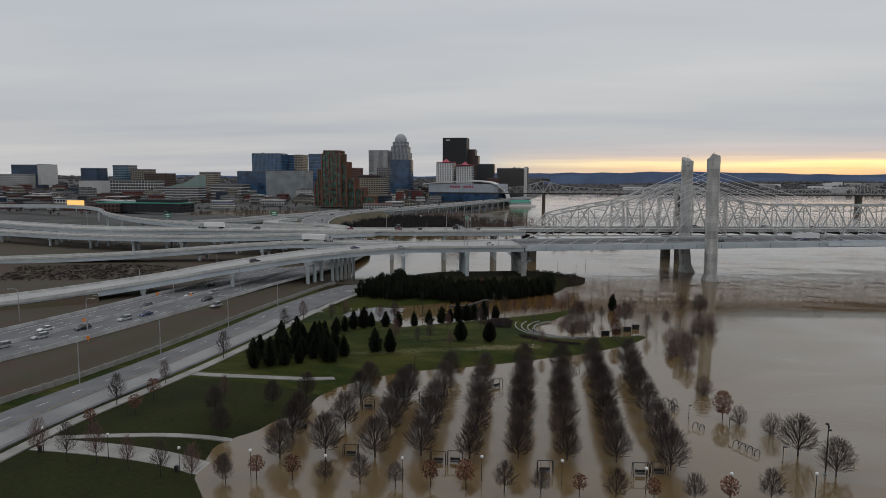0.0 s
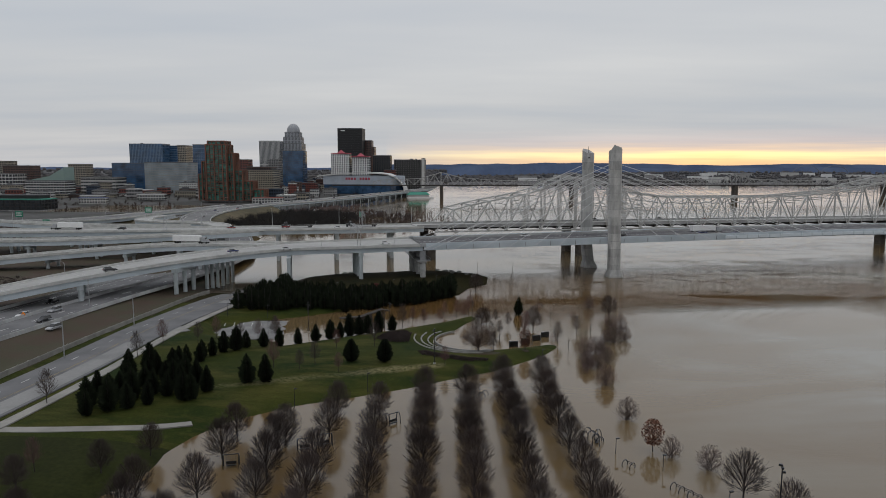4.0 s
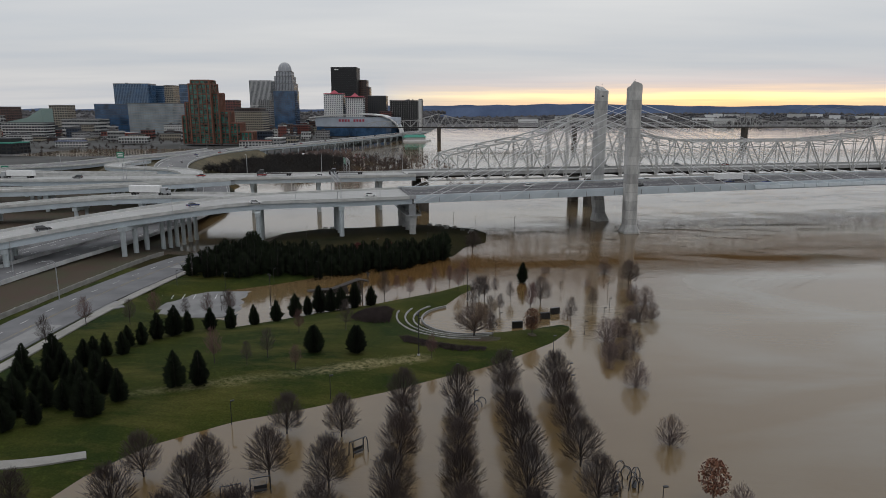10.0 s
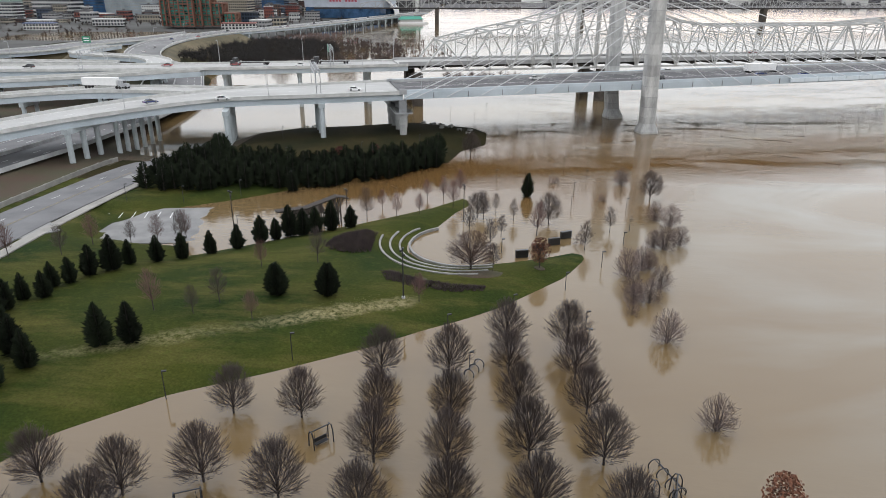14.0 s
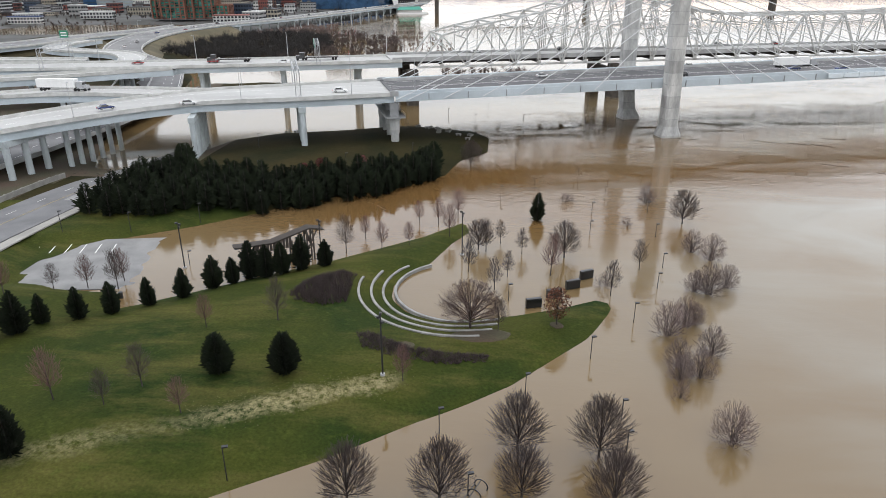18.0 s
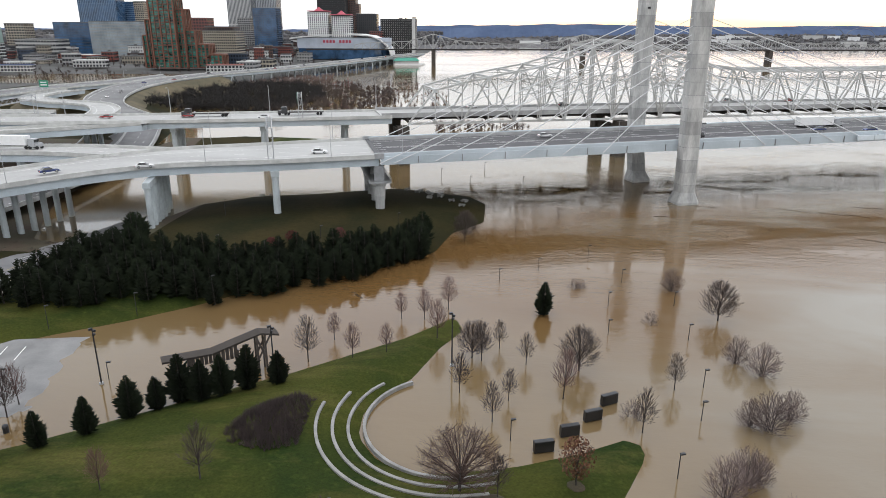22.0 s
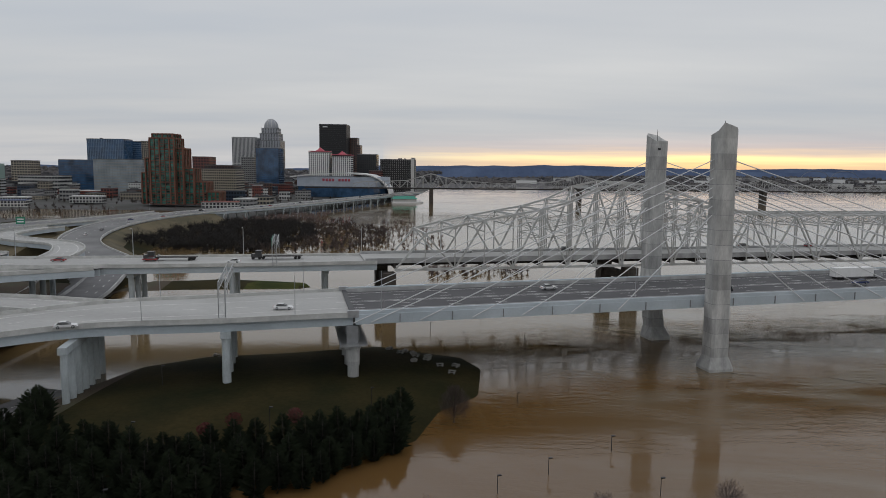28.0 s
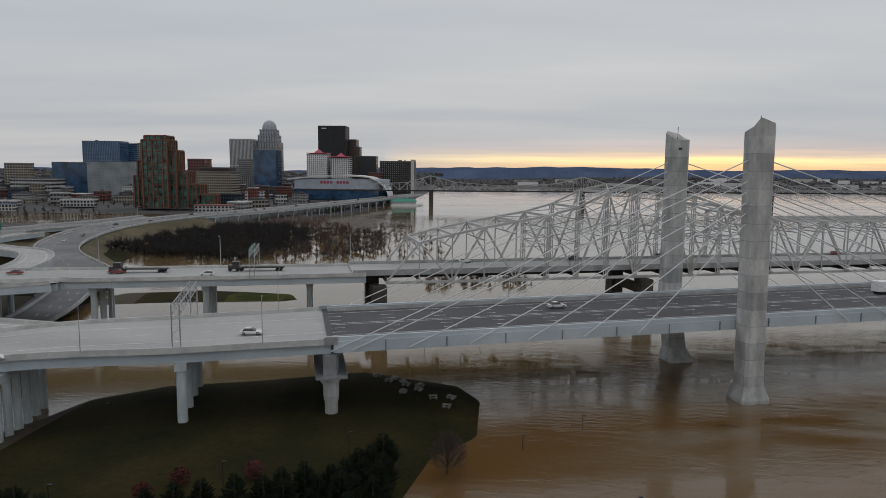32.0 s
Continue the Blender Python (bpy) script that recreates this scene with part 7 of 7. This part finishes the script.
def balcony_block(t, cx, cy, z0, z1, w, d, bays, floors, seed):
    """Brick piers and floor bands in front of tinted glass, with balconies on some bays."""
    rng = random.Random(seed)
    h = z1 - z0
    fh, bw = h / floors, w / bays
    Mesh().box((cx, cy, z0 + h / 2), (w - 1.4, d - 1.4, h - 0.4)).ob("glazing", "glass_teal", t, "green tinted glass")
    nd = max(2, round(d / bw))
    piers, bands, rails = Mesh(), Mesh(), Mesh()
    for k in range(bays + 1):
        for sy in (-1, 1):
            piers.box((cx - w / 2 + bw * k, cy + sy * (d / 2 - 0.3), z0 + h / 2), (0.6 if k % 2 else 1.5, 1.4, h))
    for k in range(nd + 1):
        for sx in (-1, 1):
            piers.box((cx + sx * (w / 2 - 0.35), cy - d / 2 + d / nd * k, z0 + h / 2 - 0.1), (1.45, 1.0 if k % 2 else 1.7, h))
    for f in range(floors + 1):
        bands.box((cx, cy, z0 + fh * f), (w - 0.6, d - 0.6, 0.55 if f % 4 else 1.5))
        for k in range(bays):
            if f < floors and rng.random() < 0.35:
                rails.box((cx - w / 2 + bw * (k + 0.5), cy - d / 2 - 0.4, z0 + fh * f + 0.9), (bw * 0.62, 1.2, 1.1))
    tagged(piers.ob("brick_pier", "brick_orange", t), kind="stuff")
    tagged(bands.ob("floor_band", "brick_brown", t), kind="stuff")
    tagged(rails.ob("balcony", "brick_brown", t), kind="stuff")
    Mesh().box((cx, cy, z1 + 0.6), (w + 0.6, d + 0.6, 1.3)).ob("roof", "brick_orange", t)


balcony_block(t, 0, 0, 5, 84, 30, 30, 5, 24, 1)
balcony_block(t, 0, 0, 84, 89, 25, 25, 4, 1, 2)
balcony_block(t, 19, 2, 5, 72, 9, 24, 2, 20, 3)
balcony_block(t, -19, 2, 5, 60, 8, 24, 2, 17, 4)
balcony_block(t, -26, 4, 5, 42, 7, 22, 1, 11, 5)
balcony_block(t, 29, 4, 5, 48, 12, 22, 2, 13, 6)
balcony_block(t, 42, 6, 5, 32, 15, 20, 3, 8, 7)
balcony_block(t, 57, 6, 5, 20, 16, 20, 3, 4, 8)
# domed skyscraper
t = thing("domed_tower", "grey stone skyscraper topped by a ribbed round dome", "building", "downtown buildings", at=(-401, 1600, 0))
volume(t, 0, 0, 5, 112, 50, 44, "stone_dome", 14, 7, "glass_grey", fill=(0.42, 0.93))
volume(t, 0, 0, 112, 128, 43, 38, "stone_dome", 12, 2, "glass_grey", fill=(0.42, 0.85))
volume(t, 0, 0, 128, 140, 36, 32, "stone_dome", 10, 2, "glass_grey", fill=(0.42, 0.8))
dm = Mesh()
prof = [(16.5, 140), (16.5, 143)] + [(16 * math.cos(a), 143 + 19 * math.sin(a)) for a in np.linspace(0, math.pi / 2 - 0.08, 8)]
n = 20
pts = [(r * math.cos(2 * math.pi * k / n), r * math.sin(2 * math.pi * k / n), z) for r, z in prof for k in range(n)]
dm.add(pts, [(i * n + k, i * n + (k + 1) % n, (i + 1) * n + (k + 1) % n, (i + 1) * n + k) for i in range(len(prof) - 1) for k in range(n)] + [tuple(range((len(prof) - 1) * n, len(prof) * n))])
dm.ob("dome", "stone_dome", t, "ribbed grey dome")
ribs = Mesh()
for k in range(10):
    a = 2 * math.pi * k / 10
    for (r0, z0), (r1, z1) in zip(prof[1:], prof[2:]):
        ribs.tube((r0 * math.cos(a) * 1.01, r0 * math.sin(a) * 1.01, z0), (r1 * math.cos(a) * 1.01, r1 * math.sin(a) * 1.01, z1), 0.5, n=4)
ribs.ob("dome_rib", "stone_pale", t)
tower_block("office_tower", "dark-blue glass office tower below the dome", -372, -328, 1380, 40, 89, "navy", bays=9, floors=22, glass="glass_blue", fill=(0.93, 0.86))
t = tower_block("slab_tower", "pale grey slab tower with narrow windows", -459, -410, 1500, 40, 115, "stone_pale", bays=17, floors=2, glass="glass_grey", fill=(0.5, 0.96))
tower_block("slab_annex", "lower grey annex beside the slab tower", -430, -405, 1470, 30, 72, "stone_gray", bays=6, floors=16)
t = tower_block("black_tower", "black square skyscraper with a flat top", -282, -222, 1555, 55, 148, "black_wall", bays=14, floors=34, glass="dark", fill=(0.8, 0.5), roof="roof_dark")
Mesh().beam((-22, -28.2, 143), (-12, -28.2, 143), 0.4, 2.2).ob("sign_bar", "white", t)
t = tower_block("brown_tower", "brown stepped office tower behind the black one", -228, -205, 1600, 40, 121, "brick_brown", bays=6, floors=26)
volume(t, 14, 0, 5, 105, 9, 36, "brick_brown", 2, 22)
t = thing("twin_hotel", "white twin-tower hotel with pink roof caps", "building", "downtown buildings", at=(-213, 1320, 0))
volume(t, -20, 0, 5, 80, 37, 36, "white", 10, 20, "glass_grey", fill=(0.46, 0.72))
volume(t, 21, 6, 5, 74, 34, 36, "white", 9, 19, "glass_grey", fill=(0.46, 0.72))
for cx, z in ((-20, 81), (21, 75)):
    Mesh().box((cx, 0, z + 1.5), (38, 37, 1.2), 0, 0.97).ob("roof_band", "pink_roof", t, "pink roof band")
    Mesh().add([(cx - 8, -8, z + 2), (cx + 8, -8, z + 2), (cx + 8, 8, z + 2), (cx - 8, 8, z + 2), (cx, 0, z + 9)], [(0, 1, 4), (1, 2, 4), (2, 3, 4), (3, 0, 4)]).ob("roof_cap", "pink_roof", t, "pink pyramid roof cap")
tower_block("dark_block", "dark square office block near the river", -183, -143, 1450, 40, 81, "black_wall", bays=10, floors=16, fill=(0.5, 0.75), roof="stone_gray")
t = tower_block("riverside_hotel", "dark brown riverside hotel slab with balconies", -134, -63, 1440, 40, 71, "black_wall", bays=18, floors=15, glass="stone_gray", fill=(0.25, 0.5))
volume(t, 31, 0, 5, 74, 7, 42, "stone_pale")
roof_gear(t, 71, 3, 60, 30, 3)
t = tower_block("hotel_wing", "red brick riverside hotel wing", -152, -128, 1400, 36, 48, "brick_red", bays=6, floors=9)
t = tower_block("glass_hotel", "blue glass hotel tower with a pale frame", -745, -668, 1450, 40, 106, "blue_frame", bays=22, floors=13, glass="glass_blue", fill=(0.62, 0.94))
roof_gear(t, 106, 2, 60, 30, 4)
t = tower_block("glass_annex", "blue glass tower with a pale side face", -672, -650, 1490, 40, 103, "blue_frame", bays=6, floors=24, glass="glass_blue", fill=(0.9, 0.8))
tower_block("pale_tower", "narrow pale stone tower", -650, -630, 1490, 40, 104, "stone_tan", bays=5, floors=24)
tower_block("blue_tower", "narrow blue glass tower behind the apartments", -558, -526, 1350, 40, 101, "blue_frame", bays=7, floors=12, glass="glass_blue", fill=(0.9, 0.9))
tower_block("navy_block", "dark blue glass office block", -657, -584, 1200, 50, 60, "navy", bays=16, floors=12, glass="glass_blue", fill=(0.94, 0.84))
tower_block("pale_block", "pale concrete office block", -570, -490, 1150, 50, 61, "stone_gray", bays=18, floors=12, glass="glass_pale", fill=(0.9, 0.72))
tower_block("brick_tower", "small red brick tower", -388, -362, 1100, 30, 66, "brick_red", bays=6, floors=14)
t = tower_block("grey_hotel", "grey mid-rise block with small windows", -340, -292, 1010, 40, 48, "stone_tan", bays=16, floors=12, fill=(0.55, 0.55))
volume(t, 0, 0, 48, 53, 40, 34, "brick_brown", 10, 1)
t = tower_block("hospital_block", "dark glass block with pale lower floors", -1479, -1395, 1500, 60, 78, "navy", bays=16, floors=14, glass="glass_blue")
volume(t, 46, 0, 5, 79, 10, 62, "stone_pale")
volume(t, -8, -45, 5, 52, 84, 30, "stone_pale", 14, 9)
tower_block("dark_stepped_block", "dark blue stepped office block", -1185, -1139, 1400, 40, 68, "navy", bays=8, floors=12, glass="glass_blue")
tower_block("teal_tower", "teal glass tower with a rounded front", -1168, -1123, 1500, 40, 77, "teal_roof", bays=9, floors=16, glass="glass_blue", fill=(0.85, 0.7))
tower_block("tan_tower", "tan apartment tower on the skyline", -1080, -1035, 1450, 40, 66, "stone_tan", bays=9, floors=13)
tower_block("brown_block", "brown office block with a setback", -940, -885, 1300, 40, 55, "brick_brown", bays=10, floors=10)
tower_block("grid_block", "pale office block with a grid of windows", -881, -785, 1100, 40, 40, "stone_pale", bays=15, floors=6, fill=(0.75, 0.7))
tower_block("white_box", "large windowless white hall in town", -991, -938, 1150, 50, 39, "stone_pale")
tower_block("tan_old_tower", "old tan stone tower", -772, -738, 1250, 30, 58, "stone_tan", bays=7, floors=12)
tower_block("pale_low_block", "pale low office block", -662, -600, 1100, 40, 34, "stone_pale", bays=14, floors=5, fill=(0.8, 0.5))

# arena with a rounded glass end
t = thing("arena", "grey arena hall with a curved glass end and red lettering band", "building", "downtown buildings", at=(-165, 1190, 0))
out = [(-72, -36), (42, -36)] + [(42 + 32 * math.sin(a), -4 - 32 * math.cos(a)) for a in np.linspace(0.3, math.pi - 0.3, 9)] + [(42, 40), (-72, 40)]
Mesh().prism(out, 5, 22).ob("glass_base", "glass_blue", t)
Mesh().prism([(x * 1.02, y * 1.04) for x, y in out], 22, 38).ob("wall", "arena_wall", t)
arc_top = [(-84, 38), (-64, 40.5), (-34, 43), (0, 44.5), (26, 44), (46, 41.5), (60, 36), (70, 28), (76, 18), (78, 6)]
arc_low = [(x - 1.2, z - (2.2 if x < 40 else 1.4)) for x, z in arc_top]
ring_ = arc_top + arc_low[::-1]
nr_ = len(ring_)
Mesh().add([(x, -40, z) for x, z in ring_] + [(x, 42, z) for x, z in ring_], [(k, (k + 1) % nr_, nr_ + (k + 1) % nr_, nr_ + k) for k in range(nr_)]
           + [(k, k + 1, nr_ - 2 - k, nr_ - 1 - k) for k in range(len(arc_top) - 1)]).ob("roof", "stone_pale", t, "white curved roof sweeping to the ground")
for k in range(9):
    if k != 4:
        Mesh().box((-30 + 5.2 * k, -38, 32.5), (3.6, 0.6, 4.2)).ob("sign_bar", "pink_roof", t)
for f in range(4):
    Mesh().box((42, -4, 24.5 + 3.6 * f), (66, 0.1, 0.4)).ob("band", "stone_pale", t)
# wedge-roofed building
t = thing("wedge_building", "pale office building with a tall sloping glass wedge roof", "building", "downtown buildings", at=(-655, 1000, 0))
volume(t, 0, 0, 5, 30, 64, 30, "stone_pale", 14, 6, fill=(0.8, 0.6))
Mesh().add([(-32, -14, 30), (32, -14, 30), (32, -14, 52), (8, -14, 38), (-32, 14, 30), (32, 14, 30), (32, 14, 52), (8, 14, 38)],
           [(0, 1, 2, 3), (7, 6, 5, 4), (1, 5, 6, 2), (2, 6, 7, 3), (3, 7, 4, 0)]).ob("wedge_roof", "teal_roof", t, "pale green sloping wedge roof")
# ballpark hall and billboard
t = thing("ballpark_hall", "long dark ballpark building with a brick front", "building", "downtown buildings", at=(-505, 660, 0))
volume(t, 0, 0, 5, 16, 116, 30, "black_wall", 20, 3, "glass_dark", roof="green_roof")
volume(t, -40, -16, 5, 15, 34, 6, "brick_brown", 6, 2)
volume(t, 20, 5, 16, 20, 60, 20, "black_wall", roof="roof_dark")
t = thing("billboard", "lit orange billboard on a steel post", "billboard", at=(-555, 600, 0))
Mesh().tube((0, 0, 3), (0, 0, 13.5), 0.6, n=8).ob("post", "galv", t)
Mesh().box((0, 0, 17.0), (24, 1, 8.6)).ob("panel", "dark", t)
lit = bpy.data.materials.new("lit_billboard")
lit.use_nodes = True
lb = lit.node_tree.nodes["Principled BSDF"]
lb.inputs["Base Color"].default_value, lb.inputs["Emission Color"].default_value, lb.inputs["Emission Strength"].default_value = (0.8, 0.45, 0.1, 1), (1.0, 0.62, 0.22, 1), 0.9
Mesh().box((0, -0.6, 17.0), (23, 0.2, 7.8)).ob("lit_face", lit, t, "glowing orange advert face")

# low houses and halls of the town
rng_c = random.Random(77)
used = [(-336, 890, 60), (-165, 1190, 95), (-655, 1000, 50), (-505, 660, 75), (-316, 1030, 40), (-530, 1175, 60), (-620, 1225, 60), (-213, 1320, 60), (-833, 1120, 60)]
LOW = [("stone_pale", "low pale commercial building with rows of windows"), ("brick_red", "low red brick warehouse with small windows"), ("brick_brown", "low brown brick building"), ("stone_gray", "low grey concrete building"), ("stone_tan", "low tan office building"), ("roof_dark", "low dark flat-roofed building"), ("navy", "low dark glass office building")]
town = []
while len(town) < 520:
    x, y = rng_c.uniform(-1750, -170), rng_c.uniform(640, 1750)
    shore = float(np.interp(y, [520, 665, 800, 1000, 1200, 1800], [-275, -255, -215, -160, -110, -70]))
    if x > shore - 40 or x < -0.95 * (y + 120) or (-575 < x < -240 and 610 < y < 930):
        continue
    w, d = rng_c.uniform(11, 34), rng_c.uniform(10, 26)
    r = 0.5 * (w + d) * 0.62
    if any(abs(x - a) < r + c and abs(y - b) < r + c for a, b, c in used):
        continue
    used.append((x, y, r * 0.8))
    h = rng_c.choice([4, 5, 6, 7, 8, 9, 11, 14]) * (1.0 + 0.5 * (y > 1000))
    town.append((y, x, w, d, h, rng_c.choice(LOW + LOW[1:3]), rng_c.choice((0, 0, 8, -6, 13)), rng_c.choice(("roof_gray", "roof_dark", "roof_gray", "stone_pale")), rng_c.uniform(0.4, 0.8), rng_c.uniform(0.4, 0.6)))
town.sort()
for k, (y, x, w, d, h, (wall, label), turn, roof, fx, fz) in enumerate(town[:270]):
    t = thing("town_building", label, "building", "town buildings", at=(x, y, 0), rz=turn)
    volume(t, 0, 0, 4, 5 + h, w, d, wall, max(4, int(w / 3.5)), max(2, int(h / 3.6)), "glass_dark", (fx, fz), roof)
    if k % 5 < 3:
        roof_gear(t, 5 + h, 1 + k % 2, w, d, k)
# the blocks farther off, joined
far_keys = ("stone_pale", "brick_red", "brick_brown", "stone_gray", "stone_tan", "roof_dark", "navy", "roof_gray", "glass_dark")
blocks, slots = Mesh(), []
for y, x, w, d, h, (wall, label), turn, roof, fx, fz in town[270:]:
    for c, sz, key in (((x, y, 4.5 + h / 2), (w, d, h + 1), wall), ((x, y, 5.4 + h), (w + 0.5, d + 0.5, 0.8), roof)):
        blocks.box(c, sz, radians(turn))
        slots += [far_keys.index(key)] * 6
    fl = max(1, int(h / 3.6))
    for f in range(fl):
        blocks.box((x, y, 5 + h * (f + 0.5) / fl), (w + 0.3, d + 0.3, h / fl * 0.45), radians(turn))
        slots += [far_keys.index("glass_dark")] * 6
o = blocks.ob("far_town_blocks", None)
for key in far_keys:
    o.data.materials.append(M[key])
o.data.polygons.foreach_set("material_index", slots)
tagged(o, "crowded low brick and concrete blocks of the far town", "buildings", kind="stuff")
# a few coloured landmarks
for x, y, w, d, h, mat in ((-478, 806, 34, 12, 6, "blue_roof"), (-445, 905, 38, 16, 7, "stone_pale"), (-250, 830, 40, 16, 6, "brick_red"), (-520, 880, 30, 14, 6, "stone_pale")):
    t = thing("riverfront_hall", "low riverfront hall with a coloured roof", "building", "riverfront halls", at=(x, y, 0), rz=10)
    volume(t, 0, 0, 4, 5 + h, w, d, "stone_pale", 10, 2, "glass_dark", roof=mat)

# restaurant boat moored below the truss bridge
t = thing("moored_boat", "white moored restaurant boat with a green roof", "boat", at=(-57, 1090, 0), rz=12)
Mesh().prism([(-22, -6), (20, -6), (25, 0), (20, 6), (-22, 6)], -1, 2).ob("hull", "white", t)
Mesh().box((-2, 0, 4), (36, 10, 4)).ob("cabin", "stone_pale", t)
Mesh().prism([(-22, -6.5), (18, -6.5), (18, 6.5), (-22, 6.5)], 6.0, 10.5, [(-17, -0.6), (13, -0.6), (13, 0.6), (-17, 0.6)]).ob("roof", "green_roof", t, "green hipped roof")

# the far truss bridge downstream
def far_truss():
    b = thing("far_truss_bridge", "long grey steel truss road bridge far downstream", "bridge")
    p0, p1 = Vector((-150, 1092, 0)), Vector((1250, 1290, 0))
    ln = (p1 - p0).length
    e = (p1 - p0).normalized()
    wv = Vector((-e.y, e.x, 0)) * 6
    prof = [(0, 24), (20, 31), (95, 34), (133, 45), (170, 35), (250, 30), (330, 34), (372, 45), (415, 34), (520, 30), (660, 33), (690, 43), (725, 33), (900, 30), (1000, 43), (1100, 30), (1420, 30)]
    xs, zs = [p[0] for p in prof], [p[1] for p in prof]
    step = 12.0
    N2 = int(ln / step)
    for sgn in (-1, 1):
        tm = Mesh()
        for i in range(1, N2):
            a, c = i * step, (i + 1) * step
            za, zc = float(np.interp(a, xs, zs)), float(np.interp(c, xs, zs))
            pa, pc = p0 + e * a + wv * sgn, p0 + e * c + wv * sgn
            up = Vector((0, 0, 1))
            tm.beam(pa + up * za, pc + up * zc, 0.8, 0.9)
            tm.beam(pa + up * 22.5, pa + up * za, 0.6, 0.6)
            tm.beam(pa + up * (22.5 if i % 2 else za), pc + up * (zc if i % 2 else 22.5), 0.6, 0.6)
        tagged(tm.ob("truss_side", "truss_far", b), kind="stuff")
    Mesh().sweep([p0 + e * s + Vector((0, 0, 22)) for s in np.arange(-60, ln, 40)], [(7, 1), (-7, 1), (-7, -1), (7, -1)]).ob("deck", "dark_steel", b)
    for s in (133, 372, 690, 1000):
        q = p0 + e * s
        Mesh().prism([(q.x + x, q.y + y) for x, y in ((-3, -8), (3, -8), (3, 8), (-3, 8))], -3, 21).ob("pier", "pier_stone", b)
    return b


far_truss()
# arch bridge on the horizon
t = thing("arch_bridge", "faint double steel arch bridge on the far horizon", "bridge", at=(1950, 3500, 0))
for cx in (-75, 75):
    arc = Mesh()
    pts = [Vector((cx + 72 * math.cos(a), 0, 30 + 42 * math.sin(a))) for a in np.linspace(0, math.pi, 13)]
    arc.pipe(pts, 1.8, n=5)
    arc.ob("arch", "haze_steel", t)
Mesh().box((0, 0, 30), (420, 8, 4)).ob("deck", "haze_steel", t)
for x in (-148, 0, 148):
    Mesh().box((x, 0, 13), (8, 8, 34)).ob("pier", "haze_steel", t)

# far woods and banks
def far_woods(name, label, n, area, seed, h0, h1, mat="wood_far"):
    rng = random.Random(seed)
    m = Mesh()
    g = 0.0
    for k in range(n):
        if k % 4 == 0:
            ax, ay = area(rng)
        x, y = ax + rng.uniform(-45, 45), ay + rng.uniform(-14, 14)
        r, h = rng.uniform(5, 13), rng.uniform(h0, h1)
        q = rng.randint(5, 7)
        ang = rng.uniform(0, 6)
        g = height_at(x, y) if k % 4 == 0 else g
        lo = [(x + r * math.cos(ang + 6.283 * i / q), y + r * math.sin(ang + 6.283 * i / q), g - 8) for i in range(q)]
        md = [(x + r * rng.uniform(0.8, 1.1) * math.cos(ang + 6.283 * i / q), y + r * rng.uniform(0.8, 1.1) * math.sin(ang + 6.283 * i / q), g + h * rng.uniform(0.45, 0.75)) for i in range(q)]
        m.add(lo + md + [(x + rng.uniform(-2, 2), y, g + h)], [(i, (i + 1) % q, q + (i + 1) % q, q + i) for i in range(q)] + [(q + i, q + (i + 1) % q, 2 * q) for i in range(q)])
    return tagged(m.ob(name, mat), label, "woods", kind="stuff")


far_woods("far_woods", "dark leafless woods and rooftops on the far riverbank", 3200, lambda r: (r.uniform(-200, 3400), 2390 + r.random() ** 1.3 * 1700), 31, 7, 17)
far_woods("town_edge_woods", "dark bare woods and roofs beyond the town", 2000, lambda r: (r.uniform(-3800, -150), 1850 + r.random() ** 1.2 * 2200), 36, 7, 16)
thicket("town_trees", "dark bare trees between the town's buildings", [(-250, 900), (-300, 880), (-560, 560), (-1500, 1000), (-1700, 1900), (-90, 1500), (-180, 1000)], 1700, 7.0, 32, mat="twig", r=0.22, stems=12)
rng_f = random.Random(35)
for k in range(26):
    x, y = rng_f.uniform(100, 2400), rng_f.uniform(2420, 3300)
    t = thing("far_shed", "pale low building on the far riverbank", "building", "far bank buildings", at=(x, y, height_at(x, y)))
    volume(t, 0, 0, 0, rng_f.uniform(12, 22), rng_f.uniform(30, 80), 25, rng_f.choice(("stone_pale", "stone_gray", "white")))
# cars on the riverside interstate
for k in range(20):
    y = 470 + 34 * k + rng_f.uniform(-10, 10)
    f = rng_f.choice((0.25, 0.4, 0.6, 0.78))
    xa = float(np.interp(y, [395, 455, 520, 586, 665, 780, 980, 1190], [-170, -214, -236, -240, -225, -185, -135, -85])) + 28 * f
    z = float(np.interp(y, [395, 455, 520, 586, 665], [5, 7, 9, 10, 10.5])) + 0.02
    ang = 108 if y < 560 else 80 if y < 700 else 76
    copy_thing(cars[k % 5], pose(xa, y, z, 0, 0, ang + (180 if f > 0.5 else 0)))


# green direction signs over the far ramps
def road_sign(x, y, z, w, h):
    t = thing("road_sign", "green direction sign on grey posts over the ramps", "sign", "green road signs", at=(x, y, z))
    Mesh().box((0, 0, 0), (w, 0.2, h)).ob("panel", "sign_green", t)
    for k in (-0.35, 0.35):
        Mesh().tube((w * k, 0.3, -8), (w * k, 0.3, h / 2), 0.15, n=6).ob("post", "galv", t)
    for k in (-0.18, 0.18):
        Mesh().box((0, -0.13, h * k), (w * 0.7, 0.04, h * 0.16)).ob("sign_bar", "white", t)


for x, y, z, w, h in ((-251.4, 480.0, 16.1, 5.8, 4.5), (-288.5, 400.0, 12.1, 5.0, 4.0), (-328.0, 430.0, 15.8, 6, 4.5)):
    road_sign(x, y, z, w, h)
